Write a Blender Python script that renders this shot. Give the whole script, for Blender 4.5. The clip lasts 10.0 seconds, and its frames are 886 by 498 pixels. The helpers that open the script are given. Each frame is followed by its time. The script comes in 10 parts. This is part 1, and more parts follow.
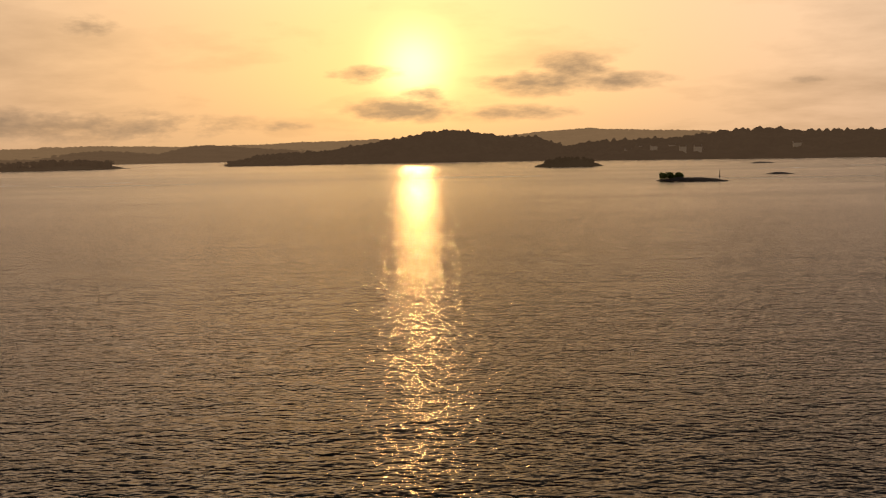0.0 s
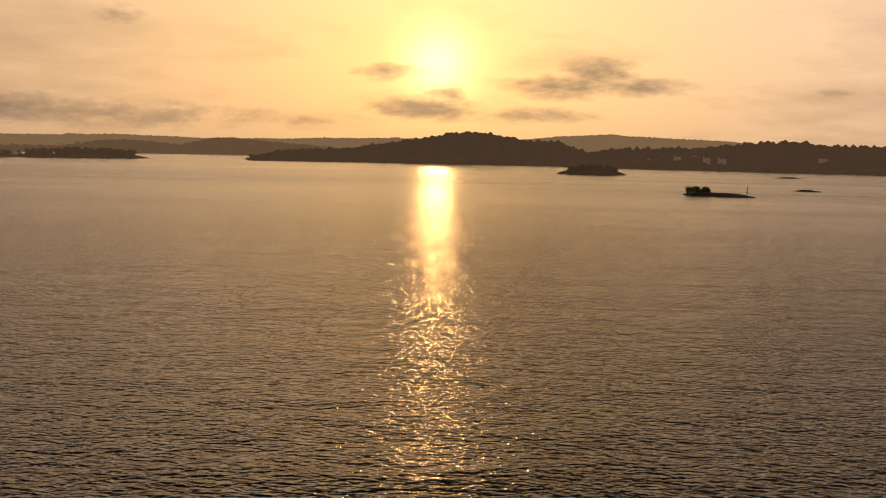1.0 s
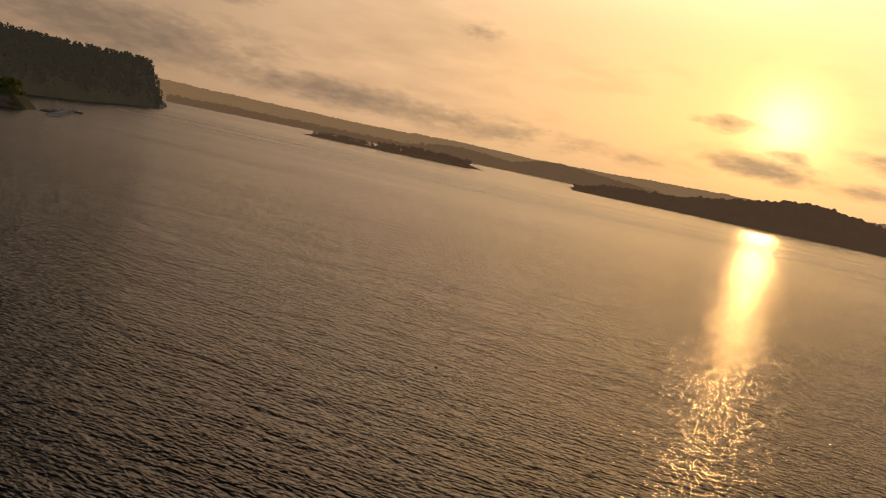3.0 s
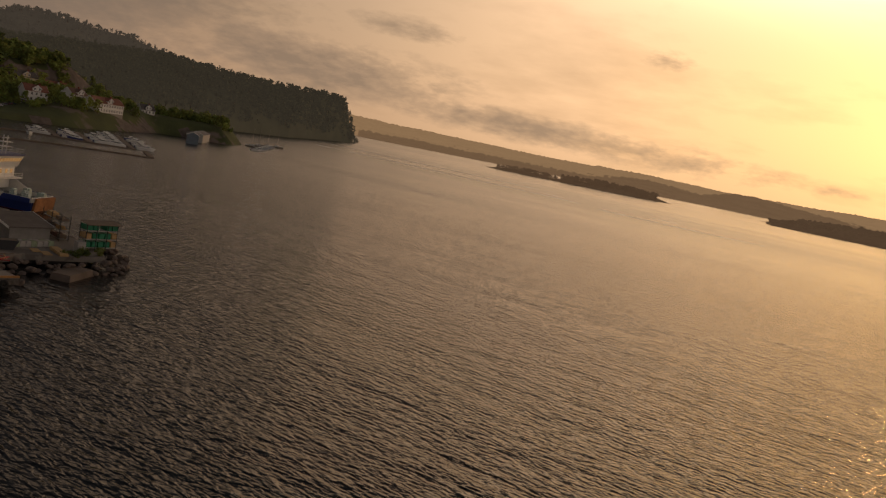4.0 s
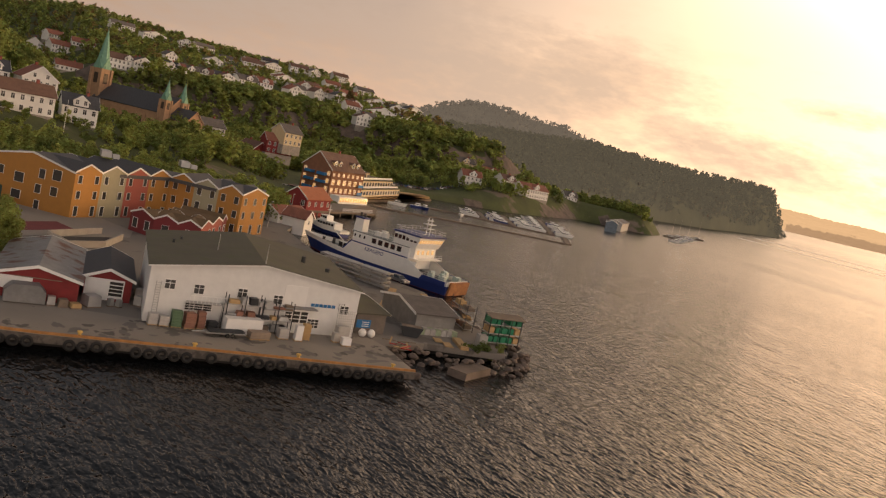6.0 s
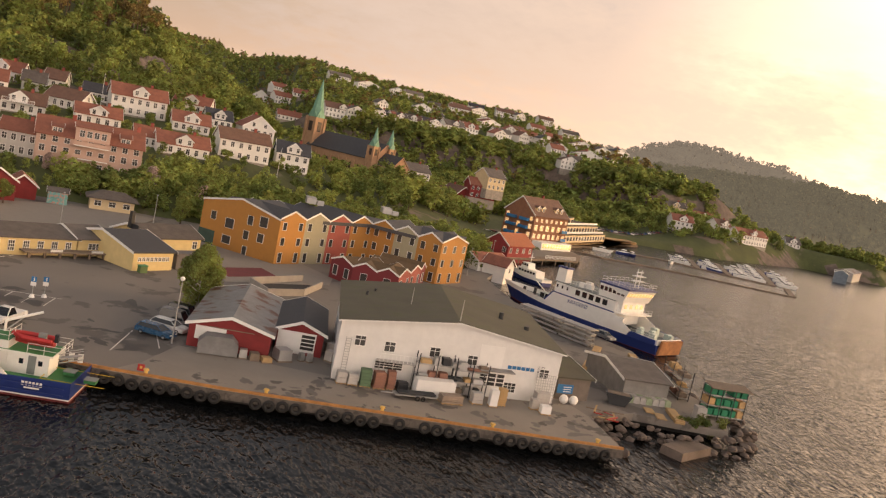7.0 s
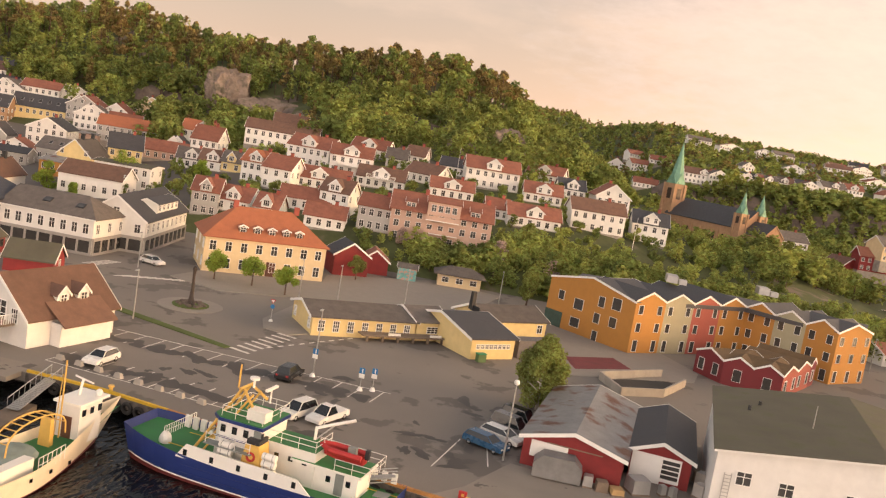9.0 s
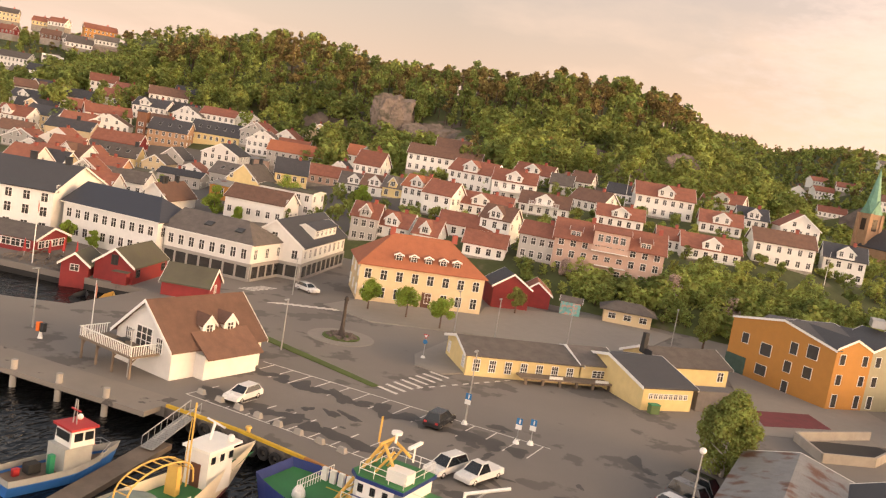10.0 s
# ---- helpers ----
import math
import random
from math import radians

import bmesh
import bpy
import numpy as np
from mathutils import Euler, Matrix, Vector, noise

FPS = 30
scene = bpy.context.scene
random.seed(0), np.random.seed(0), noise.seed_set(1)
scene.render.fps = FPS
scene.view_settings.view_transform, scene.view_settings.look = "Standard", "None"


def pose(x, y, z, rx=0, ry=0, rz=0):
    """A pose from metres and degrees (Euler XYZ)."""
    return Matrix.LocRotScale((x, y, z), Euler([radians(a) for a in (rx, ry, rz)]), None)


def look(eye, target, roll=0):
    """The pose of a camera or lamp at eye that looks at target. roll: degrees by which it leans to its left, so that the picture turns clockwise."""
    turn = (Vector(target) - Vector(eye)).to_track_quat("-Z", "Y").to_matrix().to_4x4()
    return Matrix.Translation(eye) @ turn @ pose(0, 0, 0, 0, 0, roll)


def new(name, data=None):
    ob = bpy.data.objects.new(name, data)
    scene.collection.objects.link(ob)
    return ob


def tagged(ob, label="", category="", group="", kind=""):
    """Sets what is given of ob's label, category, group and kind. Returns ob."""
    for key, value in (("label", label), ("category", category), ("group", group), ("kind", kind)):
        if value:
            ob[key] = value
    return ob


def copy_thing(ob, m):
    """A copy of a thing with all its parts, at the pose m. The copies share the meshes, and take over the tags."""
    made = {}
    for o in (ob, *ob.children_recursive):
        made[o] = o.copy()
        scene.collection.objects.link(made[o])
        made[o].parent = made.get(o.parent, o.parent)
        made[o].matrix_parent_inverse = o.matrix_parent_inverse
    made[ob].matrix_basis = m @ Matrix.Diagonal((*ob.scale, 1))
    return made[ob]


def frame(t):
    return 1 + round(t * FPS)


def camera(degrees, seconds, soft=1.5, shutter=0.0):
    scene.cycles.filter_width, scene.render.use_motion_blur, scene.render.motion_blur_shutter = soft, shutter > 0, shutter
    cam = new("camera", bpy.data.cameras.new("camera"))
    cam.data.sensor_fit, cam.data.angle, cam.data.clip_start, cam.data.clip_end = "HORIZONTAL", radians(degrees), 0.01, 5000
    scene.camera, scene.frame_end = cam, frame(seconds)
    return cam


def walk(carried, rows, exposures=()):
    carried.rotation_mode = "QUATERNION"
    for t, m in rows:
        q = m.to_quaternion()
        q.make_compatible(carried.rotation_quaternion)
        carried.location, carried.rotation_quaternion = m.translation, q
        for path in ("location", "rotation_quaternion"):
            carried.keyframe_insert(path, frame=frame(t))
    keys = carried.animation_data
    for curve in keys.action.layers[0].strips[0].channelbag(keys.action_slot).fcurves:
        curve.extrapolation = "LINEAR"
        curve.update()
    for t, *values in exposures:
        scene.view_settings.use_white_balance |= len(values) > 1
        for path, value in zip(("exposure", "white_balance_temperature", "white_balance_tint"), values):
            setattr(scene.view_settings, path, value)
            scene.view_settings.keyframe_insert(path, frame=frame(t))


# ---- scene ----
cam = camera(53.96, 10.0, soft=1.25)


def aim(x, y, z, yaw, pitch, roll):
    return pose(x, y, z, 90 + pitch, 0, yaw) @ pose(0, 0, 0, 0, 0, roll)


# seconds, place, yaw to the left, pitch, roll
FLIGHT = [
    (0.0, 0.00, -0.00, 25.68, -0.00, -6.60, -1.09),
    (0.5, -1.76, 2.11, 27.40, -0.03, -6.61, -1.03),
    (1.0, -3.53, 4.21, 28.95, 1.07, -6.61, 1.13),
    (1.5, -5.37, 6.33, 30.22, 4.86, -6.58, 6.78),
    (2.0, -7.36, 8.52, 31.17, 9.45, -6.58, 7.72),
    (2.5, -9.53, 10.86, 31.81, 14.76, -6.58, 9.33),
    (3.0, -11.87, 13.39, 32.17, 21.02, -6.66, 11.64),
    (4.5, -20.88, 22.82, 31.08, 39.56, -6.83, 11.33),
    (5.0, -24.65, 26.52, 31.13, 46.60, -6.88, 12.82),
    (5.5, -28.73, 29.80, 31.27, 53.58, -6.92, 12.91),
    (7.0, -43.06, 36.49, 31.87, 74.23, -7.08, 12.09),
    (7.5, -48.37, 37.59, 31.85, 80.61, -7.11, 11.08),
    (8.0, -53.80, 38.19, 31.81, 86.54, -7.14, 10.23),
    (8.5, -59.18, 38.17, 31.67, 92.26, -7.14, 10.02),
    (9.0, -64.42, 37.70, 31.48, 97.84, -7.14, 9.78),
    (9.5, -69.48, 36.71, 31.31, 103.27, -7.20, 9.66),
    (10.0, -74.44, 35.27, 31.04, 108.65, -7.24, 9.64),
]
# seconds, stops
EXPOSURES = [(0, -0.1), (3, -0.05), (4.5, 0.56), (5, 0.97), (5.5, 1.47), (7, 2.6), (8, 2.95), (9, 3.05), (10, 3.18)]
walk(cam, [(r[0], aim(*r[1:])) for r in FLIGHT], EXPOSURES)

# ---- world, sun, exposure ----
SUN_AZ, SUN_EL = 1.6, 5.4
SUN = Vector((-math.sin(radians(SUN_AZ)) * math.cos(radians(SUN_EL)), math.cos(radians(SUN_AZ)) * math.cos(radians(SUN_EL)), math.sin(radians(SUN_EL))))


def node(tree, kind, at=(0, 0), **values):
    n = tree.nodes.new(kind)
    n.location = at
    for key, value in values.items():
        if key.startswith("in_"):
            n.inputs[int(key[3:])].default_value = value
        else:
            setattr(n, key, value)
    return n


def math_node(tree, op, a, b=None, clamp=False):
    n = tree.nodes.new("ShaderNodeMath")
    n.operation, n.use_clamp = op, clamp
    for i, v in enumerate((a, b)):
        if v is None:
            continue
        if isinstance(v, (int, float)):
            n.inputs[i].default_value = v
        else:
            tree.links.new(v, n.inputs[i])
    return n.outputs[0]


def mix_col(tree, fac, a, b, blend="MIX"):
    n = tree.nodes.new("ShaderNodeMix")
    n.data_type, n.blend_type = "RGBA", blend
    for sock, v in ((n.inputs["Factor"], fac), (n.inputs[6], a), (n.inputs[7], b)):
        if isinstance(v, (int, float)):
            sock.default_value = v
        elif isinstance(v, tuple):
            sock.default_value = (*v[:3], 1)
        else:
            tree.links.new(v, sock)
    return n.outputs[2]


def ramp(tree, fac, stops):
    n = tree.nodes.new("ShaderNodeValToRGB")
    el = n.color_ramp.elements
    while len(el) < len(stops):
        el.new(0.5)
    for e, (p, c) in zip(el, stops):
        e.position = p
        e.color = (*c, 1) if isinstance(c, tuple) else (c, c, c, 1)
    tree.links.new(fac, n.inputs[0])
    return n.outputs[0]


def build_world():
    w = bpy.data.worlds.new("evening_sky")
    scene.world = w
    w.use_nodes = True
    t = w.node_tree
    t.nodes.clear()
    out = t.nodes.new("ShaderNodeOutputWorld")
    bg = t.nodes.new("ShaderNodeBackground")
    t.links.new(bg.outputs[0], out.inputs[0])
    sky = node(t, "ShaderNodeTexSky", sky_type="NISHITA", sun_disc=False, sun_elevation=radians(SUN_EL), sun_rotation=radians(-SUN_AZ), air_density=1.3, dust_density=4.0, ozone_density=1.0, altitude=20)
    co = t.nodes.new("ShaderNodeTexCoord").outputs["Generated"]
    sep = t.nodes.new("ShaderNodeSeparateXYZ")
    t.links.new(co, sep.inputs[0])
    up = math_node(t, "MAXIMUM", sep.outputs[2], 0.0)
    # angle to the sun
    dot = t.nodes.new("ShaderNodeVectorMath")
    dot.operation = "DOT_PRODUCT"
    dot.inputs[1].default_value = SUN
    t.links.new(co, dot.inputs[0])
    ang = math_node(t, "ARCCOSINE", math_node(t, "MINIMUM", dot.outputs["Value"], 0.99999))
    core = math_node(t, "POWER", 2.718, math_node(t, "MULTIPLY", math_node(t, "POWER", math_node(t, "DIVIDE", ang, 0.036), 2.0), -1.0))
    halo = math_node(t, "POWER", 2.718, math_node(t, "MULTIPLY", ang, -1 / 0.17))
    wide = math_node(t, "POWER", 2.718, math_node(t, "MULTIPLY", ang, -1 / 0.95))
    # thin evening veil, warm low down
    # bright round the sun, dull and grey-brown away from it and overhead
    side = ramp(t, math_node(t, "DIVIDE", ang, math.pi), [(0.0, (1.27, 0.76, 0.34)), (0.14, (1.02, 0.65, 0.385)), (0.22, (0.59, 0.39, 0.25)), (0.36, (0.166, 0.118, 0.098)), (0.50, (0.098, 0.069, 0.055)), (0.60, (0.080, 0.058, 0.048)), (1.0, (0.125, 0.10, 0.088))])
    high = math_node(t, "MULTIPLY", math_node(t, "MULTIPLY", up, 2.4, True), math_node(t, "MULTIPLY", math_node(t, "SUBTRACT", ang, 0.55), 1.7, True))
    veil = mix_col(t, high, side, mix_col(t, 0.75, side, (0.055, 0.055, 0.063)))
    # fill light added for the town: unseen sky behind the flight made brighter
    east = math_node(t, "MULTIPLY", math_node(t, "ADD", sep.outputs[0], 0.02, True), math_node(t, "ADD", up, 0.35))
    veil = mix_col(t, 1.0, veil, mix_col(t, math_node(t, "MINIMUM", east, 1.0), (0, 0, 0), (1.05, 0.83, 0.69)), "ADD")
    # bright band added above the sun to lighten the water, duller sky over it
    band = math_node(t, "POWER", 2.718, math_node(t, "MULTIPLY", math_node(t, "POWER", math_node(t, "DIVIDE", math_node(t, "SUBTRACT", up, 0.30), 0.08), 2.0), -1.0))
    mid = t.nodes.new("ShaderNodeVectorMath")
    mid.operation = "DOT_PRODUCT"
    mid.inputs[1].default_value = Vector((-0.21, 0.93, 0.29)).normalized()
    t.links.new(co, mid.inputs[0])
    off = math_node(t, "ARCCOSINE", math_node(t, "MINIMUM", mid.outputs["Value"], 0.99999))
    lift = math_node(t, "MULTIPLY", band, math_node(t, "POWER", 2.718, math_node(t, "MULTIPLY", math_node(t, "POWER", math_node(t, "DIVIDE", off, 0.4), 2.0), -1.0)))
    veil = mix_col(t, math_node(t, "MULTIPLY", math_node(t, "MULTIPLY", math_node(t, "SUBTRACT", up, 0.22), 4.5, True), 0.9), veil, (0.050, 0.047, 0.049))
    veil = mix_col(t, 1.0, veil, mix_col(t, lift, (0, 0, 0), (2.3, 1.6, 1.05)), "ADD")
    sky_soft = mix_col(t, 1.0, sky.outputs[0], (0.055, 0.055, 0.055), "MULTIPLY")
    tot = mix_col(t, 0.80, sky_soft, veil)
    # clouds, flattened towards the horizon
    comb = t.nodes.new("ShaderNodeCombineXYZ")
    den = math_node(t, "ADD", up, 0.16)
    t.links.new(math_node(t, "DIVIDE", sep.outputs[0], den), comb.inputs[0])
    t.links.new(math_node(t, "DIVIDE", sep.outputs[1], den), comb.inputs[1])
    n1 = node(t, "ShaderNodeTexNoise", in_2=0.75, in_3=7.0, in_4=0.58)
    t.links.new(comb.outputs[0], n1.inputs[0])
    clouds = ramp(t, n1.outputs[0], [(0.50, 0.0), (0.72, 0.55)])
    cloud_col = mix_col(t, wide, (0.085, 0.068, 0.062), (0.42, 0.25, 0.125))
    clouds = math_node(t, "MULTIPLY", clouds, math_node(t, "SUBTRACT", 1.0, math_node(t, "MULTIPLY", up, 1.2, True)))
    tot = mix_col(t, clouds, tot, cloud_col)
    low = math_node(t, "POWER", 2.718, math_node(t, "MULTIPLY", math_node(t, "ABSOLUTE", math_node(t, "SUBTRACT", sep.outputs[2], 0.0)), -14.0))
    tot = mix_col(t, math_node(t, "MULTIPLY", low, 0.45), tot, mix_col(t, wide, (0.14, 0.105, 0.085), (0.85, 0.45, 0.175)))
    # long clouds before and beside the sun, and a bank over the headland
    azim = math_node(t, "ARCTAN2", math_node(t, "MULTIPLY", sep.outputs[0], -1.0), sep.outputs[1])
    elev = math_node(t, "ARCSINE", sep.outputs[2])
    noises = []
    for size, detail in (((9.0, 9.0, 30.0), 4.0), ((42.0, 42.0, 120.0), 7.0)):
        mp = node(t, "ShaderNodeMapping", vector_type="POINT")
        mp.inputs["Scale"].default_value = size
        t.links.new(co, mp.inputs[0])
        n = node(t, "ShaderNodeTexNoise", in_2=1.0, in_3=detail, in_4=0.62)
        t.links.new(mp.outputs[0], n.inputs[0])
        noises.append(math_node(t, "SUBTRACT", n.outputs[0], 0.5))
    streak = None
    for az, el, waz, wel, dens in ((-6.8, 4.1, 3.4, 0.75, 1.0), (-8.6, 4.9, 2.2, 0.95, 0.95), (-11.0, 4.0, 3.4, 0.55, 0.85), (-5.0, 2.2, 3.6, 0.5, 0.72), (2.4, 2.5, 3.2, 0.75, 1.0), (1.0, 3.5, 1.5, 0.6, 0.75), (5.0, 4.8, 2.4, 0.6, 0.75), (-22.6, 3.7, 1.2, 0.3, 0.6),
                                  (20, 1.7, 9.0, 1.0, 0.62), (21.5, 7.6, 2.2, 0.8, 0.5), (10.0, 1.6, 2.0, 0.4, 0.5), (30, 1.9, 9.0, 0.9, 0.85), (44, 3.2, 9.0, 1.6, 1.0), (60, 5.2, 13.0, 3.4, 1.0), (76, 8.0, 15.0, 6.0, 0.85), (38, 6.6, 4.0, 0.8, 0.55)):
        da = math_node(t, "DIVIDE", math_node(t, "SUBTRACT", azim, radians(az)), radians(waz))
        de = math_node(t, "DIVIDE", math_node(t, "SUBTRACT", elev, radians(el)), radians(wel))
        r2 = math_node(t, "ADD", math_node(t, "MULTIPLY", da, da), math_node(t, "MULTIPLY", de, de))
        g = math_node(t, "MULTIPLY", math_node(t, "POWER", 2.718, math_node(t, "MULTIPLY", r2, -0.8)), dens)
        streak = g if streak is None else math_node(t, "MAXIMUM", streak, g)
    ragged = math_node(t, "ADD", math_node(t, "MULTIPLY", noises[0], 1.3), math_node(t, "MULTIPLY", noises[1], 1.1))
    streak = math_node(t, "ADD", streak, math_node(t, "MULTIPLY", ragged, math_node(t, "MULTIPLY", streak, 2.0, True)))
    streak = ramp(t, streak, [(0.26, 0.0), (0.55, 0.4), (0.98, 0.82)])
    glow = mix_col(t, 1.0, mix_col(t, core, (0, 0, 0), (1.5, 1.05, 0.45)), mix_col(t, halo, (0, 0, 0), (0.24, 0.14, 0.035)), "ADD")
    tot = mix_col(t, 1.0, tot, glow, "ADD")
    tot = mix_col(t, streak, tot, mix_col(t, wide, (0.056, 0.053, 0.060), (0.40, 0.265, 0.155)))
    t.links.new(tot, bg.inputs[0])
    bg.inputs[1].default_value = 1.0


build_world()
sun = new("sun", bpy.data.lights.new("sun", "SUN"))
sun.data.energy, sun.data.angle, sun.data.color = 0.075, radians(2.0), (1.0, 0.50, 0.16)
sun.matrix_basis = look(Vector((0, 0, 0)), -SUN)

# ---- materials ----
MATS = {}


def mat(name, col, rough=0.7, metal=0.0, var=0.18, scale=0.8, bump=0.15, fine=14.0, lines=None, tint=0.06, spec=0.4, stain=None, island=0.0):
    """A procedural surface: two scales of variation, fine relief, optional board or tile lines (axis, size in metres, depth)."""
    if name in MATS:
        return MATS[name]
    m = bpy.data.materials.new(name)
    MATS[name] = m
    m.use_nodes = True
    t = m.node_tree
    b = t.nodes["Principled BSDF"]
    b.inputs["Metallic"].default_value = metal
    b.inputs["Specular IOR Level"].default_value = spec
    co = t.nodes.new("ShaderNodeTexCoord").outputs["Object"]
    big = node(t, "ShaderNodeTexNoise", in_2=scale, in_3=4.0, in_4=0.6)
    small = node(t, "ShaderNodeTexNoise", in_2=fine, in_3=3.0, in_4=0.6)
    for n in (big, small):
        t.links.new(co, n.inputs[0])
    dark = tuple(c * (1 - var) for c in col)
    light = tuple(min(1.0, c * (1 + var)) for c in col)
    c = mix_col(t, ramp(t, big.outputs[0], [(0.3, 0.0), (0.7, 1.0)]), dark, light)
    c = mix_col(t, math_node(t, "MULTIPLY", ramp(t, small.outputs[0], [(0.35, 0.0), (0.75, 1.0)]), 0.35), c, tuple(x * (1 - var) for x in dark))
    if stain:
        sc, lo, hi, scol = stain
        sn = node(t, "ShaderNodeTexNoise", in_2=sc, in_3=5.0, in_4=0.55)
        t.links.new(co, sn.inputs[0])
        c = mix_col(t, ramp(t, sn.outputs[0], [(lo, 0.0), (hi, 1.0)]), c, scol)
    info = t.nodes.new("ShaderNodeObjectInfo")
    rnd = info.outputs["Random"]
    if island:
        rnd = t.nodes.new("ShaderNodeNewGeometry").outputs["Random Per Island"]
        tint = island
    hsv = t.nodes.new("ShaderNodeHueSaturation")
    t.links.new(math_node(t, "ADD", math_node(t, "MULTIPLY", rnd, 2 * tint), 1 - tint), hsv.inputs["Value"])
    if island:
        t.links.new(math_node(t, "ADD", math_node(t, "MULTIPLY", rnd, 0.06), 0.47), hsv.inputs["Hue"])
    t.links.new(c, hsv.inputs["Color"])
    t.links.new(hsv.outputs[0], b.inputs["Base Color"])
    t.links.new(math_node(t, "ADD", math_node(t, "MULTIPLY", big.outputs[0], 0.25), rough - 0.12, True), b.inputs["Roughness"])
    height = math_node(t, "MULTIPLY", small.outputs[0], 0.02 * bump)
    if lines:
        axis, size, depth = lines
        sp = t.nodes.new("ShaderNodeSeparateXYZ")
        t.links.new(co, sp.inputs[0])
        saw = math_node(t, "FRACT", math_node(t, "DIVIDE", sp.outputs["XYZ".index(axis)], size))
        groove = math_node(t, "GREATER_THAN", saw, 0.12)
        height = math_node(t, "ADD", height, math_node(t, "MULTIPLY", groove, depth))
    bp = t.nodes.new("ShaderNodeBump")
    bp.inputs["Strength"].default_value = 0.6
    bp.inputs["Distance"].default_value = 1.0
    t.links.new(height, bp.inputs["Height"])
    t.links.new(bp.outputs[0], b.inputs["Normal"])
    return m


def water_material():
    """Wind ripples as slopes of several wave sizes, so that the far water glitters as the near water does."""
    m = bpy.data.materials.new("sea_water")
    m.use_nodes = True
    t = m.node_tree
    b = t.nodes["Principled BSDF"]
    b.inputs["Base Color"].default_value = (0.004, 0.005, 0.006, 1)
    b.inputs["IOR"].default_value = 1.33
    co = t.nodes.new("ShaderNodeTexCoord").outputs["Object"]
    sx = sy = None
    # wave size, turn of the crests, their length, steepness
    for size, turn, stretch, steep in ((0.55, 26, 2.3, 0.47), (0.25, 8, 1.6, 0.13), (1.25, 38, 2.2, 0.24), (5.0, 18, 2.4, 0.10), (22.0, 28, 2.0, 0.05)):
        vals = []
        eps = size * 0.12
        for off in ((0, 0, 0), (eps, 0, 0), (0, eps, 0)):
            add = t.nodes.new("ShaderNodeVectorMath")
            add.operation = "ADD"
            add.inputs[1].default_value = off
            t.links.new(co, add.inputs[0])
            mp = t.nodes.new("ShaderNodeMapping")
            mp.inputs["Rotation"].default_value = (0, 0, radians(turn))
            mp.inputs["Scale"].default_value = (1 / (size * stretch), 1 / size, 1 / size)
            t.links.new(add.outputs[0], mp.inputs[0])
            n = node(t, "ShaderNodeTexNoise", in_2=1.0, in_3=1.0, in_4=0.5, in_8=0.5)
            t.links.new(mp.outputs[0], n.inputs[0])
            vals.append(n.outputs[0])
        gx = math_node(t, "MULTIPLY", math_node(t, "SUBTRACT", vals[1], vals[0]), -steep * size / eps)
        gy = math_node(t, "MULTIPLY", math_node(t, "SUBTRACT", vals[2], vals[0]), -steep * size / eps)
        sx = gx if sx is None else math_node(t, "ADD", sx, gx)
        sy = gy if sy is None else math_node(t, "ADD", sy, gy)
    # calmer and livelier stretches in long bands across the wind
    mp = t.nodes.new("ShaderNodeMapping")
    mp.inputs["Rotation"].default_value = (0, 0, radians(16))
    mp.inputs["Scale"].default_value = (0.0016, 0.009, 0.01)
    t.links.new(co, mp.inputs[0])
    gust = node(t, "ShaderNodeTexNoise", in_2=1.0, in_3=4.0, in_4=0.55)
    t.links.new(mp.outputs[0], gust.inputs[0])
    # out on the open fjord the ripples are finer than can be told apart, and calm again under the far shore
    sep = t.nodes.new("ShaderNodeSeparateXYZ")
    t.links.new(co, sep.inputs[0])
    away = t.nodes.new("ShaderNodeVectorMath")
    away.operation = "DISTANCE"
    away.inputs[1].default_value = (-40, 20, 0)
    t.links.new(co, away.inputs[0])
    open_sea = node(t, "ShaderNodeMapRange", interpolation_type="SMOOTHSTEP")
    t.links.new(away.outputs["Value"], open_sea.inputs[0])
    open_sea.inputs[1].default_value, open_sea.inputs[2].default_value = 120.0, 720.0
    calm = node(t, "ShaderNodeMapRange", interpolation_type="SMOOTHSTEP")
    t.links.new(sep.outputs[1], calm.inputs[0])
    calm.inputs[1].default_value, calm.inputs[2].default_value = 900.0, 1200.0
    gusty = math_node(t, "MULTIPLY", math_node(t, "SUBTRACT", gust.outputs[0], 0.5), 0.22)
    rough = math_node(t, "ADD", math_node(t, "ADD", math_node(t, "MULTIPLY", open_sea.outputs[0], 0.13), 0.12), gusty)
    t.links.new(math_node(t, "SUBTRACT", rough, math_node(t, "MULTIPLY", calm.outputs[0], 0.06)), b.inputs["Roughness"])
    lively = math_node(t, "ADD", math_node(t, "MULTIPLY", gust.outputs[0], 0.9), 0.5)
    lively = math_node(t, "MULTIPLY", lively, math_node(t, "SUBTRACT", 1.0, math_node(t, "MULTIPLY", open_sea.outputs[0], 0.6)))
    comb = t.nodes.new("ShaderNodeCombineXYZ")
    t.links.new(math_node(t, "MULTIPLY", sx, lively), comb.inputs[0])
    t.links.new(math_node(t, "MULTIPLY", sy, lively), comb.inputs[1])
    comb.inputs[2].default_value = 1.0
    nrm = t.nodes.new("ShaderNodeVectorMath")
    nrm.operation = "NORMALIZE"
    t.links.new(comb.outputs[0], nrm.inputs[0])
    t.links.new(nrm.outputs[0], b.inputs["Normal"])
    return m


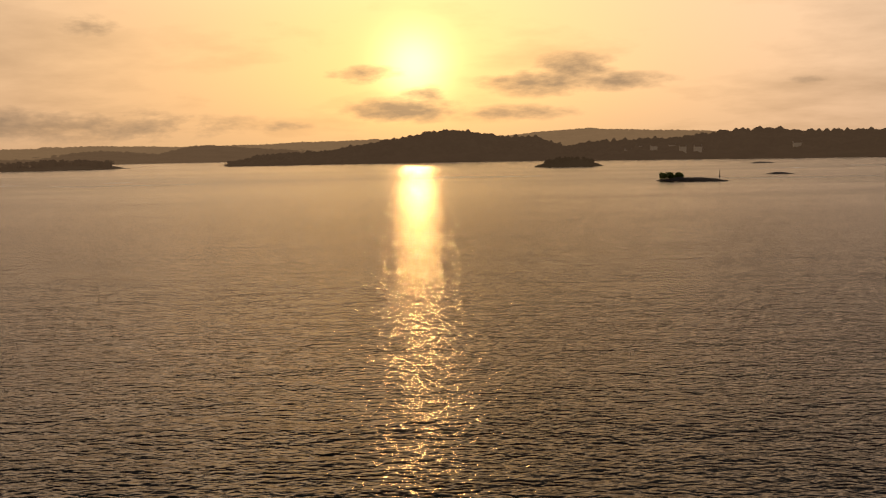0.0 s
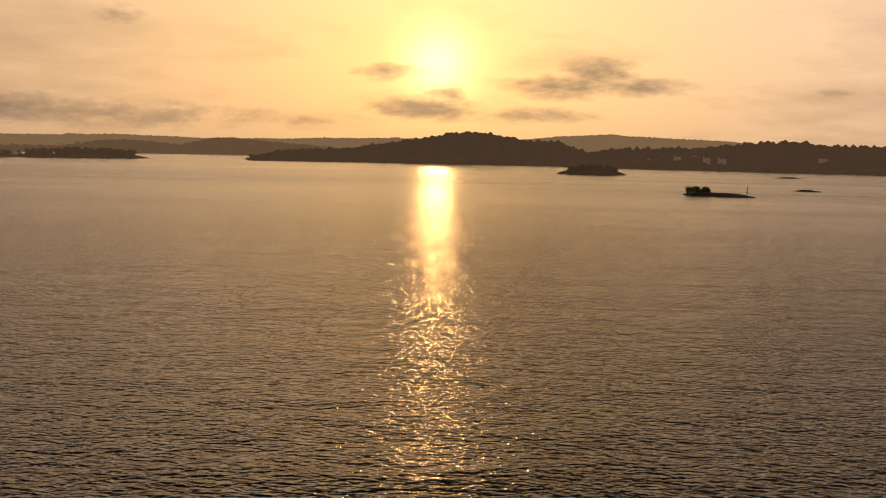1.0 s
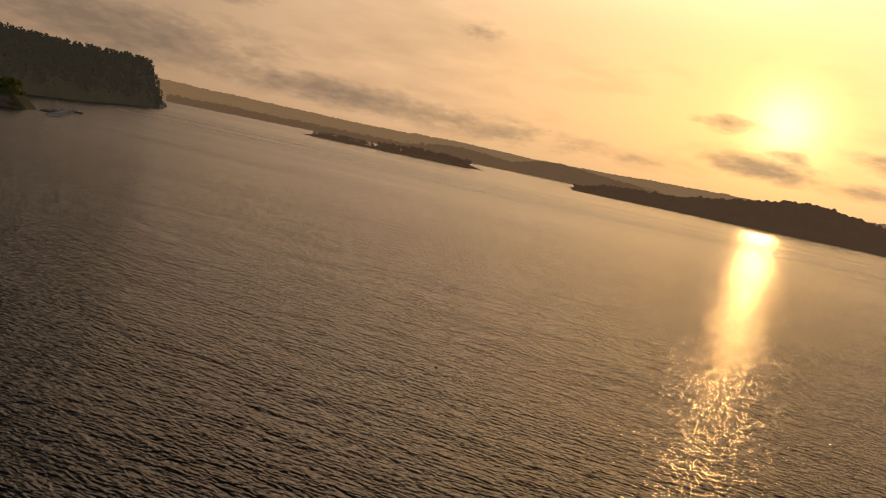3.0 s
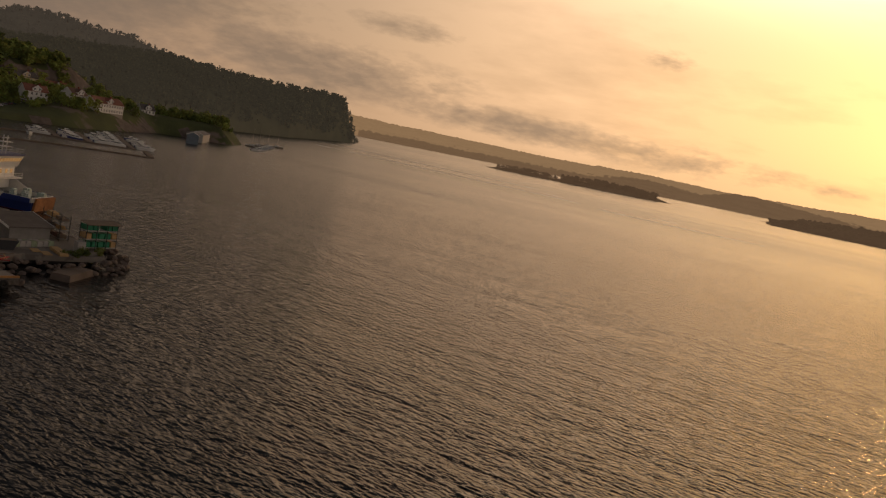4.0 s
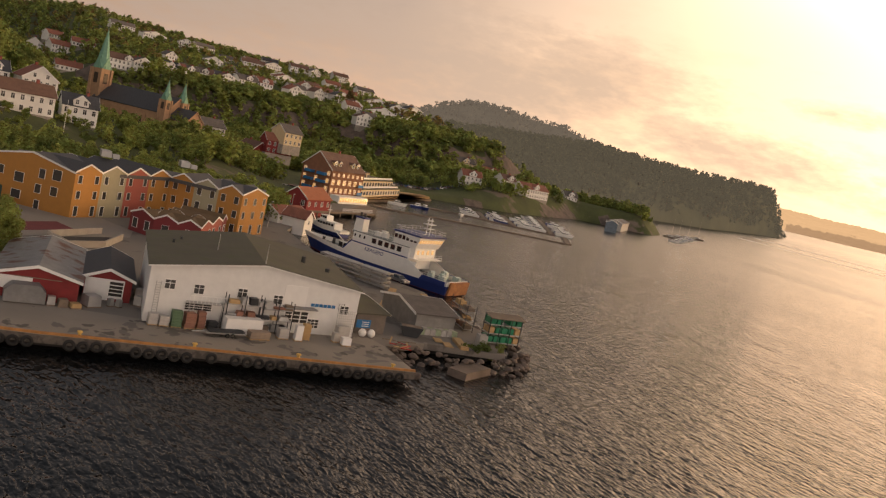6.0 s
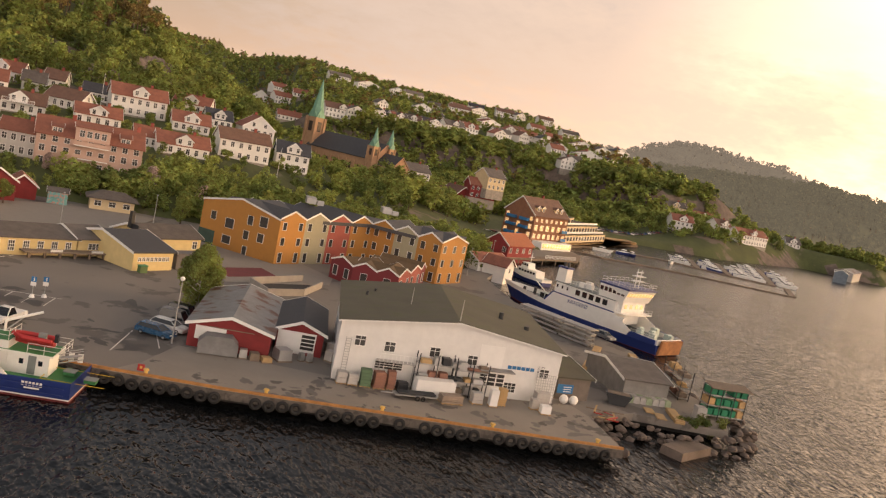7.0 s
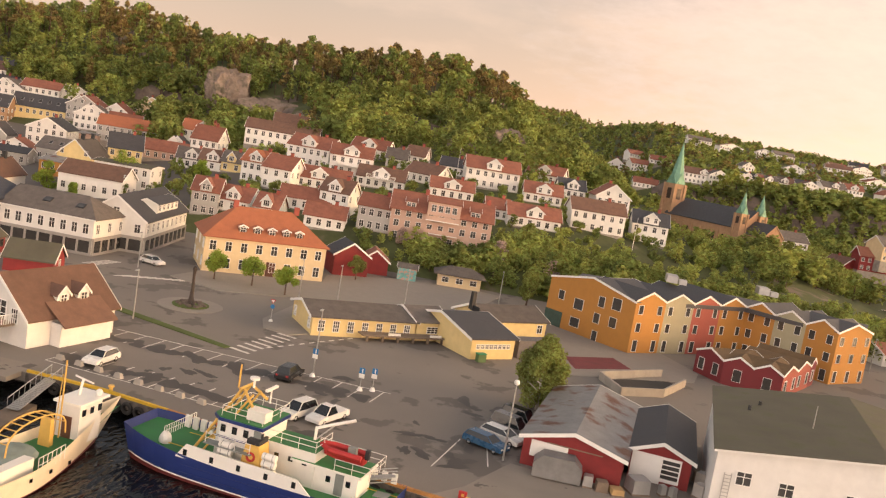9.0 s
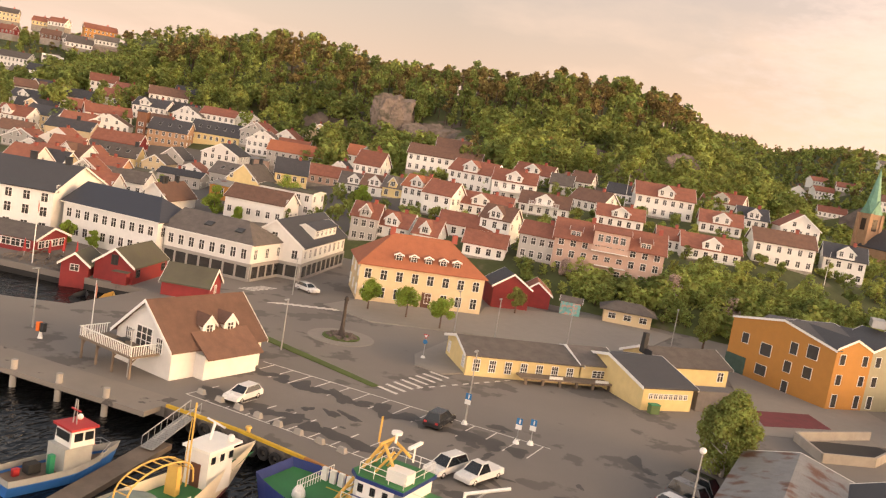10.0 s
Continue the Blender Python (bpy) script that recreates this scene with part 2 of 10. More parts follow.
WHITE = mat("white_painted_boards", (0.74, 0.72, 0.68), 0.6, lines=("Z", 0.16, 0.012), var=0.06)
PLASTER = mat("white_plaster", (0.74, 0.73, 0.70), 0.75, var=0.06, bump=0.2)
TRIM = mat("white_trim", (0.78, 0.77, 0.74), 0.5, var=0.04, bump=0.05)
GLASS = mat("dark_window_glass", (0.055, 0.053, 0.05), 0.03, var=0.2, bump=0.0, spec=0.8)
ROOF_RED = mat("red_clay_tiles", (0.25, 0.100, 0.066), 0.8, lines=("X", 0.32, 0.035), var=0.2, tint=0.16)
ROOF_ORANGE = mat("orange_clay_tiles", (0.36, 0.130, 0.066), 0.8, lines=("X", 0.32, 0.035), var=0.12)
ROOF_DARK = mat("dark_slate_tiles", (0.055, 0.055, 0.06), 0.6, lines=("Y", 0.3, 0.02), var=0.2, tint=0.2)
ROOF_BROWN = mat("brown_roof_tiles", (0.150, 0.085, 0.060), 0.75, lines=("X", 0.32, 0.03), var=0.2, tint=0.15)
ROOF_GREY = mat("grey_slate_tiles", (0.12, 0.105, 0.095), 0.8, lines=("Y", 0.3, 0.02), var=0.25, tint=0.2)
FELT = mat("mossy_roof_felt", (0.10, 0.095, 0.07), 0.9, var=0.2, scale=0.25, stain=(0.5, 0.5, 0.75, (0.085, 0.09, 0.05)))
METAL_ROOF = mat("rusty_metal_sheets", (0.27, 0.265, 0.26), 0.55, 0.3, lines=("X", 0.25, 0.02), var=0.2, stain=(0.35, 0.52, 0.62, (0.16, 0.075, 0.05)))
CREAM = mat("cream_plaster", (0.62, 0.50, 0.31), 0.8, var=0.08)
YELLOW = mat("pale_yellow_boards", (0.68, 0.54, 0.26), 0.65, lines=("Z", 0.16, 0.012), var=0.08)
PALE_PINK = mat("pale_pink_boards", (0.50, 0.35, 0.28), 0.7, lines=("Z", 0.16, 0.012), var=0.08)
GREY_WALL = mat("grey_painted_boards", (0.42, 0.40, 0.37), 0.7, lines=("Z", 0.16, 0.012), var=0.08)
RED_WALL = mat("red_barn_boards", (0.23, 0.030, 0.030), 0.75, lines=("X", 0.16, 0.012), var=0.15)
BROWN_WALL = mat("dark_brown_boards", (0.12, 0.055, 0.035), 0.75, lines=("Z", 0.16, 0.012), var=0.15)
OCHRE = mat("ochre_cladding", (0.42, 0.20, 0.045), 0.7, lines=("X", 0.22, 0.008), var=0.07)
SAGE = mat("sage_cladding", (0.36, 0.33, 0.22), 0.7, lines=("X", 0.22, 0.008), var=0.07)
ROSE = mat("brick_red_cladding", (0.32, 0.085, 0.06), 0.7, lines=("X", 0.22, 0.008), var=0.07)
MAROON = mat("maroon_cladding", (0.17, 0.025, 0.03), 0.7, lines=("X", 0.22, 0.008), var=0.08)
CHURCH_BRICK = mat("yellow_brown_brick", (0.40, 0.25, 0.15), 0.85, lines=("Z", 0.16, 0.006), var=0.15)
BRICK = mat("brown_brick", (0.22, 0.105, 0.06), 0.8, lines=("Z", 0.08, 0.006), var=0.15)
COPPER = mat("green_copper", (0.17, 0.33, 0.24), 0.6, 0.2, var=0.2)
ASPHALT = mat("worn_asphalt", (0.19, 0.172, 0.152), 0.9, var=0.10, scale=0.06, fine=6.0, stain=(0.16, 0.57, 0.60, (0.125, 0.112, 0.10)))
ROADWAY = mat("road_asphalt", (0.14, 0.126, 0.112), 0.9, var=0.08, scale=0.08, fine=6.0)
QUAY_CONCRETE = mat("quay_concrete", (0.25, 0.222, 0.19), 0.85, var=0.12, scale=0.15, stain=(0.30, 0.60, 0.62, (0.11, 0.097, 0.086)))
CONCRETE = mat("plain_concrete", (0.36, 0.33, 0.29), 0.85, var=0.12)
PAVING = mat("light_paving", (0.25, 0.225, 0.198), 0.85, var=0.08, lines=("X", 0.6, 0.01))
MARKING = mat("white_road_paint", (0.62, 0.59, 0.54), 0.8, var=0.15, bump=0.05)
ROCK = mat("grey_rock", (0.15, 0.118, 0.098), 0.9, var=0.45, scale=0.2, fine=0.7, bump=9.0)
SOIL = mat("woodland_floor", (0.085, 0.10, 0.035), 0.95, var=0.35, scale=0.06, fine=0.9, bump=5.0, stain=(0.05, 0.60, 0.66, (0.17, 0.135, 0.11)))
GRASS = mat("rough_grass", (0.085, 0.115, 0.03), 0.95, var=0.25, scale=0.3, fine=5.0, bump=2.0)


def leaf(name, col):
    """Thin leaves that let some light through, each clump a little different."""
    m = bpy.data.materials.new(name)
    m.use_nodes = True
    t = m.node_tree
    t.nodes.clear()
    out, mixer = t.nodes.new("ShaderNodeOutputMaterial"), t.nodes.new("ShaderNodeMixShader")
    d, tr = t.nodes.new("ShaderNodeBsdfDiffuse"), t.nodes.new("ShaderNodeBsdfTranslucent")
    rnd = t.nodes.new("ShaderNodeNewGeometry").outputs["Random Per Island"]
    co = t.nodes.new("ShaderNodeTexCoord").outputs["Object"]
    big = node(t, "ShaderNodeTexNoise", in_2=0.09, in_3=3.0, in_4=0.6)
    t.links.new(co, big.inputs[0])
    c = mix_col(t, ramp(t, big.outputs[0], [(0.35, 0.0), (0.65, 1.0)]), tuple(v * 0.62 for v in col), (col[0] * 1.5, col[1] * 1.38, col[2] * 1.1))
    hsv = t.nodes.new("ShaderNodeHueSaturation")
    t.links.new(math_node(t, "ADD", math_node(t, "MULTIPLY", rnd, 0.8), 0.6), hsv.inputs["Value"])
    t.links.new(math_node(t, "ADD", math_node(t, "MULTIPLY", rnd, 0.05), 0.475), hsv.inputs["Hue"])
    t.links.new(c, hsv.inputs["Color"])
    for n in (d, tr):
        t.links.new(hsv.outputs[0], n.inputs["Color"])
    mixer.inputs[0].default_value = 0.4
    t.links.new(d.outputs[0], mixer.inputs[1])
    t.links.new(tr.outputs[0], mixer.inputs[2])
    t.links.new(mixer.outputs[0], out.inputs[0])
    return m


LEAF = leaf("broad_leaves", (0.25, 0.295, 0.10))
FRESH = leaf("fresh_leaves", (0.26, 0.36, 0.075))
LEAF_DARK = leaf("dark_leaves", (0.205, 0.258, 0.09))
NEEDLE = leaf("pine_needles", (0.235, 0.192, 0.092))
BLOSSOM = leaf("lilac_blossom", (0.45, 0.36, 0.38))
BARK = mat("tree_bark", (0.13, 0.085, 0.06), 0.9, var=0.3)
BIRCH_BARK = mat("birch_bark", (0.52, 0.48, 0.42), 0.8, var=0.35, fine=3.0)
TIMBER = mat("sawn_timber", (0.45, 0.30, 0.14), 0.8, var=0.15)
OLD_TIMBER = mat("weathered_timber", (0.20, 0.155, 0.115), 0.85, var=0.2, lines=("X", 0.2, 0.02))
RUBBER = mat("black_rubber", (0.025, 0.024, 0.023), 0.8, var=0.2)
STEEL = mat("galvanised_steel", (0.42, 0.42, 0.41), 0.45, 0.7, var=0.12)
DARK_STEEL = mat("dark_painted_steel", (0.035, 0.037, 0.04), 0.5, 0.2, var=0.15)
SHIP_WHITE = mat("ship_white_paint", (0.76, 0.75, 0.71), 0.4, var=0.05, bump=0.03)
SHIP_BLUE = mat("ship_blue_paint", (0.018, 0.035, 0.16), 0.4, var=0.12, bump=0.03)
SHIP_RED = mat("ship_bottom_red", (0.16, 0.03, 0.03), 0.6, var=0.15)
DECK_GREEN = mat("green_deck_paint", (0.045, 0.19, 0.06), 0.6, var=0.15, scale=0.4)
DECK_GREY = mat("grey_deck_paint", (0.22, 0.24, 0.23), 0.7, var=0.15)
MAST_YELLOW = mat("yellow_mast_paint", (0.62, 0.40, 0.10), 0.5, var=0.1)
ORANGE = mat("orange_plastic", (0.75, 0.16, 0.02), 0.5, var=0.1)
RED = mat("red_paint", (0.42, 0.03, 0.03), 0.5, var=0.1)
BLUE = mat("blue_paint", (0.03, 0.16, 0.36), 0.5, var=0.1)
GREEN = mat("green_plastic", (0.02, 0.20, 0.10), 0.5, var=0.15)
YELLOW_PAINT = mat("yellow_kerb_paint", (0.62, 0.40, 0.03), 0.6, var=0.2)
KERB_ORANGE = mat("orange_kerb_beam", (0.42, 0.20, 0.06), 0.7, var=0.3)
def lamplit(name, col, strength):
    """Window glass whose warm sun reflection is put in as emission."""
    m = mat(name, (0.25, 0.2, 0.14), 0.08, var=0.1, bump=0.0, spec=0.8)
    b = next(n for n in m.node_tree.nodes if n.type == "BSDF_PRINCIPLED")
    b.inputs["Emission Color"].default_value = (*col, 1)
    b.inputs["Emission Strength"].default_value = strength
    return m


# emission stands in for the low sun mirrored in the panes
GLINT_GLASS = lamplit("sun_glint_glass", (1.0, 0.5, 0.15), 0.2)
CAR_GLASS = mat("car_glass", (0.015, 0.018, 0.02), 0.06, var=0.1, bump=0.0, spec=0.8)


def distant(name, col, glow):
    """Far wooded ridges; kilometres of bright evening haze are put in as emission."""
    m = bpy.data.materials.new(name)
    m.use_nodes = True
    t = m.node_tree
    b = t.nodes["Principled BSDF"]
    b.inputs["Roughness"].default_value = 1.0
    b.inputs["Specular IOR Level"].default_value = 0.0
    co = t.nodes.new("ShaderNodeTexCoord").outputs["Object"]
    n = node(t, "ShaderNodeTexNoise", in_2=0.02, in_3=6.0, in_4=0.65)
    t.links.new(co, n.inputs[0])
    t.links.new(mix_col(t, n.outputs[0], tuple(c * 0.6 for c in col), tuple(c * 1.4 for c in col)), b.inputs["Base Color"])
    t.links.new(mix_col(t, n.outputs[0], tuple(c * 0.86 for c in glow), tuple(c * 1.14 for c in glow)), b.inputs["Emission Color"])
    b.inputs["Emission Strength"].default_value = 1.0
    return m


# ---- mesh building ----
class Shape:
    """Collects faces of several materials for one mesh."""

    def __init__(self):
        self.v, self.f, self.k, self.mats = [], [], [], []

    def slot(self, m):
        if m not in self.mats:
            self.mats.append(m)
        return self.mats.index(m)

    def faces(self, verts, faces, m, at=None):
        n, s = len(self.v), self.slot(m)
        self.v += [tuple(at @ Vector(p)) for p in verts] if at is not None else [tuple(p) for p in verts]
        self.f += [tuple(i + n for i in f) for f in faces]
        self.k += [s] * len(faces)

    def box(self, c, s, m, at=None, taper=1.0):
        x, y, z = (d / 2 for d in s)
        q = taper
        vs = [(c[0] + a * x * (q if k > 0 else 1), c[1] + b * y * (q if k > 0 else 1), c[2] + k * z) for k in (-1, 1) for a, b in ((-1, -1), (1, -1), (1, 1), (-1, 1))]
        self.faces(vs, [(3, 2, 1, 0), (4, 5, 6, 7), (0, 1, 5, 4), (1, 2, 6, 5), (2, 3, 7, 6), (3, 0, 4, 7)], m, at)

    def prism(self, outline, z0, z1, m, at=None, top=None):
        """An upright prism over a counter-clockwise outline."""
        n = len(outline)
        vs = [(x, y, z0) for x, y in outline] + [(x, y, z1) for x, y in (top or outline)]
        self.faces(vs, [tuple(range(n - 1, -1, -1)), tuple(range(n, 2 * n))] + [(i, (i + 1) % n, n + (i + 1) % n, n + i) for i in range(n)], m, at)

    def section(self, outline, y0, y1, m, at=None):
        """A profile in x and z drawn out along y."""
        n = len(outline)
        vs = [(x, y0, z) for x, z in outline] + [(x, y1, z) for x, z in outline]
        self.faces(vs, [tuple(range(n)), tuple(range(2 * n - 1, n - 1, -1))] + [(i, n + i, n + (i + 1) % n, (i + 1) % n) for i in range(n)], m, at)

    def tube(self, p, q, r, m, r2=None, n=8):
        p, q = Vector(p), Vector(q)
        d = q - p
        a = d.to_track_quat("Z", "Y").to_matrix()
        vs = []
        for e, rr in ((p, r), (q, r if r2 is None else r2)):
            vs += [e + a @ Vector((math.cos(i * math.tau / n) * rr, math.sin(i * math.tau / n) * rr, 0)) for i in range(n)]
        self.faces(vs, [tuple(range(n - 1, -1, -1)), tuple(range(n, 2 * n))] + [(i, (i + 1) % n, n + (i + 1) % n, n + i) for i in range(n)], m)

    def torus(self, c, r, r2, m, axis="X", n=14, k=8):
        vs, fs = [], []
        for i in range(n):
            a = i * math.tau / n
            for j in range(k):
                b = j * math.tau / k
                p = ((r + r2 * math.cos(b)) * math.cos(a), (r + r2 * math.cos(b)) * math.sin(a), r2 * math.sin(b))
                p = {"X": (p[2], p[0], p[1]), "Y": (p[0], p[2], p[1]), "Z": p}[axis]
                vs.append((c[0] + p[0], c[1] + p[1], c[2] + p[2]))
                fs.append((i * k + j, i * k + (j + 1) % k, (i + 1) % n * k + (j + 1) % k, (i + 1) % n * k + j))
        self.faces(vs, fs, m)

    def ball(self, c, r, m, n=10, k=6, squash=1.0):
        vs, fs = [], []
        for j in range(k + 1):
            b = math.pi * j / k
            for i in range(n):
                a = math.tau * i / n
                vs.append((c[0] + r * math.sin(b) * math.cos(a), c[1] + r * math.sin(b) * math.sin(a), c[2] + r * squash * math.cos(b)))
        for j in range(k):
            for i in range(n):
                fs.append((j * n + i, (j + 1) * n + i, (j + 1) * n + (i + 1) % n, j * n + (i + 1) % n))
        self.faces(vs, fs, m)

    def mesh(self, name):
        me = bpy.data.meshes.new(name)
        me.from_pydata(self.v, [], self.f)
        for m in self.mats:
            me.materials.append(m)
        me.polygons.foreach_set("material_index", self.k)
        me.update()
        return me


def part(name, shape, parent, label="", at=None, smooth=False):
    me = shape.mesh(name) if isinstance(shape, Shape) else shape
    ob = new(name, me)
    ob.parent = parent
    if at is not None:
        ob.matrix_basis = at
    if smooth:
        me.polygons.foreach_set("use_smooth", [True] * len(me.polygons))
    return tagged(ob, label) if label else ob


def thing(name, at, label, category, group="", kind=""):
    ob = new(name)
    ob.empty_display_size = 0.3
    ob.matrix_basis = at
    return tagged(ob, label, category, group, kind)


def single(name, shape, at, label, category, group="", kind="", smooth=False):
    ob = new(name, shape.mesh(name) if isinstance(shape, Shape) else shape)
    ob.matrix_basis = at
    if smooth:
        ob.data.polygons.foreach_set("use_smooth", [True] * len(ob.data.polygons))
    return tagged(ob, label, category, group, kind)


def setting(name, shape, label="", at=None, smooth=False):
    ob = new(name, shape.mesh(name) if isinstance(shape, Shape) else shape)
    if at is not None:
        ob.matrix_basis = at
    if smooth:
        ob.data.polygons.foreach_set("use_smooth", [True] * len(ob.data.polygons))
    return tagged(ob, label, name.split("_")[0], kind="structure")


def welded(me):
    bm = bmesh.new()
    bm.from_mesh(me)
    bmesh.ops.remove_doubles(bm, verts=bm.verts, dist=0.0005)
    bm.to_mesh(me)
    bm.free()
    return me


def array_mesh(name, verts, faces, mats, index=None):
    """A mesh from numpy arrays of quads or triangles."""
    me = bpy.data.meshes.new(name)
    n, k = faces.shape
    me.vertices.add(len(verts))
    me.vertices.foreach_set("co", np.ascontiguousarray(verts, dtype=np.float32).ravel())
    me.loops.add(n * k)
    me.loops.foreach_set("vertex_index", np.ascontiguousarray(faces, dtype=np.int32).ravel())
    me.polygons.add(n)
    me.polygons.foreach_set("loop_start", np.arange(0, n * k, k, dtype=np.int32))
    for m in mats:
        me.materials.append(m)
    if index is not None:
        me.polygons.foreach_set("material_index", np.ascontiguousarray(index, dtype=np.int32))
    me.update(calc_edges=True)
    return me


# ---- the lie of the land ----
G = 1.8


def sstep(a, b, v):
    k = np.clip((np.asarray(v, float) - a) / (b - a), 0, 1)
    return k * k * (3 - 2 * k)


COAST = [(-147, -700), (-147, -6), (-139, 80), (-146, 90), (-142, 108), (-152, 111), (-178, 106), (-212, 95), (-240, 101), (-268, 115), (-292, 126),
         (-318, 150), (-345, 166), (-400, 195), (-440, 235), (-446, 300), (-470, 345), (-500, 395), (-480, 440), (-540, 520), (-1500, 520), (-1500, -700)]


def inside(x, y, outline=COAST):
    """Signed distance to an outline, positive inside."""
    x, y = np.asarray(x, float), np.asarray(y, float)
    d, odd = np.full(x.shape, 1e9), np.zeros(x.shape, bool)
    for (ax, ay), (bx, by) in zip(outline, outline[1:] + outline[:1]):
        ex, ey = bx - ax, by - ay
        k = np.clip(((x - ax) * ex + (y - ay) * ey) / (ex * ex + ey * ey), 0, 1)
        d = np.minimum(d, np.hypot(x - ax - k * ex, y - ay - k * ey))
        if ey:
            odd ^= ((ay > y) != (by > y)) & (x < (y - ay) * ex / ey + ax)
    return np.where(odd, d, -d)


def land(x, y):
    """Height of the ground at a place."""
    x, y = np.asarray(x, float), np.asarray(y, float)
    u = -x
    a = 1 - 0.5 * sstep(25, 85, y) - 0.45 * sstep(88, 140, y)
    b = sstep(-135, -25, y)
    h = G + a * b * (6.5 * sstep(243, 259, u) + 13.5 * sstep(256, 345, u)) + (1 - b) * 11 * sstep(255, 430, u)
    c = (1 - sstep(-45, 70, y)) * sstep(-345, -215, y)
    crest = np.interp(y, [-345, -230, -196, -164, -128, -99, -82, -60, -39, -22, 0], [42, 44, 46, 38, 38, 40, 35, 38, 36, 38, 42])
    h = h + c * crest * sstep(322, 500, u) * (1 - 0.35 * sstep(560, 800, u))
    # bare crags on the town side
    k = np.exp(-((y + 130) / 15) ** 2) + np.exp(-((y + 92) / 9) ** 2)
    h = h + k * 11 * (sstep(404, 411, u) - sstep(366, 404, u)) + np.exp(-((y + 18) / 10) ** 2) * 7 * (sstep(392, 399, u) - sstep(360, 392, u))
    f = sstep(30, 130, y) * (1 - sstep(345, 420, y))
    f2 = sstep(-150, 30, y) * (1 - sstep(345, 420, y))
    foot = np.interp(y, [60, 150, 244, 269, 295, 330, 400], [560, 548, 556, 535, 521, 528, 545])
    h = h + f * (4 * sstep(foot - 60, foot - 25, u) + 23 * sstep(foot, foot + 24, u) + 12 * sstep(foot + 20, 680, u)) + f2 * np.minimum(46 * sstep(640, 1100, u), np.interp(y, [-150, 0, 27, 64, 101, 156, 201, 245, 345], [38, 38, 52, 50, 34, 33, 28, 27, 27]))
    h = h + (1 - sstep(-345, -240, y)) * np.interp(y, [-450, -412, -363, -339, -300], [38, 41, 50, 56, 60]) * sstep(380, 600, u)
    n = sstep(330, 380, y)
    h = h + n * 5 * sstep(470, 520, u) + sstep(250, 300, y) * 6 * sstep(440, 470, u) * (1 - sstep(480, 560, u))
    edge = inside(x, y)
    h = np.where(edge < 0, np.maximum(-4, edge * 0.8), np.minimum(h, 0.3 + edge * 0.8))
    return h


# ---- water, land, distance ----
def disc(name, m, r, z, rings):
    n = 96
    vs = [(-40, 20, z)]
    fs = []
    for j, q in enumerate(rings):
        vs += [(-40 + q * math.cos(i * math.tau / n), 20 + q * math.sin(i * math.tau / n), z) for i in range(n)]
        for i in range(n):
            a, b = 1 + j * n + i, 1 + j * n + (i + 1) % n
            fs.append((0, a, b) if j == 0 else (a - n, a, b, b - n))
    s = Shape()
    s.faces(vs, fs, m)
    return s


setting("water", disc("water", water_material(), 4900, 0, (300, 900, 2200, 4700)), "dark rippled fjord water with evening light on it")
setting("ground_seabed", disc("seabed", SOIL, 4900, -6, (500, 4700)), "dark seabed under the water")


CANAL = [(-175, -53), (-177, -45), (-164, -44.2), (-160, -51.5), (-148, -60), (-148, -95), (-160, -96), (-172, -76)]


def terrain_mesh(name, xs, ys, rough=1.0):
    X, Y = np.meshgrid(xs, ys, indexing="ij")
    Z = land(X, Y)
    dx = (xs[1] - xs[0]) * 0.3
    wood = sstep(14, 30, Z) * rough
    pts = np.stack([X.ravel() / 26, Y.ravel() / 26, 0 * X.ravel()], -1)
    bumps = np.array([noise.noise(Vector(p)) + 0.5 * noise.noise(Vector(p * 2.7)) for p in pts]).reshape(X.shape)
    crag = sstep(0.5, 1.0, np.hypot(*np.gradient(Z, xs[1] - xs[0], ys[1] - ys[0])))
    Z = Z + wood * bumps * (3.2 + 3.5 * crag)
    Z = Z - 0.35 * (1 - sstep(1.8, 3.0, Z))
    nx, ny = X.shape
    idx = np.arange(nx * ny).reshape(nx, ny)
    faces = np.stack([idx[:-1, :-1], idx[1:, :-1], idx[1:, 1:], idx[:-1, 1:]], -1).reshape(-1, 4)
    Z = np.where(inside(X, Y, CANAL) > -3, -4.0, Z)
    fall = np.hypot(*np.gradient(Z, xs[1] - xs[0], ys[1] - ys[0]))
    rocky = (fall[:-1, :-1] + fall[1:, 1:]) / 2 + 0.35 * bumps[:-1, :-1] > 0.85
    me = array_mesh(name, np.stack([X, Y, Z], -1).reshape(-1, 3), faces, [SOIL, ROCK], rocky.ravel().astype(int))
    return me


setting("ground_hillside", terrain_mesh("hillside", np.arange(-760, -136, 4.0), np.arange(-640, 470, 4.0)), "wooded rocky hillside ground behind the town", smooth=True)
setting("ground_upland", terrain_mesh("upland", np.arange(-1500, -750, 16.0), np.arange(-690, 500, 16.0)), "wooded upland ground behind the town", smooth=True)

CRAG = mat("pinkish_grey_crag", (0.215, 0.168, 0.135), 0.9, var=0.3, scale=0.16, fine=0.9, bump=8.0, stain=(0.22, 0.55, 0.68, (0.10, 0.088, 0.06)))
# bare rock faces on the wooded hill: foot, width, height
CRAGS = [(-404, -108, 29.5, 16, 13), (-398, -86, 22.0, 24, 11), (-388, -69, 22.0, 18, 8), (-394, 9, 24.5, 16, 12), (-375, -5, 21.5, 14, 10), (-356, -18, 20.0, 11, 6), (-494, -325, 38.0, 26, 10)]


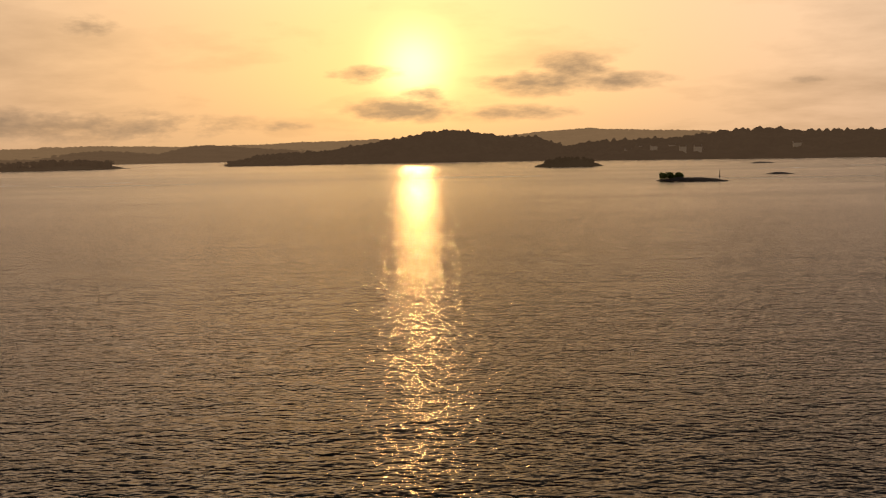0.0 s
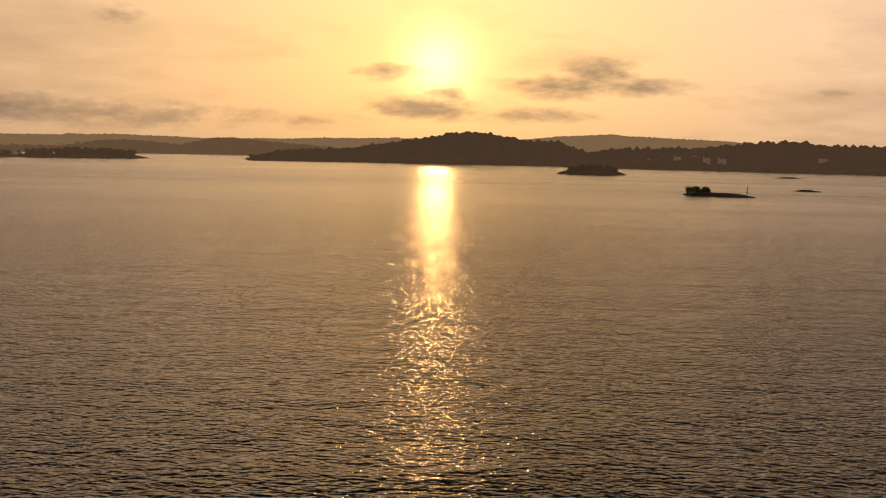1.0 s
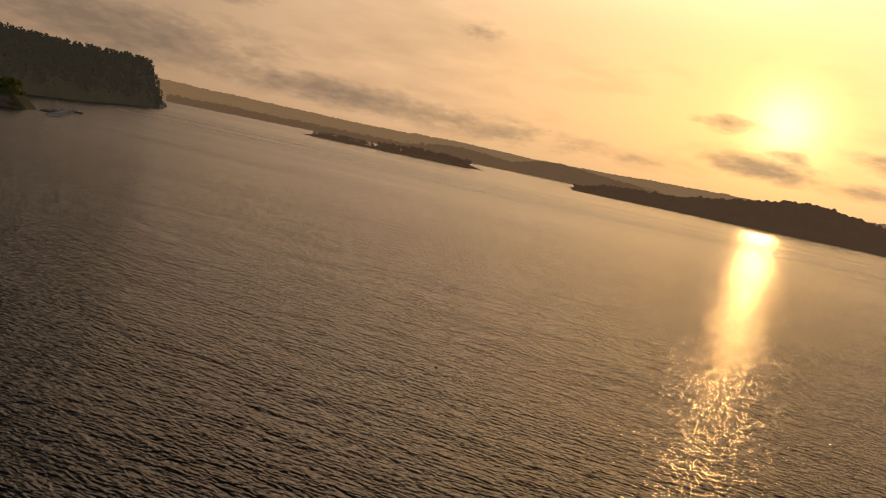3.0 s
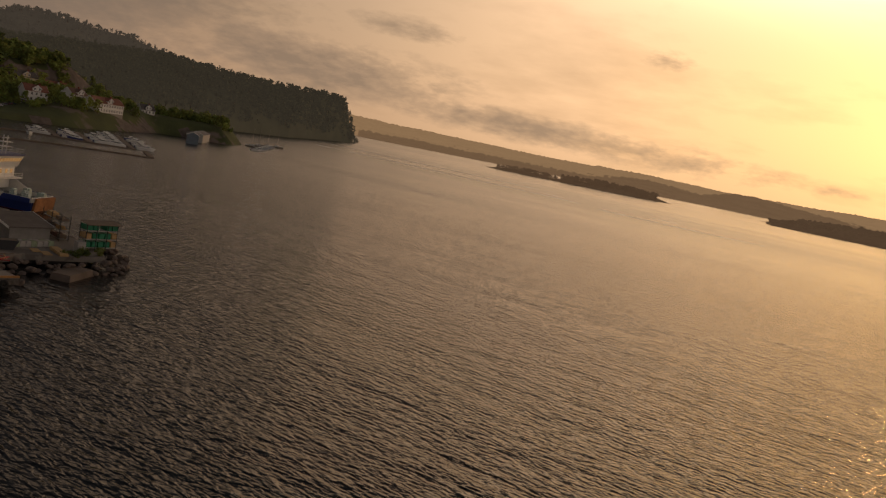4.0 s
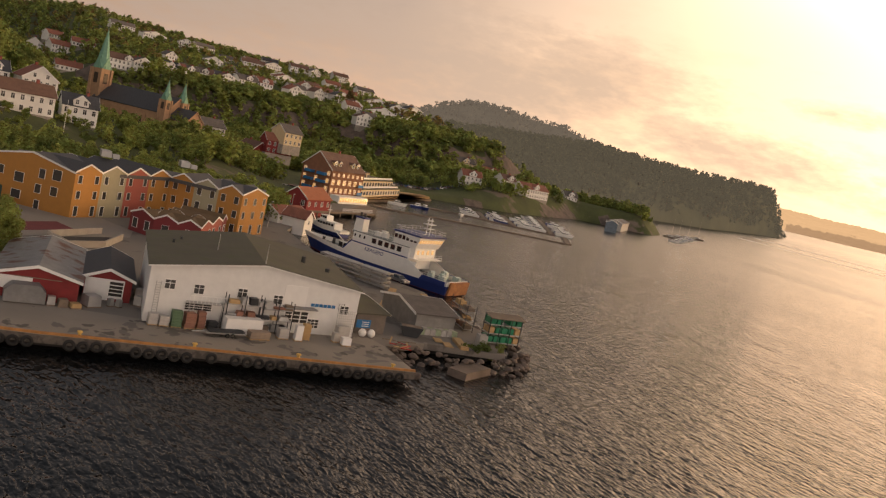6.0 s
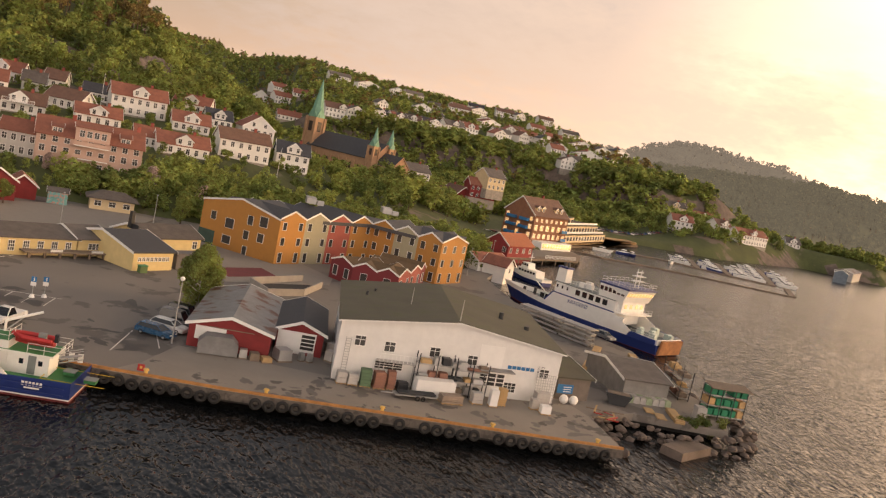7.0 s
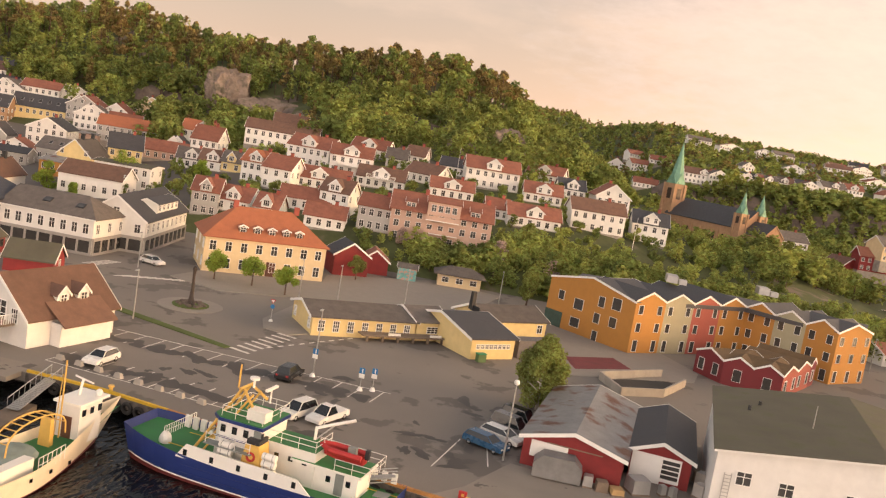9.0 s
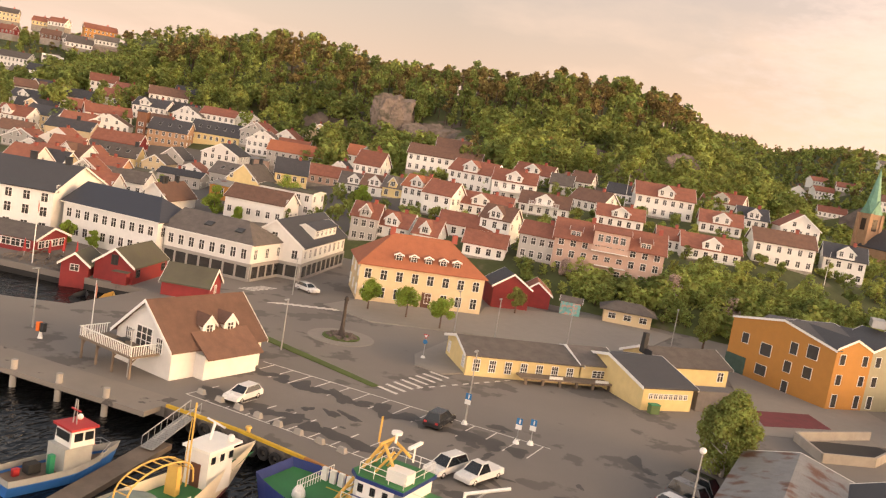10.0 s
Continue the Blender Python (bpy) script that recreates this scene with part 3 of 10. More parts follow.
def crag(x, y, z, w, h):
    """A weathered face with ledges and upright cracks, sunk into the slope."""
    bm = bmesh.new()
    bmesh.ops.create_icosphere(bm, subdivisions=5, radius=1.0)
    for v in bm.verts:
        d = v.co.copy()
        p = Vector((x, y, z)) * 0.13 + Vector((d.x * w * 0.16, d.y * w * 0.16, d.z * h * 0.05))
        q = Vector((d.x * w * 0.45, d.y * w * 0.45, d.z * h * 0.11))
        k = 1 + 0.30 * noise.noise(p) + 0.16 * abs(noise.noise(q)) - 0.05 * abs(noise.noise(q * 2.7)) + 0.03 * noise.noise(q * 7)
        k += 0.05 * math.floor(3 * (d.z + noise.noise(p * 1.4)))
        flat = max(abs(d.x), abs(d.y), abs(d.z)) ** 0.55
        v.co = Vector((d.x * 0.62, d.y * w / 2 * 1.0, d.z * h * 0.62)) * k / flat
        v.co.x = d.x * 6.0 * k / flat - max(0.0, d.z) * 5.0
    me = bpy.data.meshes.new("crag")
    bm.to_mesh(me)
    bm.free()
    me.materials.append(CRAG)
    a = math.degrees(math.atan2(36 - y, -62 - x))
    setting("ground_crag", me, "bare pinkish-grey rock face on the wooded hill", pose(x - 2.0, y, z + h * 0.42, 0, 0, a))


for c in CRAGS:
    crag(*c)

SHEET = [(-142, -95), (-141.7, -12), (-141.2, -4), (-139.6, 4), (-134.2, 29), (-132.1, 42), (-128.4, 86.4), (-139.6, 87), (-143, 95), (-140.5, 108), (-150, 113),
         (-162, 110), (-181, 114), (-196, 108), (-211, 101.5), (-236, 103), (-262, 116), (-288, 124), (-302, 144), (-332, 164), (-352, 170), (-440, 205), (-480, 262),
         (-520, 170), (-420, 60), (-300, -60), (-300, -140), (-215, -140), (-175, -76), (-178, -53), (-180, -44.6), (-164, -44.2), (-160, -51.5), (-160, -95)]
s = Shape()
s.prism(SHEET, G - 0.95, G, ASPHALT)
setting("ground_town", s, "worn grey asphalt of the harbour front and car park")
# a solid black block paints the shadow below the deck
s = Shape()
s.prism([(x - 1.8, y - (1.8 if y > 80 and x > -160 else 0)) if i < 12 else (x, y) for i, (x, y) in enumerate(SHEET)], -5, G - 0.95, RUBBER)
setting("ground_quay_void", s, "solid black block in place of the shadow under the quay deck")
s = Shape()
s.prism([(-134.0, 30), (-132.1, 42), (-128.4, 86.4), (-139.4, 86.8), (-143, 86), (-142, 54), (-146.3, 36.5), (-138, 33)], G - 0.2, G + 0.02, QUAY_CONCRETE)
setting("pavement_quay", s, "light stained concrete apron along the quay")

SLOPES = {}


# far shores: (angle to the left, height angle) along each ridge
def ridge(name, line, r0, r1, m, label, rough=1.0, step=0.06, wave=0.16, shape=0.62):
    az = np.arange(line[0][0], line[-1][0] + 1e-6, step)
    el = np.interp(az, [p[0] for p in line], [p[1] for p in line])
    rad = np.radians(az)
    near = np.interp(az, [p[0] for p in line], [p[2] if len(p) > 2 else r0 for p in line])
    tops = 30.0 + (near + r1 - r0) * np.tan(np.radians(el))
    ks = np.concatenate([[0.0, 0.03], np.linspace(0.08, 1.0, 15), [1.15, 1.4, 2.0]])
    hs = np.where(ks <= 1, np.clip(ks, 0, 1) ** shape, 1 - 0.9 * (ks - 1))
    hs[0] = -0.03
    k = len(ks)
    vs = np.zeros((len(az), k, 3))
    for j, (q, hh) in enumerate(zip(ks, hs)):
        r = near + (r1 - r0) * q
        x, y = -21 - np.sin(rad) * r, 22 + np.cos(rad) * r
        big = np.array([noise.noise(Vector((a / 130, b / 130, 1.0))) + 0.6 * noise.noise(Vector((a / 48, b / 48, 4.0))) for a, b in zip(x, y)])
        fine = np.array([noise.noise(Vector((a / 11, b / 11, 2.0))) for a, b in zip(x, y)])
        soft = min(1.0, 8 * max(0.0, q - 0.02)) * (0.25 if 0.9 < q < 1.2 else 1.0)
        vs[:, j, 0], vs[:, j, 1] = x, y
        vs[:, j, 2] = tops * hh + soft * (wave * tops * big * (1 if q < 1.3 else 0) + rough * 3.2 * fine) + (rough * 3.0 * fine if 0.9 < q < 1.2 else 0)
        if j == 0:
            vs[:, j, 2] = -3
    idx = np.arange(len(az) * k).reshape(len(az), k)
    faces = np.stack([idx[:-1, :-1], idx[:-1, 1:], idx[1:, 1:], idx[1:, :-1]], -1).reshape(-1, 4)
    ob = setting(name, array_mesh(name, vs.reshape(-1, 3), faces, [m]), label)
    SLOPES[name] = vs[:, 1:18]
    return ob


# the second colour is air haze, given off by the ridge itself
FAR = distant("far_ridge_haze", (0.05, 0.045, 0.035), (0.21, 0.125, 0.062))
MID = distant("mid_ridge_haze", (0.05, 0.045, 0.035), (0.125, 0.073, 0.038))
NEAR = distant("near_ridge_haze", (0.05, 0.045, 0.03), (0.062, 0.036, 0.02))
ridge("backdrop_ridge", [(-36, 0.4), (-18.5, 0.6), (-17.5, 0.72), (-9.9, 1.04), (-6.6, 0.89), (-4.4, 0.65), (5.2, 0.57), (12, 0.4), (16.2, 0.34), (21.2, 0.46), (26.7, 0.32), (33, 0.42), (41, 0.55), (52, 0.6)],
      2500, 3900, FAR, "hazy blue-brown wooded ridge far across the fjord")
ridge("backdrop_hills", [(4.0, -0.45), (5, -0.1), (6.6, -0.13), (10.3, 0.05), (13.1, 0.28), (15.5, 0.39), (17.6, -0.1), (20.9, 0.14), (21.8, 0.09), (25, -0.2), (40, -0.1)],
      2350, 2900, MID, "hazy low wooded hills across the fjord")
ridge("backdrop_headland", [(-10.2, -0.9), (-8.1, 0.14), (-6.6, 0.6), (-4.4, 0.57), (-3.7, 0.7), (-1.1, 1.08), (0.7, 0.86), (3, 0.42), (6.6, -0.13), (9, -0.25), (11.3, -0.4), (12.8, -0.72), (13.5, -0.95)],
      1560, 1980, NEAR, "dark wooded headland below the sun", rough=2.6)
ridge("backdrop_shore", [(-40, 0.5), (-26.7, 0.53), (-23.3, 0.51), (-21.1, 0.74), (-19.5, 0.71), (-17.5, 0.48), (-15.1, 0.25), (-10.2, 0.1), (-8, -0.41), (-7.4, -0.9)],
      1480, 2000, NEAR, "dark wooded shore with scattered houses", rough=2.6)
# headland and hill also carry their haze as a glow
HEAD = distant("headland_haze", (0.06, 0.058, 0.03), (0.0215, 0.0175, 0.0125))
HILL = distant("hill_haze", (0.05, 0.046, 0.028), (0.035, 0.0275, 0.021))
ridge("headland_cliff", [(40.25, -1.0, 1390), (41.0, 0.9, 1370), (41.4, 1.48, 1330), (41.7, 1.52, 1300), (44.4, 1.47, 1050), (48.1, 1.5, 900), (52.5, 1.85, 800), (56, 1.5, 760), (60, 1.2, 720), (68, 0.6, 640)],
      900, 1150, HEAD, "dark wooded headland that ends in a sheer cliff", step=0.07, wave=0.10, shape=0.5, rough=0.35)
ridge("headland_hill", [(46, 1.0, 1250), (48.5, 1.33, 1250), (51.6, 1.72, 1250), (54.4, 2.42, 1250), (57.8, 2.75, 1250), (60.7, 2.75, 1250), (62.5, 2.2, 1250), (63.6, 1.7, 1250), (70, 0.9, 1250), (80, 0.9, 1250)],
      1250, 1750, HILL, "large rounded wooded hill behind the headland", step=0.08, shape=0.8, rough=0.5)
# ---- buildings ----
WINDOWS = {}


def facing(p, q, z=None):
    """Pose with x from p to q and y away behind that front."""
    d = Vector((q[0] - p[0], q[1] - p[1]))
    return pose(p[0], p[1], G if z is None else z, 0, 0, math.degrees(math.atan2(d.y, d.x))), d.length


def window_mesh(w, h, style="cross", frame_mat=None, pane=None):
    key = (round(w, 2), round(h, 2), style, frame_mat, pane)
    if key in WINDOWS:
        return WINDOWS[key]
    f, g = frame_mat or TRIM, pane or GLASS
    s = Shape()
    cols, rows = {"cross": (2, 2), "grid": (3, 3), "plain": (1, 1)}[style]
    b, m = 0.065, 0.05
    # one connected sash: bars stand out, panes lie back

    def cuts(n, size, split):
        if n == 1:
            inner = [-size / 2, size / 2]
            return [-size / 2 - b, -size / 2, size / 2, size / 2 + b]
        out = [-size / 2 - b]
        edges = [-size / 2 + size * i / n for i in range(n + 1)]
        if split:
            edges[1] = size * 0.14
        for i in range(n):
            out += [edges[i] + (m / 2 if i else 0), edges[i + 1] - (m / 2 if i < n - 1 else 0)]
        return out + [size / 2 + b]

    if style == "plain":
        b = 0.04
    xs, zs = cuts(cols, w, False), cuts(rows, h, rows == 2)
    nx, nz = len(xs), len(zs)
    fv = [(x, -0.12, z) for z in zs for x in xs]
    rim = [(xs[0], 0.02, zs[0]), (xs[-1], 0.02, zs[0]), (xs[-1], 0.02, zs[-1]), (xs[0], 0.02, zs[-1])]
    fs, panes, extra = [], [], []
    base = len(fv) + 4
    for j in range(nz - 1):
        for i in range(nx - 1):
            q = (j * nx + i, j * nx + i + 1, (j + 1) * nx + i + 1, (j + 1) * nx + i)
            if i % 2 == 1 and j % 2 == 1:
                k = base + len(extra)
                extra += [(fv[v][0], -0.05, fv[v][2]) for v in q]
                fs += [(q[c], q[(c + 1) % 4], k + (c + 1) % 4, k + c) for c in range(4)]
                panes.append((k, k + 1, k + 2, k + 3))
            else:
                fs.append(q)
    r = len(fv)
    fs += [(nx - 1, 0, r, r + 1), (nx * nz - 1, nx - 1, r + 1, r + 2), (nx * (nz - 1), nx * nz - 1, r + 2, r + 3), (0, nx * (nz - 1), r + 3, r)]
    allv = fv + rim + extra
    s.faces(allv, fs, f)
    s.f += panes
    s.k += [s.slot(g)] * len(panes)
    WINDOWS[key] = s.mesh("window")
    return WINDOWS[key]


def windows(parent, rows, length, turn, origin, style="cross", frame_mat=None, margin=0.9, pane=None):
    """Rows of (count, sill height, width, height) along a face that starts at origin and runs along turn."""
    a = radians(turn)
    for n, z, w, h in rows:
        me = window_mesh(w, h, style, frame_mat, pane)
        for i in range(n):
            x = length / 2 if n == 1 else margin + w / 2 + (length - 2 * margin - w) * i / (n - 1)
            part("window", me, parent, at=pose(origin[0] + math.cos(a) * x, origin[1] + math.sin(a) * x, z + h / 2, 0, 0, turn))


def roof_gable(W, D, H, rise, m, ridge="x", over=0.45, thick=0.2, apex=0.5, board=False):
    """A folded slab, or the board under its gable edge, over a box from (0, 0) to (W, D)."""
    s = Shape()
    span, run = (D, W) if ridge == "x" else (W, D)
    ap = span * apex
    k = rise / ap
    za = H - over * k
    swap = Matrix(((0, 1, 0, 0), (1, 0, 0, 0), (0, 0, 1, 0), (0, 0, 0, 1))) if ridge == "x" else None
    if board:
        prof = [(-over, za - 0.14), (ap, H + rise - 0.14), (span + over, za - 0.14), (span + over, za + thick + 0.04), (ap, H + rise + thick + 0.04), (-over, za + thick + 0.04)]
        y0, y1 = 0.0, 0.06
    else:
        prof = [(-over, za), (ap, H + rise), (span + over, za), (span + over, za + thick), (ap, H + rise + thick), (-over, za + thick)]
        y0, y1 = -over, run + over
    if ridge == "x":
        prof = prof[::-1]
    s.section(prof, y0, y1, m, swap)
    return s


def roofed(parent, name, W, D, H, rise, m, ridge="x", over=0.45, thick=0.2, trim=None, at=None, label=""):
    """A gabled roof with a board along each end."""
    r = part(name, roof_gable(W, D, H, rise, m, ridge, over, thick), parent, label, at)
    me = roof_gable(W, D, H, rise, trim or TRIM, ridge, over, thick, board=True).mesh("barge_board")
    run = W if ridge == "x" else D
    for y in (-over - 0.055, run + over - 0.005):
        shift = pose(y, 0, 0) if ridge == "x" else pose(0, y, 0)
        if parent.parent is None:
            part("barge_board", me, r, at=shift)
        else:
            part("barge_board", me, parent, at=at @ shift if at is not None else shift)
    return r


def walls_gable(W, D, H, rise, m, ridge="x", deep=2.5, apex=0.5, hL=None):
    s = Shape()
    if ridge == "x":
        at = Matrix(((0, 1, 0, 0), (1, 0, 0, 0), (0, 0, 1, 0), (0, 0, 0, 1)))
        s.section([(0, -deep), (0, H), (D * apex, H + rise), (D, H), (D, -deep)], 0, W, m, at)
    else:
        s.section([(W, -deep), (W, H), (W * apex, H + rise), (0, H), (0, -deep)], 0, D, m)
    return s


def house(p, q, D, H, rise, wall, roof, label, ridge="x", z=None, front=(), left=(), right=(), chimney=0.7, over=0.45, style="cross",
          name="house", category="house", group="houses of the town", deep=2.5, frame_mat=None, pane=None, stacks=()):
    at, W = facing(p, q, z)
    h = thing(name, at, label, category, group)
    part("wall", walls_gable(W, D, H, rise, wall, ridge, deep), h)
    roofed(h, "roof", W, D, H, rise, roof, ridge, over)
    windows(h, front, W, 0, (0, 0), style, frame_mat, pane=pane)
    windows(h, right, D, 90, (W, 0), style, frame_mat, pane=pane)
    windows(h, left, D, -90, (0, D), style, frame_mat, pane=pane)
    for k in stacks:  # black chimney stacks on the ridge
        s = Shape()
        s.box((W * k, D / 2, H + rise + 0.5), (1.1, 0.8, 2.0), DARK_STEEL)
        s.box((W * k, D / 2, H + rise + 1.55), (1.3, 1.0, 0.14), DARK_STEEL)
        part("chimney", s, h, "black sheet metal chimney")
    if chimney is not None:
        s = Shape()
        c = (W * chimney, D / 2) if ridge == "x" else (W / 2, D * chimney)
        s.box((c[0], c[1], H + rise + 0.35), (0.7, 0.6, 1.5), ROSE)
        s.box((c[0], c[1], H + rise + 1.13), (0.85, 0.75, 0.12), DARK_STEEL)
        part("chimney", s, h)
    return h


def hip_roof(W, D, H, rise, m, over=0.5, thick=0.18, ends=(0.9, 0.9)):
    s = Shape()
    o, k = over, D / 2
    a = [(-o, -o, H), (W + o, -o, H), (W + o, D + o, H), (-o, D + o, H)]
    r = [(k * ends[0], D / 2, H + rise), (W - k * ends[1], D / 2, H + rise)]
    lo = [(x, y, z - thick) for x, y, z in a]
    s.faces(a + r + lo, [(0, 1, 5, 4), (1, 2, 5), (2, 3, 4, 5), (3, 0, 4), (0, 6, 7, 1), (1, 7, 8, 2), (2, 8, 9, 3), (3, 9, 6, 0), (9, 8, 7, 6)], m)
    return s


# the white warehouse on the quay
def warehouse():
    at, W = facing((-141.2, 54.1), (-142.6, 83.0))
    h = thing("warehouse", at, "large white warehouse with a low mossy felt roof on the quay", "warehouse")
    D, hl, hr, ha, ax = 23.5, 7.2, 6.6, 8.75, W * 0.5
    lean = Matrix(((1, 0.19, 0, 0), (0, 1, 0, 0), (0, 0, 1, 0), (0, 0, 0, 1)))
    s = Shape()
    s.section([(W, -1), (W, hr), (ax, ha), (0, hl), (0, -1)], 0, D, PLASTER, lean)
    part("wall", s, h)
    s = Shape()
    for prof in ([(-0.4, hl - 0.05), (ax, ha), (ax, ha + 0.2), (-0.4, hl + 0.15)], [(ax, ha), (W + 0.4, hr - 0.06), (W + 0.4, hr + 0.14), (ax, ha + 0.2)]):
        s.section(prof, -0.35, D + 0.35, FELT, lean)
    part("roof", s, h)
    s = Shape()
    for prof in ([(-0.45, hl - 0.12), (ax, ha - 0.07), (ax, ha + 0.1), (-0.45, hl + 0.05)], [(ax, ha - 0.07), (W + 0.45, hr - 0.13), (W + 0.45, hr + 0.04), (ax, ha + 0.1)]):
        s.section(prof, -0.43, -0.36, TRIM)
    part("barge_board", s, h)
    for x, z in ((2.6, 5.0), (6.3, 4.7), (12.0, 4.75), (17.0, 4.35), (26.9, 3.75)):
        part("window", window_mesh(1.25, 1.15, "cross"), h, at=pose(x, 0, z, 0, 0, 0))
    part("window", window_mesh(1.6, 1.2, "grid"), h, at=pose(22.6, 0, 1.5))
    part("window", window_mesh(3.4, 0.9, "grid"), h, at=pose(6.6, 0, 2.4))
    g = Shape()
    g.box((0, -0.06, 1.7), (3.6, 0.1, 3.4), TRIM)
    for i in range(3):
        for j in range(3):
            g.box((-1.15 + i * 1.15, -0.13, 1.7 + j * 0.55), (0.95, 0.05, 0.42), GLASS)
    part("gate", g, h, "white sliding gate with a row of small panes", at=pose(20.0, 0, 0))
    s = Shape()
    s.section([(0, 3.6), (4.6, 3.6), (4.6, 3.75), (0, 3.75)], -1.5, 0, METAL_ROOF)
    part("canopy", s, h, at=pose(17.8, 0, 0))
    s = Shape()
    s.box((19.4, -0.04, 4.9), (3.2, 0.06, 3.2), TRIM)
    part("hatch", s, h)
    # a brand sign becomes a plain blue shape
    s = Shape()
    for i in range(6):
        s.box((22.1 + i * 0.62, -0.05, 4.1), (0.5, 0.08, 0.42), BLUE)
    part("sign", s, h, "blue raised sign shapes")
    # opening hours on the wall
    for body, z in (("7-17", 4.25), ("9-14", 3.7)):
        font = bpy.data.curves.new("opening_hours", "FONT")
        font.body, font.size, font.extrude = body, 0.55, 0.01
        font.materials.append(DARK_STEEL)
        ob = new("opening_hours", font)
        ob.parent = h
        ob.matrix_basis = pose(25.9, -0.03, z, 90, 0, 0)
    # ladder and wall stair
    s = Shape()
    for x in (0.9, 1.5):
        s.box((x, -0.15, 2.7), (0.06, 0.06, 5.2), STEEL)
    for i in range(16):
        s.box((1.2, -0.15, 0.3 + i * 0.32), (0.6, 0.05, 0.05), STEEL)
    part("ladder", s, h)
    s = Shape()
    s.box((7.3, -0.6, 3.1), (4.6, 1.1, 0.08), STEEL)
    for i in range(10):
        s.box((5.1 + i * 0.49, -1.12, 3.6), (0.05, 0.05, 1.0), TRIM)
    s.box((7.3, -1.12, 4.1), (4.6, 0.06, 0.06), TRIM)
    for x in (5.2, 9.4):
        s.box((x, -1.05, 1.55), (0.1, 0.1, 3.1), STEEL)
    part("gallery", s, h)
    for x, y, zz in ((4.4, 16.5, 0.6), (3.2, 14.0, 0.7), (22.0, 10.5, 1.1), (25.4, 8.0, 0.7)):
        k = hl + (ha - hl) * x / ax if x < ax else ha - (ha - hr) * (x - ax) / (W - ax)
        s = Shape()
        x += 0.19 * y
        s.tube((x, y, k), (x, y, k + zz), 0.35 if x > 20 else 0.18, DARK_STEEL)
        part("vent", s, h)
    s = Shape()
    s.tube((ax, 0.3, ha), (ax, 0.3, ha + 2.8), 0.09, STEEL, 0.05)
    part("roof_pole", s, h)
    s = Shape()
    s.tube((10.6, 9, hl + 0.9), (10.6, 9, hl + 3.4), 0.07, STEEL, 0.04)
    part("roof_pole", s, h)
    return h


warehouse()

# red sheds
shed_a = house((-146.9, 37.3), (-145.6, 46.9), 20, 2.9, 1.3, RED_WALL, METAL_ROOF, "red boarded shed with a rusty sheet metal roof", ridge="y", name="shed", category="shed", group="quay sheds", chimney=None)
shed_b = house((-149.8, 47.9), (-149.1, 53.7), 14.5, 3.0, 1.15, RED_WALL, ROOF_DARK, "small red boarded shed with a dark roof and white gate", ridge="y", name="shed", category="shed", group="quay sheds", chimney=None)
s = Shape()
s.box((2.6, -0.06, 1.9), (3.6, 0.1, 1.6), PLASTER)
s.box((5.0, -0.1, 2.75), (5.4, 0.08, 0.1), OLD_TIMBER)
part("gate", s, shed_a, "white double gate")
s = Shape()
s.box((1.6, -0.06, 1.45), (3.0, 0.1, 2.8), TRIM)
for i in range(4):
    s.box((3.9, -0.08, 0.9 + i * 0.5), (1.7, 0.06, 0.38), GLASS)
s.box((3.9, -0.06, 1.6), (2.0, 0.06, 2.5), TRIM)
part("gate", s, shed_b, "white gate with a glazed half")

# the yellow goods shed
YL = "pale yellow boarded goods shed with a dark roof"
house((-178.6, 5.8), (-187.5, 18.7), 9.6, 2.75, 1.2, YELLOW, ROOF_GREY, YL, front=[(7, 0.7, 0.85, 1.5)], left=[(2, 0.8, 0.9, 1.4)], name="goods_shed", category="shed", group="goods sheds", chimney=None, style="grid")
porch = house((-187.7, 18.9), (-191.2, 23.1), 8.6, 2.9, 1.3, YELLOW, ROOF_GREY, YL, front=[(1, 1.2, 1.9, 0.9)], name="goods_shed", category="shed", group="goods sheds", chimney=None, style="grid")
s = Shape()
s.box((4.6, -0.05, 1.35), (1.2, 0.08, 2.1), GREY_WALL)
part("door", s, porch, "grey double door")
house((-183.4, 27.6), (-188.6, 33.3), 16, 3.0, 1.8, YELLOW, ROOF_DARK, YL, front=[(8, 1.55, 0.5, 0.6)], name="goods_shed", category="shed", group="goods sheds", chimney=None)
house((-198.0, 27.6), (-207.0, 37.2), 8, 2.9, 1.6, YELLOW, ROOF_GREY, YL, front=[(2, 1.0, 1.0, 1.3)], name="goods_shed", category="shed", group="goods sheds", chimney=None)


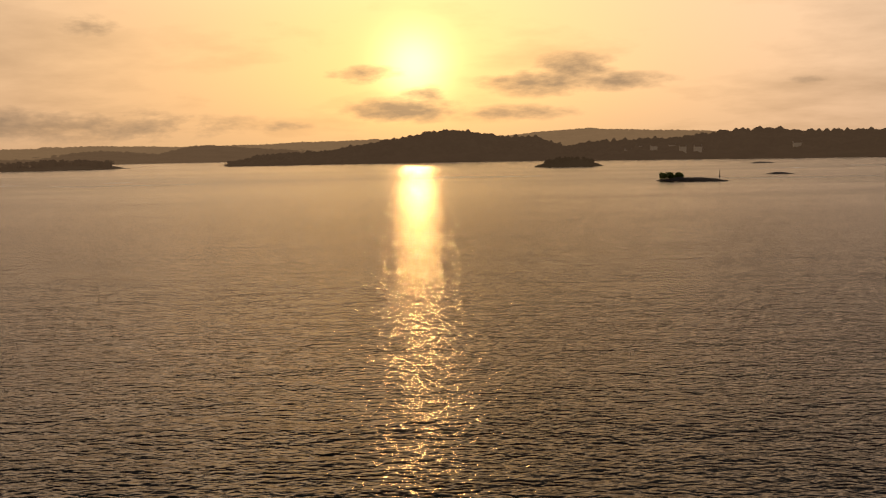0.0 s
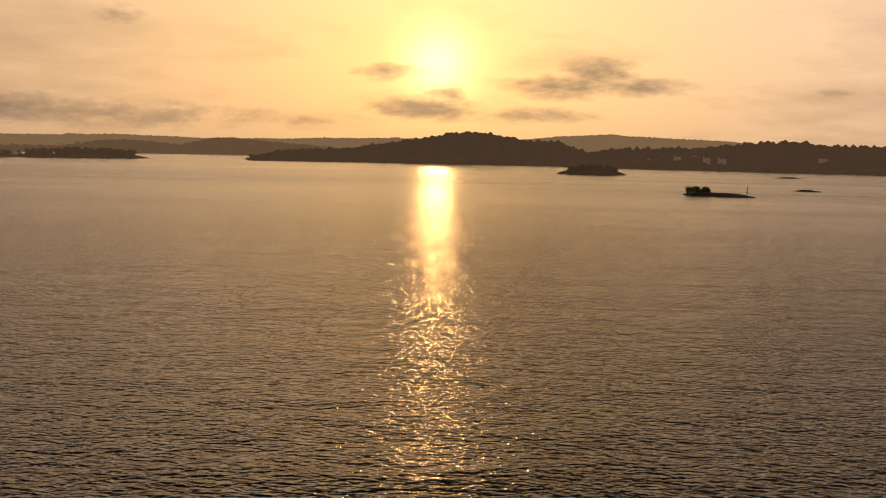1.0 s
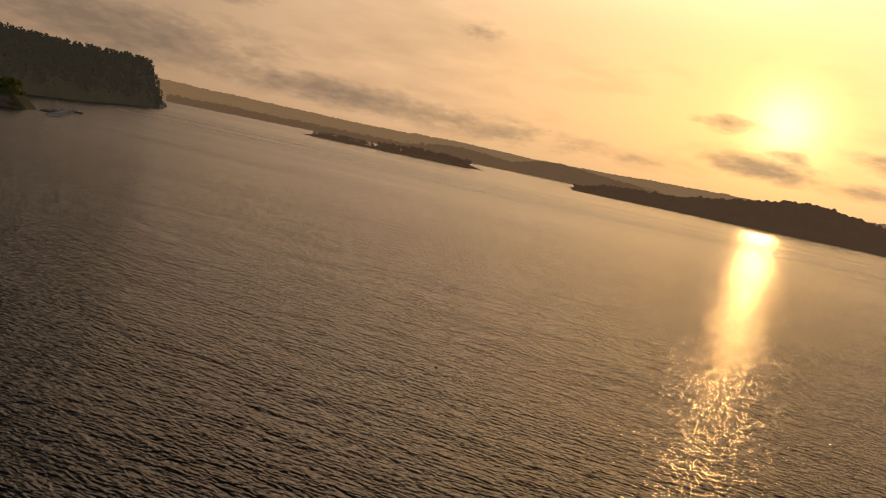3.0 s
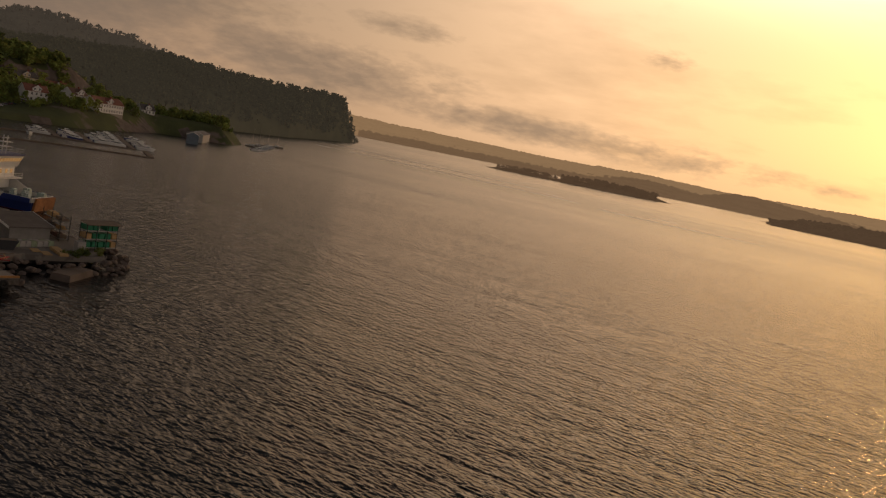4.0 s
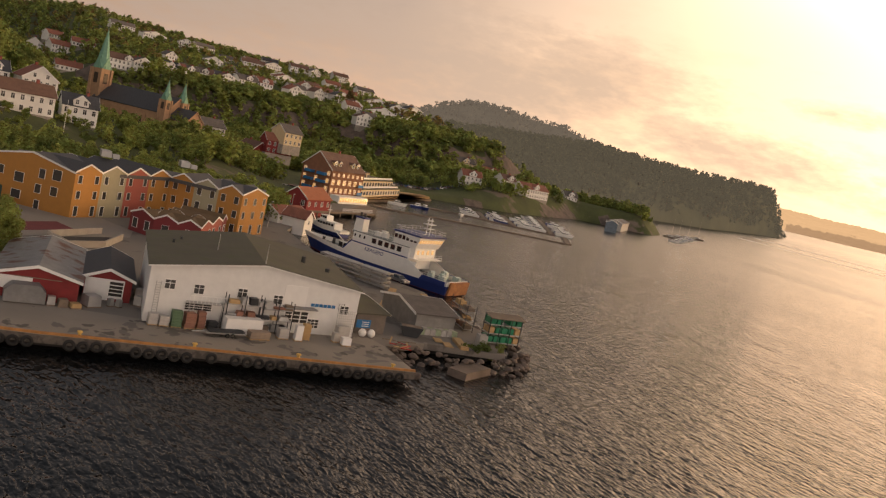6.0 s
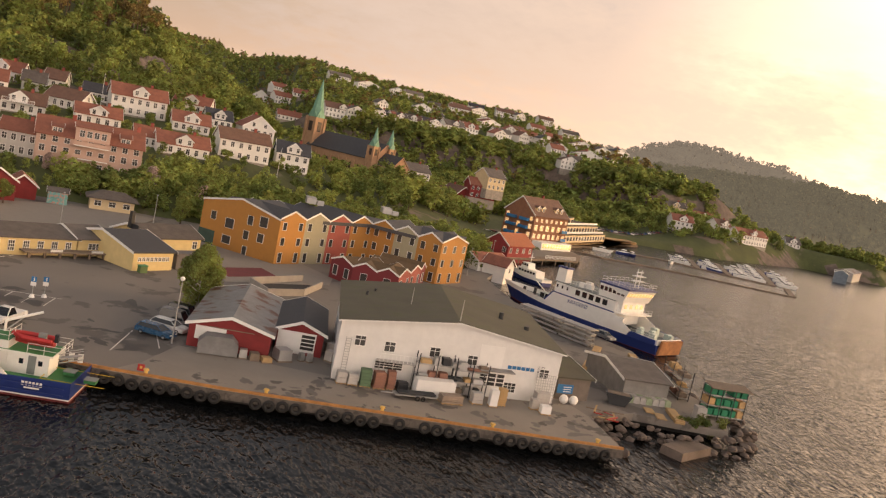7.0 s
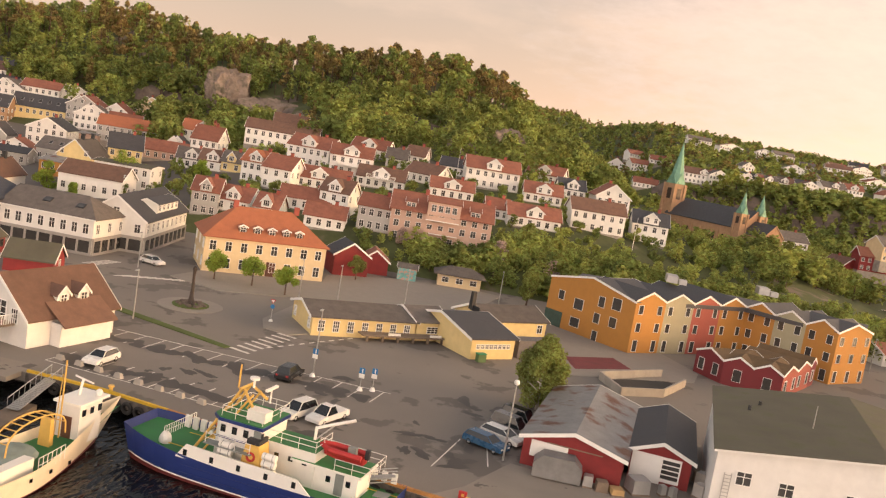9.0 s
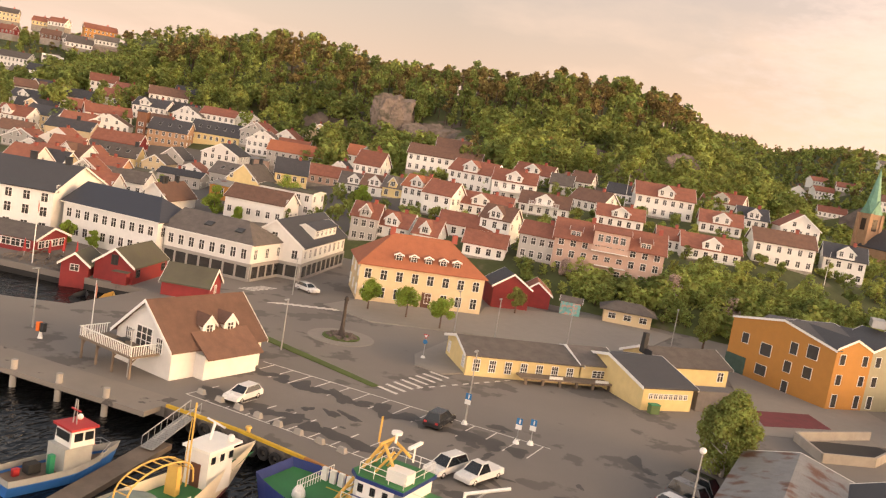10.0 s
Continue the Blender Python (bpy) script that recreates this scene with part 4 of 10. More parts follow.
# the school-like orange block with folded gables
def folded_block():
    h = thing("office_block", pose(0, 0, 0), "three-storey block with folded roofs in ochre, sage and red cladding", "office block")
    c0, c1, ci, c2, c3 = (-222.5, 36.5), (-209.2, 51.0), (-227.5, 72.0), (-216.6, 85.2), (-223.6, 92.8)
    segs = []

    def run(a, b, cols):
        n = len(cols)
        for i, c in enumerate(cols):
            p = (a[0] + (b[0] - a[0]) * i / n, a[1] + (b[1] - a[1]) * i / n)
            q = (a[0] + (b[0] - a[0]) * (i + 1) / n, a[1] + (b[1] - a[1]) * (i + 1) / n)
            segs.append((p, q, c))

    run(c0, c1, [OCHRE])
    run(c1, ci, [OCHRE, SAGE, ROSE, OCHRE])
    run(ci, c2, [OCHRE, SAGE, OCHRE])
    run(c2, c3, [OCHRE])
    roof_m = mat("dark_roof_sheet", (0.07, 0.068, 0.07), 0.6, lines=("X", 0.6, 0.03), var=0.15)
    for k, (p, q, c) in enumerate(segs):
        at, W = facing(p, q)
        big = k in (0, len(segs) - 1)
        D = {0: 11.0, 1: 12, 2: 12, 3: 12, 4: 12, 8: 9.0}.get(k, 11.0)
        H, rise = (8.6, 1.9) if k == 0 else (8.9, 1.5)
        D -= 0.004 * k
        s = walls_gable(W, D, H + 0.006 * k, rise, c, "y", 1)
        w = part("wall", s, h, at=at)
        roofed(w, "roof", W, D, H + 0.006 * k, rise, roof_m, "y", 0.12, 0.16)
        if k == 0:
            for x, z, ww, hh in ((3.2, 5.9, 1.3, 1.6), (7.5, 5.2, 2.1, 1.9), (12.5, 6.9, 1.3, 1.8), (7.3, 1.9, 2.1, 1.6), (12.0, 3.9, 1.3, 1.7), (15.8, 7.3, 1.9, 2.0), (15.6, 4.1, 1.5, 1.7), (12.2, 0.8, 1.1, 1.8)):
                part("window", window_mesh(ww, hh, "plain"), w, at=pose(x, 0, z))
            s = Shape()
            s.box((2.0, -0.03, 1.4), (4.2, 0.06, 2.8), mat("green_glass_front", (0.06, 0.10, 0.08), 0.15, bump=0.0, spec=0.8))
            part("glass_front", s, w)
        else:
            n = 3 if W > 7.5 else 2
            windows(w, [(n, 0.35, 1.0, 1.9), (n, 3.7, 1.0, 1.5), (n, 6.7, 1.0, 1.5)], W, 0, (0, 0), "plain", margin=0.8)
    s = Shape()
    s.prism([(-221, 40), (-209.8, 51.2), (-226.5, 71.5), (-217.5, 85.0), (-224.5, 92.0), (-236, 96), (-242, 72), (-232, 42)], G + 8.2, G + 8.9, roof_m)
    part("flat_roof", s, h)
    for x, y in ((-228, 58), (-236, 76)):
        s = Shape()
        s.box((x, y, G + 11.6), (3.4, 2.0, 1.3), STEEL)
        s.box((x + 0.5, y + 2, G + 11.3), (1.6, 1.4, 0.9), STEEL)
        part("roof_unit", s, h)


folded_block()


def maroon_hall():
    at, W = facing((-200.6, 64.6), (-195.9, 73.4))
    h = thing("low_hall", pose(0, 0, 0), "low maroon hall with zigzag gables and a brown sedum roof", "hall")
    sedum = mat("brown_sedum_roof", (0.13, 0.085, 0.045), 0.95, var=0.25, scale=0.4, bump=1.5)
    pts = [(-205.8, 61.4), (-200.6, 64.8), (-199.0, 69.0), (-197.4, 73.0), (-204.0, 76.6), (-210.5, 80.2), (-214, 82)]
    cols = [MAROON, MAROON, MAROON, ROSE, ROSE, MAROON]
    for k, (p, q, c) in enumerate(zip(pts, pts[1:], cols)):
        a, w = facing(p, q)
        wl = part("wall", walls_gable(w, 9.0 - 0.01 * k, 3.6 + 0.005 * k, 1.1, c, "y", 1), h, at=a)
        roofed(wl, "roof", w, 9.0 - 0.01 * k, 3.6 + 0.005 * k, 1.1, sedum, "y", 0.1, 0.14)
        windows(wl, [(1 if w < 5.5 else 2, 0.9, 1.2, 1.8)], w, 0, (0, 0), "plain")


maroon_hall()


# the manor with the orange hip roof
def manor():
    at, W = facing((-206.6, -23.2), (-217.8, -4.6))
    h = thing("manor_house", at, "cream two-storey building with an orange tiled hip roof", "building")
    D, H = 13.0, 6.4
    s = Shape()
    s.box((W / 2, D / 2, H / 2 - 1), (W, D, H + 2), CREAM)
    part("wall", s, h)
    part("roof", hip_roof(W, D, H, 5.0, ROOF_ORANGE), h)
    windows(h, [(8, 0.9, 1.05, 1.7), (8, 4.0, 1.05, 1.6)], W, 0, (0, 0))
    windows(h, [(3, 0.9, 1.05, 1.7), (3, 4.0, 1.05, 1.6)], D, -90, (0, D))
    for x in (6.4, 9.0, 11.6, 14.2, 16.6):
        s = walls_gable(1.5, 2.6, 1.1, 0.35, ROOF_BROWN, "y", 0)
        d = part("dormer", s, h, at=pose(x - 0.75, 1.1, H + 0.9))
        roofed(d, "dormer_roof", 1.5, 2.6, 1.1, 0.35, ROOF_ORANGE, "y", 0.15, 0.1)
        part("window", window_mesh(0.9, 0.9, "cross"), d, at=pose(0.75, 0, 0.55))
    for x in (5.5, W - 5):
        s = Shape()
        s.box((x, D / 2, H + 5.3), (0.9, 0.7, 1.5), ROSE)
        part("chimney", s, h)
    s = Shape()
    s.box((W / 2 + 1, -0.05, 1.4), (1.5, 0.12, 2.6), BROWN_WALL)
    part("door", s, h, "dark timber door")


manor()

# the white boathouse with the terrace
def boathouse():
    at, W = facing((-148.2, -16.6), (-160.6, -13.6))
    h = thing("boathouse", at, "white boarded boathouse with a brown tiled roof and a terrace", "building")
    D = 9.0
    part("wall", walls_gable(W, D, 3.4, 4.0, WHITE, "x", 1.5), h)
    roofed(h, "roof", W, D, 3.4, 4.0, ROOF_BROWN, "x", 0.5, 0.2)
    for x in (5.4, 8.4):
        d = part("dormer", walls_gable(1.7, 3.0, 1.3, 0.9, WHITE, "y", 0), h, at=pose(x - 0.85, 0.9, 4.0))
        roofed(d, "dormer_roof", 1.7, 3.0, 1.3, 0.9, ROOF_BROWN, "y", 0.2, 0.12)
        part("window", window_mesh(0.8, 1.0), d, at=pose(0.85, 0, 0.75))
    s = Shape()
    s.section([(-0.6, 2.3), (2.6, 4.5), (2.6, 4.66), (-0.6, 2.46)], 0, 8.0, ROOF_BROWN, Matrix(((0, 1, 0, 3.0), (1, 0, 0, -1.6), (0, 0, 1, 0), (0, 0, 0, 1))))
    s.box((7.0, -0.75, 1.1), (7.6, 1.5, 3.0), WHITE)
    part("lean_to", s, h)
    # gable with three glazed doors towards the terrace
    for y, w, hh, z in ((2.0, 0.9, 1.5, 2.6), (4.5, 2.4, 2.1, 2.9), (7.0, 0.9, 1.5, 2.6)):
        part("window", window_mesh(w, hh, "grid"), h, at=pose(0, D - y, z + 0.6, 0, 0, -90))
    s = Shape()
    s.box((-1.8, 6.1, 2.35), (3.6, 8.6, 0.25), OLD_TIMBER)
    part("terrace", s, h)
    rail = Shape()
    for i in range(30):
        rail.box((-3.55, 1.85 + i * 0.29, 2.95), (0.07, 0.07, 1.0), TRIM)
    for i in range(12):
        rail.box((-3.5 + i * 0.29, 1.85, 2.95), (0.07, 0.07, 1.0), TRIM)
        rail.box((-3.5 + i * 0.29, 10.35, 2.95), (0.07, 0.07, 1.0), TRIM)
    rail.box((-3.55, 6.1, 3.5), (0.12, 8.6, 0.08), TRIM)
    for y in (1.85, 10.35):
        rail.box((-1.8, y, 3.5), (3.6, 0.12, 0.08), TRIM)
    part("railing", rail, h, "white baluster railing")
    for x, y in ((-3.3, 2.1), (-3.3, 4.9), (-3.3, 7.6), (-3.3, 10.1)):
        s = Shape()
        s.box((x, y, 0.8), (0.2, 0.2, 3.2), OLD_TIMBER)
        s.tube((x, y, 1.6), (x + 0.8, y, 2.3), 0.07, OLD_TIMBER)
        part("post", s, h)
    s = Shape()
    s.box((-1.8, 5.4, 3.2), (1.1, 1.1, 0.08), DARK_STEEL)
    s.box((-1.8, 5.4, 2.8), (0.12, 0.12, 0.8), DARK_STEEL)
    part("terrace_table", s, h)


boathouse()

SHOPS = "shops along the street"
GF = mat("grey_shop_front", (0.33, 0.31, 0.285), 0.6, var=0.08)


def shop_front(h, W, D, turn, origin, n, height=3.0):
    """A ground floor of piers and glass."""
    s, g = Shape(), Shape()
    s.box((W / 2, -0.1, height - 0.25), (W, 0.3, 0.5), GF)
    s.box((W / 2, -0.1, 0.2), (W, 0.26, 0.5), GF)
    for i in range(n + 1):
        s.box((0.2 + i * (W - 0.4) / n, -0.1, height / 2), (0.35, 0.28, height), GF)
    g.box((W / 2, -0.05, height / 2), (W - 0.3, 0.1, height - 0.9), GLASS)
    at = pose(origin[0], origin[1], 0, 0, 0, turn)
    part("shop_front", s, h, "grey shop front with piers", at=at)
    part("shop_glass", g, h, at=at)


ROOF_BLUE = mat("blue_black_roof_sheet", (0.045, 0.05, 0.066), 0.5, lines=("Z", 0.42, 0.05), var=0.12)


def row_house(p, q, D, H, rise, wall, roof, label, front, right, ends, name="shop", skylights=()):
    """A long street house whose roof ends against its neighbour on one side and in a hip on the other."""
    at, W = facing(p, q)
    h = thing(name, at, label, "shop" if name == "shop" else "building", SHOPS)
    s = Shape()
    s.box((W / 2, D / 2, H / 2 - 1), (W, D, H + 2), wall)
    part("wall", s, h)
    r = part("roof", hip_roof(W, D, H, rise, roof, 0.5, 0.18, ends), h)
    tilt = math.degrees(math.atan2(rise, D / 2 + 0.5))
    for x, f in skylights:
        s = Shape()
        s.box((0, 0, 0.05), (1.5, 1.3, 0.14), DARK_STEEL)
        s.box((0, 0, 0.14), (1.3, 1.1, 0.04), GLASS)
        part("skylight", s, r, at=pose(x, -0.5 + (D / 2 + 0.5) * f, H + rise * f, tilt))
    s = Shape()
    s.box((W / 2, -0.53, H - 0.1), (W + 1.0, 0.12, 0.2), TRIM)
    part("eaves_gutter", s, h)
    windows(h, front, W, 0, (0, 0))
    windows(h, right, D, 90, (W, 0))
    return h


shop = row_house((-199.9, -57.6), (-200.3, -40.4), 10.5, 6.3, 3.1, WHITE, ROOF_GREY, "long white shop with a brown-grey hipped roof and two skylights", [(8, 3.7, 0.95, 1.6)], [(3, 3.7, 0.95, 1.6)], (-0.05, 0.8), skylights=((7.0, 0.52), (13.2, 0.5)))
shop_front(shop, 17.2, 10.5, 0, (0, 0), 7)
shop_front(shop, 10.5, 10.5, 90, (17.25, 0), 4)
at, W = facing((-210.6, -36.4), (-235.6, -40.4))
corner = house((-210.6, -36.4), (-235.6, -40.4), 11, 6.0, 3.9, WHITE, ROOF_DARK, "white corner shop with a black tiled roof", front=[(9, 3.7, 1.0, 1.5)], left=[(3, 3.7, 1.0, 1.5), (1, 6.6, 1.0, 1.2)], name="shop", category="shop", group=SHOPS, chimney=None)
shop_front(corner, W, 11, 0, (0, 0), 9)
shop_front(corner, 11, 11, -90, (-0.1, 11), 4)
d = part("dormer", walls_gable(13, 4, 1.9, 0.8, WHITE, "x", 0), corner, at=pose(7.5, 0.7, 6.5))
roofed(d, "dormer_roof", 13, 4, 1.9, 0.8, ROOF_DARK, "x", 0.3, 0.15)
windows(d, [(5, 0.6, 1.1, 1.0)], 13, 0, (0, 0))
row_house((-198.6, -78.6), (-198.4, -58.0), 11, 6.9, 3.5, PLASTER, ROOF_BLUE, "long white two-storey building with a blue-black sheet metal roof", [(10, 1.2, 1.0, 1.5), (10, 4.3, 1.0, 1.5)], [(3, 4.3, 1.0, 1.5)], (-0.05, 0.75), name="town_house")
house((-190.5, -97.5), (-196.5, -79.2), 22, 8.4, 3.9, PLASTER, ROOF_DARK, "tall white three-storey building with a black roof", front=[(6, 0.9, 1.2, 1.6), (6, 3.7, 1.2, 1.6), (6, 6.3, 1.2, 1.5)], right=[(2, 8.0, 1.0, 1.4)], name="town_house", category="building", group=SHOPS, chimney=None, stacks=(0.5, 0.85))
BOATS = "red boat sheds by the canal"
house((-179.4, -41.9), (-181.5, -35.2), 6, 2.1, 2.2, RED_WALL, FELT, "low red boat shed with a mossy grey slate roof", right=[(1, 0.9, 0.8, 1.1)], name="boat_shed", category="shed", group=BOATS, chimney=None, over=0.3)
shed = house((-178.8, -53.6), (-180.2, -47.6), 11.5, 2.6, 2.3, RED_WALL, FELT, "red boat shed with a mossy grey slate roof", ridge="y", front=[(1, 2.6, 0.9, 1.4)], right=[(2, 1.0, 1.0, 1.1)], name="boat_shed", category="shed", group=BOATS, chimney=None, over=0.3, frame_mat=DARK_STEEL)
s = Shape()
s.box((4.6, -0.6, 0.9), (2.2, 1.2, 1.8), RED_WALL)
s.box((4.6, -0.6, 1.85), (2.4, 1.4, 0.1), FELT)
part("porch_box", s, shed, "small red boarded lean-to")
house((-176.4, -57.6), (-178.0, -53.9), 6.5, 1.9, 1.5, RED_WALL, FELT, "small red boat shed with white barge boards", ridge="y", front=[(1, 0.8, 1.2, 0.9)], name="boat_shed", category="shed", group=BOATS, chimney=None)
cafe = house((-181.5, -79.5), (-183.5, -69.6), 9, 2.3, 1.5, RED_WALL, ROOF_GREY, "low red harbour restaurant with a grey roof and glazed front", front=[(5, 0.8, 1.5, 1.1)], right=[(4, 0.8, 1.5, 1.1)], name="restaurant", category="restaurant", chimney=None)


def picnic_table():
    h = thing("picnic_table", pose(-178, -60, G, 0, 0, 20), "brown wooden picnic table with fixed benches on the terrace", "table", "tables on the terrace")
    s = Shape()
    s.box((0, 0, 0.74), (1.8, 0.75, 0.05), OLD_TIMBER)
    part("tabletop", s, h)
    for y in (-0.72, 0.72):
        s = Shape()
        s.box((0, y, 0.45), (1.8, 0.28, 0.05), OLD_TIMBER)
        part("bench", s, h)
    for x in (-0.65, 0.65):
        s = Shape()
        s.box((x, 0, 0.42), (0.08, 1.6, 0.08), OLD_TIMBER)
        for e in (-1, 1):
            s.tube((x, e * 0.6, 0.0), (x, e * 0.25, 0.72), 0.04, OLD_TIMBER)
        part("trestle", s, h)
    return h


def parasol():
    h = thing("closed_parasol", pose(-182.8, -65.9, G), "closed red parasol on the restaurant terrace", "parasol", "parasols on the terrace")
    s = Shape()
    s.tube((0, 0, 0), (0, 0, 3.1), 0.035, TRIM)
    s.box((0, 0, 0.05), (0.6, 0.6, 0.1), DARK_STEEL)
    part("pole", s, h)
    s = Shape()
    s.tube((0, 0, 1.0), (0, 0, 3.0), 0.26, RED, 0.06, 8)
    part("canopy", s, h)
    return h


first = picnic_table()
for i in range(4):
    for j in range(4):
        if i + j:
            copy_thing(first, pose(-178.2 - i * 2.5 + 0.2 * j, -60 - j * 2.9, G, 0, 0, 20 + 5 * ((i * 3 + j) % 3)))
first = parasol()
for x, y in ((-186.1, -66.2), (-186.6, -64.0), (-180.2, -68.4)):
    copy_thing(first, pose(x, y, G))

# ---- the closely built old town ----
WALL_PEACH = mat("peach_painted_boards", (0.58, 0.33, 0.19), 0.7, lines=("Z", 0.16, 0.012), var=0.08)
WALL_ORANGE = mat("orange_painted_boards", (0.50, 0.22, 0.06), 0.7, lines=("Z", 0.16, 0.012), var=0.08)
TOWN = "close-built old town houses"
XS, YS = np.arange(-352, -203, 3.0), np.arange(-190, -48, 3.0)
X, Y = np.meshgrid(XS, YS, indexing="ij")
idx = np.arange(X.size).reshape(X.shape)
street = np.stack([X, Y, land(X, Y) + 0.05], -1).reshape(-1, 3)
setting("pavement_old_town", array_mesh("old_town_street", street, np.stack([idx[:-1, :-1], idx[1:, :-1], idx[1:, 1:], idx[:-1, 1:]], -1).reshape(-1, 4), [ROADWAY]), "grey asphalt streets between the old town houses")


def old_house(x, y, W, D, H, rise, wall, roof, label, side="east", ridge="x", turn=0, stacks=(), chimney=None, skylights=0):
    """The near corner stands at (x, y): the right one of an east front, the left one of a north front."""
    a = radians((107 if side == "east" else 191) + turn)
    d = Vector((math.cos(a), math.sin(a))) * W
    p, q = ((x - d.x, y - d.y), (x, y)) if side == "east" else ((x, y), (x + d.x, y + d.y))
    n, k = max(2, round(W / 2.4)), max(2, round(D / 3.2))
    rows = [r for r in (0.9, 3.6, 6.2) if r + 1.5 < H]
    face = [(n, r, 0.95, 1.4) for r in rows]
    flank = [(k, r, 0.95, 1.4) for r in rows] + ([(2, H + 0.2, 0.8, 1.2)] if ridge == "x" and rise > 2.4 else [])
    h = house(p, q, D, H, rise, wall, roof, label, ridge, float(land(x, y)) - 0.1, face, flank if side == "north" else (), flank if side == "east" else (), chimney, group=TOWN, name="town_house", deep=4.0, over=0.35, stacks=stacks)
    if ridge == "y" and rise > 2:
        windows(h, [(2, H + 0.2, 0.8, 1.2)], W * 0.5, 0, (W * 0.25, 0), margin=0.3)
    tilt = math.degrees(math.atan2(rise, D / 2))
    for i in range(skylights):
        s = Shape()
        s.box((0, 0, 0.26), (0.9, 1.3, 0.1), GLASS)
        s.box((0, 0, 0.22), (1.05, 1.45, 0.12), STEEL)
        part("skylight", s, h, at=pose(W * (i + 1) / (skylights + 1), D * 0.24, H + rise * 0.48, tilt))
    return h


old_house(-241.1, -88.4, 15, 7.5, 4.6, 3.4, WHITE, ROOF_BROWN, "white house with a brown tiled roof and black chimneys", "north", stacks=(0.25, 0.35, 0.75))
old_house(-283.2, -91.4, 15, 9, 4.8, 4.2, YELLOW, ROOF_GREY, "yellow gabled house with a grey slate roof and black chimneys", "north", stacks=(0.35, 0.85))
old_house(-319.7, -122.1, 12, 15, 8.0, 3.2, WHITE, ROOF_DARK, "ornate white three-storey gabled town house", ridge="y", chimney=0.6)
old_house(-337.7, -121.9, 12, 9, 4.6, 0.4, PALE_PINK, METAL_ROOF, "pale pink flat-roofed town building")
old_house(-350.4, -164.9, 15, 10, 5.6, 4.2, CHURCH_BRICK, ROOF_DARK, "red-brown brick town building with a dark slate roof", chimney=0.5, skylights=3)
old_house(-347.5, -181.5, 3.6, 3.6, 11.5, 0.5, BRICK, ROOF_DARK, "slim red brick stair tower")
old_house(-362.9, -150.5, 19, 9, 3.4, 4.4, YELLOW, ROOF_DARK, "yellow house with a black roof and a row of skylights", skylights=5)
old_house(-275.7, -130.9, 9, 8, 5.2, 2.4, WALL_PEACH, ROOF_RED, "peach painted town house with a red roof", chimney=0.6)
old_house(-307.0, -151.7, 17, 9, 3.6, 3.6, YELLOW, ROOF_GREY, "yellow house under a broad grey slate roof with skylights", skylights=4, stacks=(0.9,))
old_house(-305.5, -138.8, 7.5, 11, 4.0, 2.4, CREAM, ROOF_GREY, "small cream gabled house with a grey roof", ridge="y")
old_house(-330.1, -169.7, 17, 9, 4.0, 3.4, RED_WALL, ROOF_RED, "red boarded house with a red tiled roof", chimney=0.3)
old_house(-295.6, -157.3, 6.5, 9, 4.4, 2.4, WALL_ORANGE, ROOF_RED, "orange gable-fronted house with a red roof", ridge="y", chimney=0.5)
old_house(-284.2, -128.4, 8.5, 7, 4.2, 0.4, WHITE, FELT, "low white flat-roofed town house")
old_house(-304.7, -123.6, 9.5, 9, 3.2, 2.6, WHITE, ROOF_RED, "white house with a pinkish red roof", ridge="y", chimney=0.5)
old_house(-276.0, -86.0, 15, 10, 3.0, 1.0, OCHRE, METAL_ROOF, "long low ochre building with a grey metal roof", turn=-14)
old_house(-252.8, -65.0, 15, 9, 4.4, 2.8, WHITE, ROOF_BROWN, "white back building with a brown tiled roof", turn=-10)
old_house(-263.0, -63.5, 14, 8, 5.6, 0.4, PLASTER, FELT, "plain white flat-roofed back building", turn=-10)
old_house(-332.1, -193.0, 17, 9, 4.8, 3.2, CREAM, ROOF_DARK, "cream two-storey house with a black roof", stacks=(0.6,))
old_house(-316.0, -139.9, 8.5, 10, 4.6, 3.6, GREY_WALL, ROOF_GREY, "grey gabled town house with a slate roof", ridge="y")
old_house(-302.2, -110.0, 10, 9, 3.8, 3.2, GREY_WALL, ROOF_GREY, "grey house with a slate roof and skylights", turn=-15, skylights=2)
old_house(-292.0, -116.0, 13, 8, 3.4, 1.4, GREY_WALL, ROOF_DARK, "low dark-roofed town house", chimney=0.4)
old_house(-262.0, -112.0, 15, 9, 3.6, 2.6, WHITE, ROOF_GREY, "white house with a grey slate roof", chimney=0.4)
old_house(-240.0, -104.0, 13, 9, 4.8, 3.0, WHITE, ROOF_RED, "white house with a red tiled roof", chimney=0.6)
house((-236.5, -2.0), (-238.0, 3.2), 6, 2.9, 2.0, RED_WALL, ROOF_RED, "small red outhouse with white barge boards", ridge="y", name="outhouse", category="shed", chimney=None)
house((-228.0, -5.6), (-231.5, 0.5), 7, 4.2, 2.3, RED_WALL, ROOF_DARK, "red outbuilding with a dark roof", ridge="y", name="outhouse", category="shed", chimney=None)


def kiosk():
    at, W = facing((-239.0, 13.6), (-240.6, 22.4))
    h = thing("kiosk", at, "low cream kiosk with a grey hip roof", "kiosk")
    s = Shape()
    s.box((W / 2, 2.5, 1.2), (W, 5, 2.8), CREAM)
    part("wall", s, h)
    part("roof", hip_roof(W, 5, 2.7, 1.5, ROOF_GREY, 0.9), h)
    windows(h, [(3, 1.0, 1.3, 1.0)], W, 0, (0, 0))


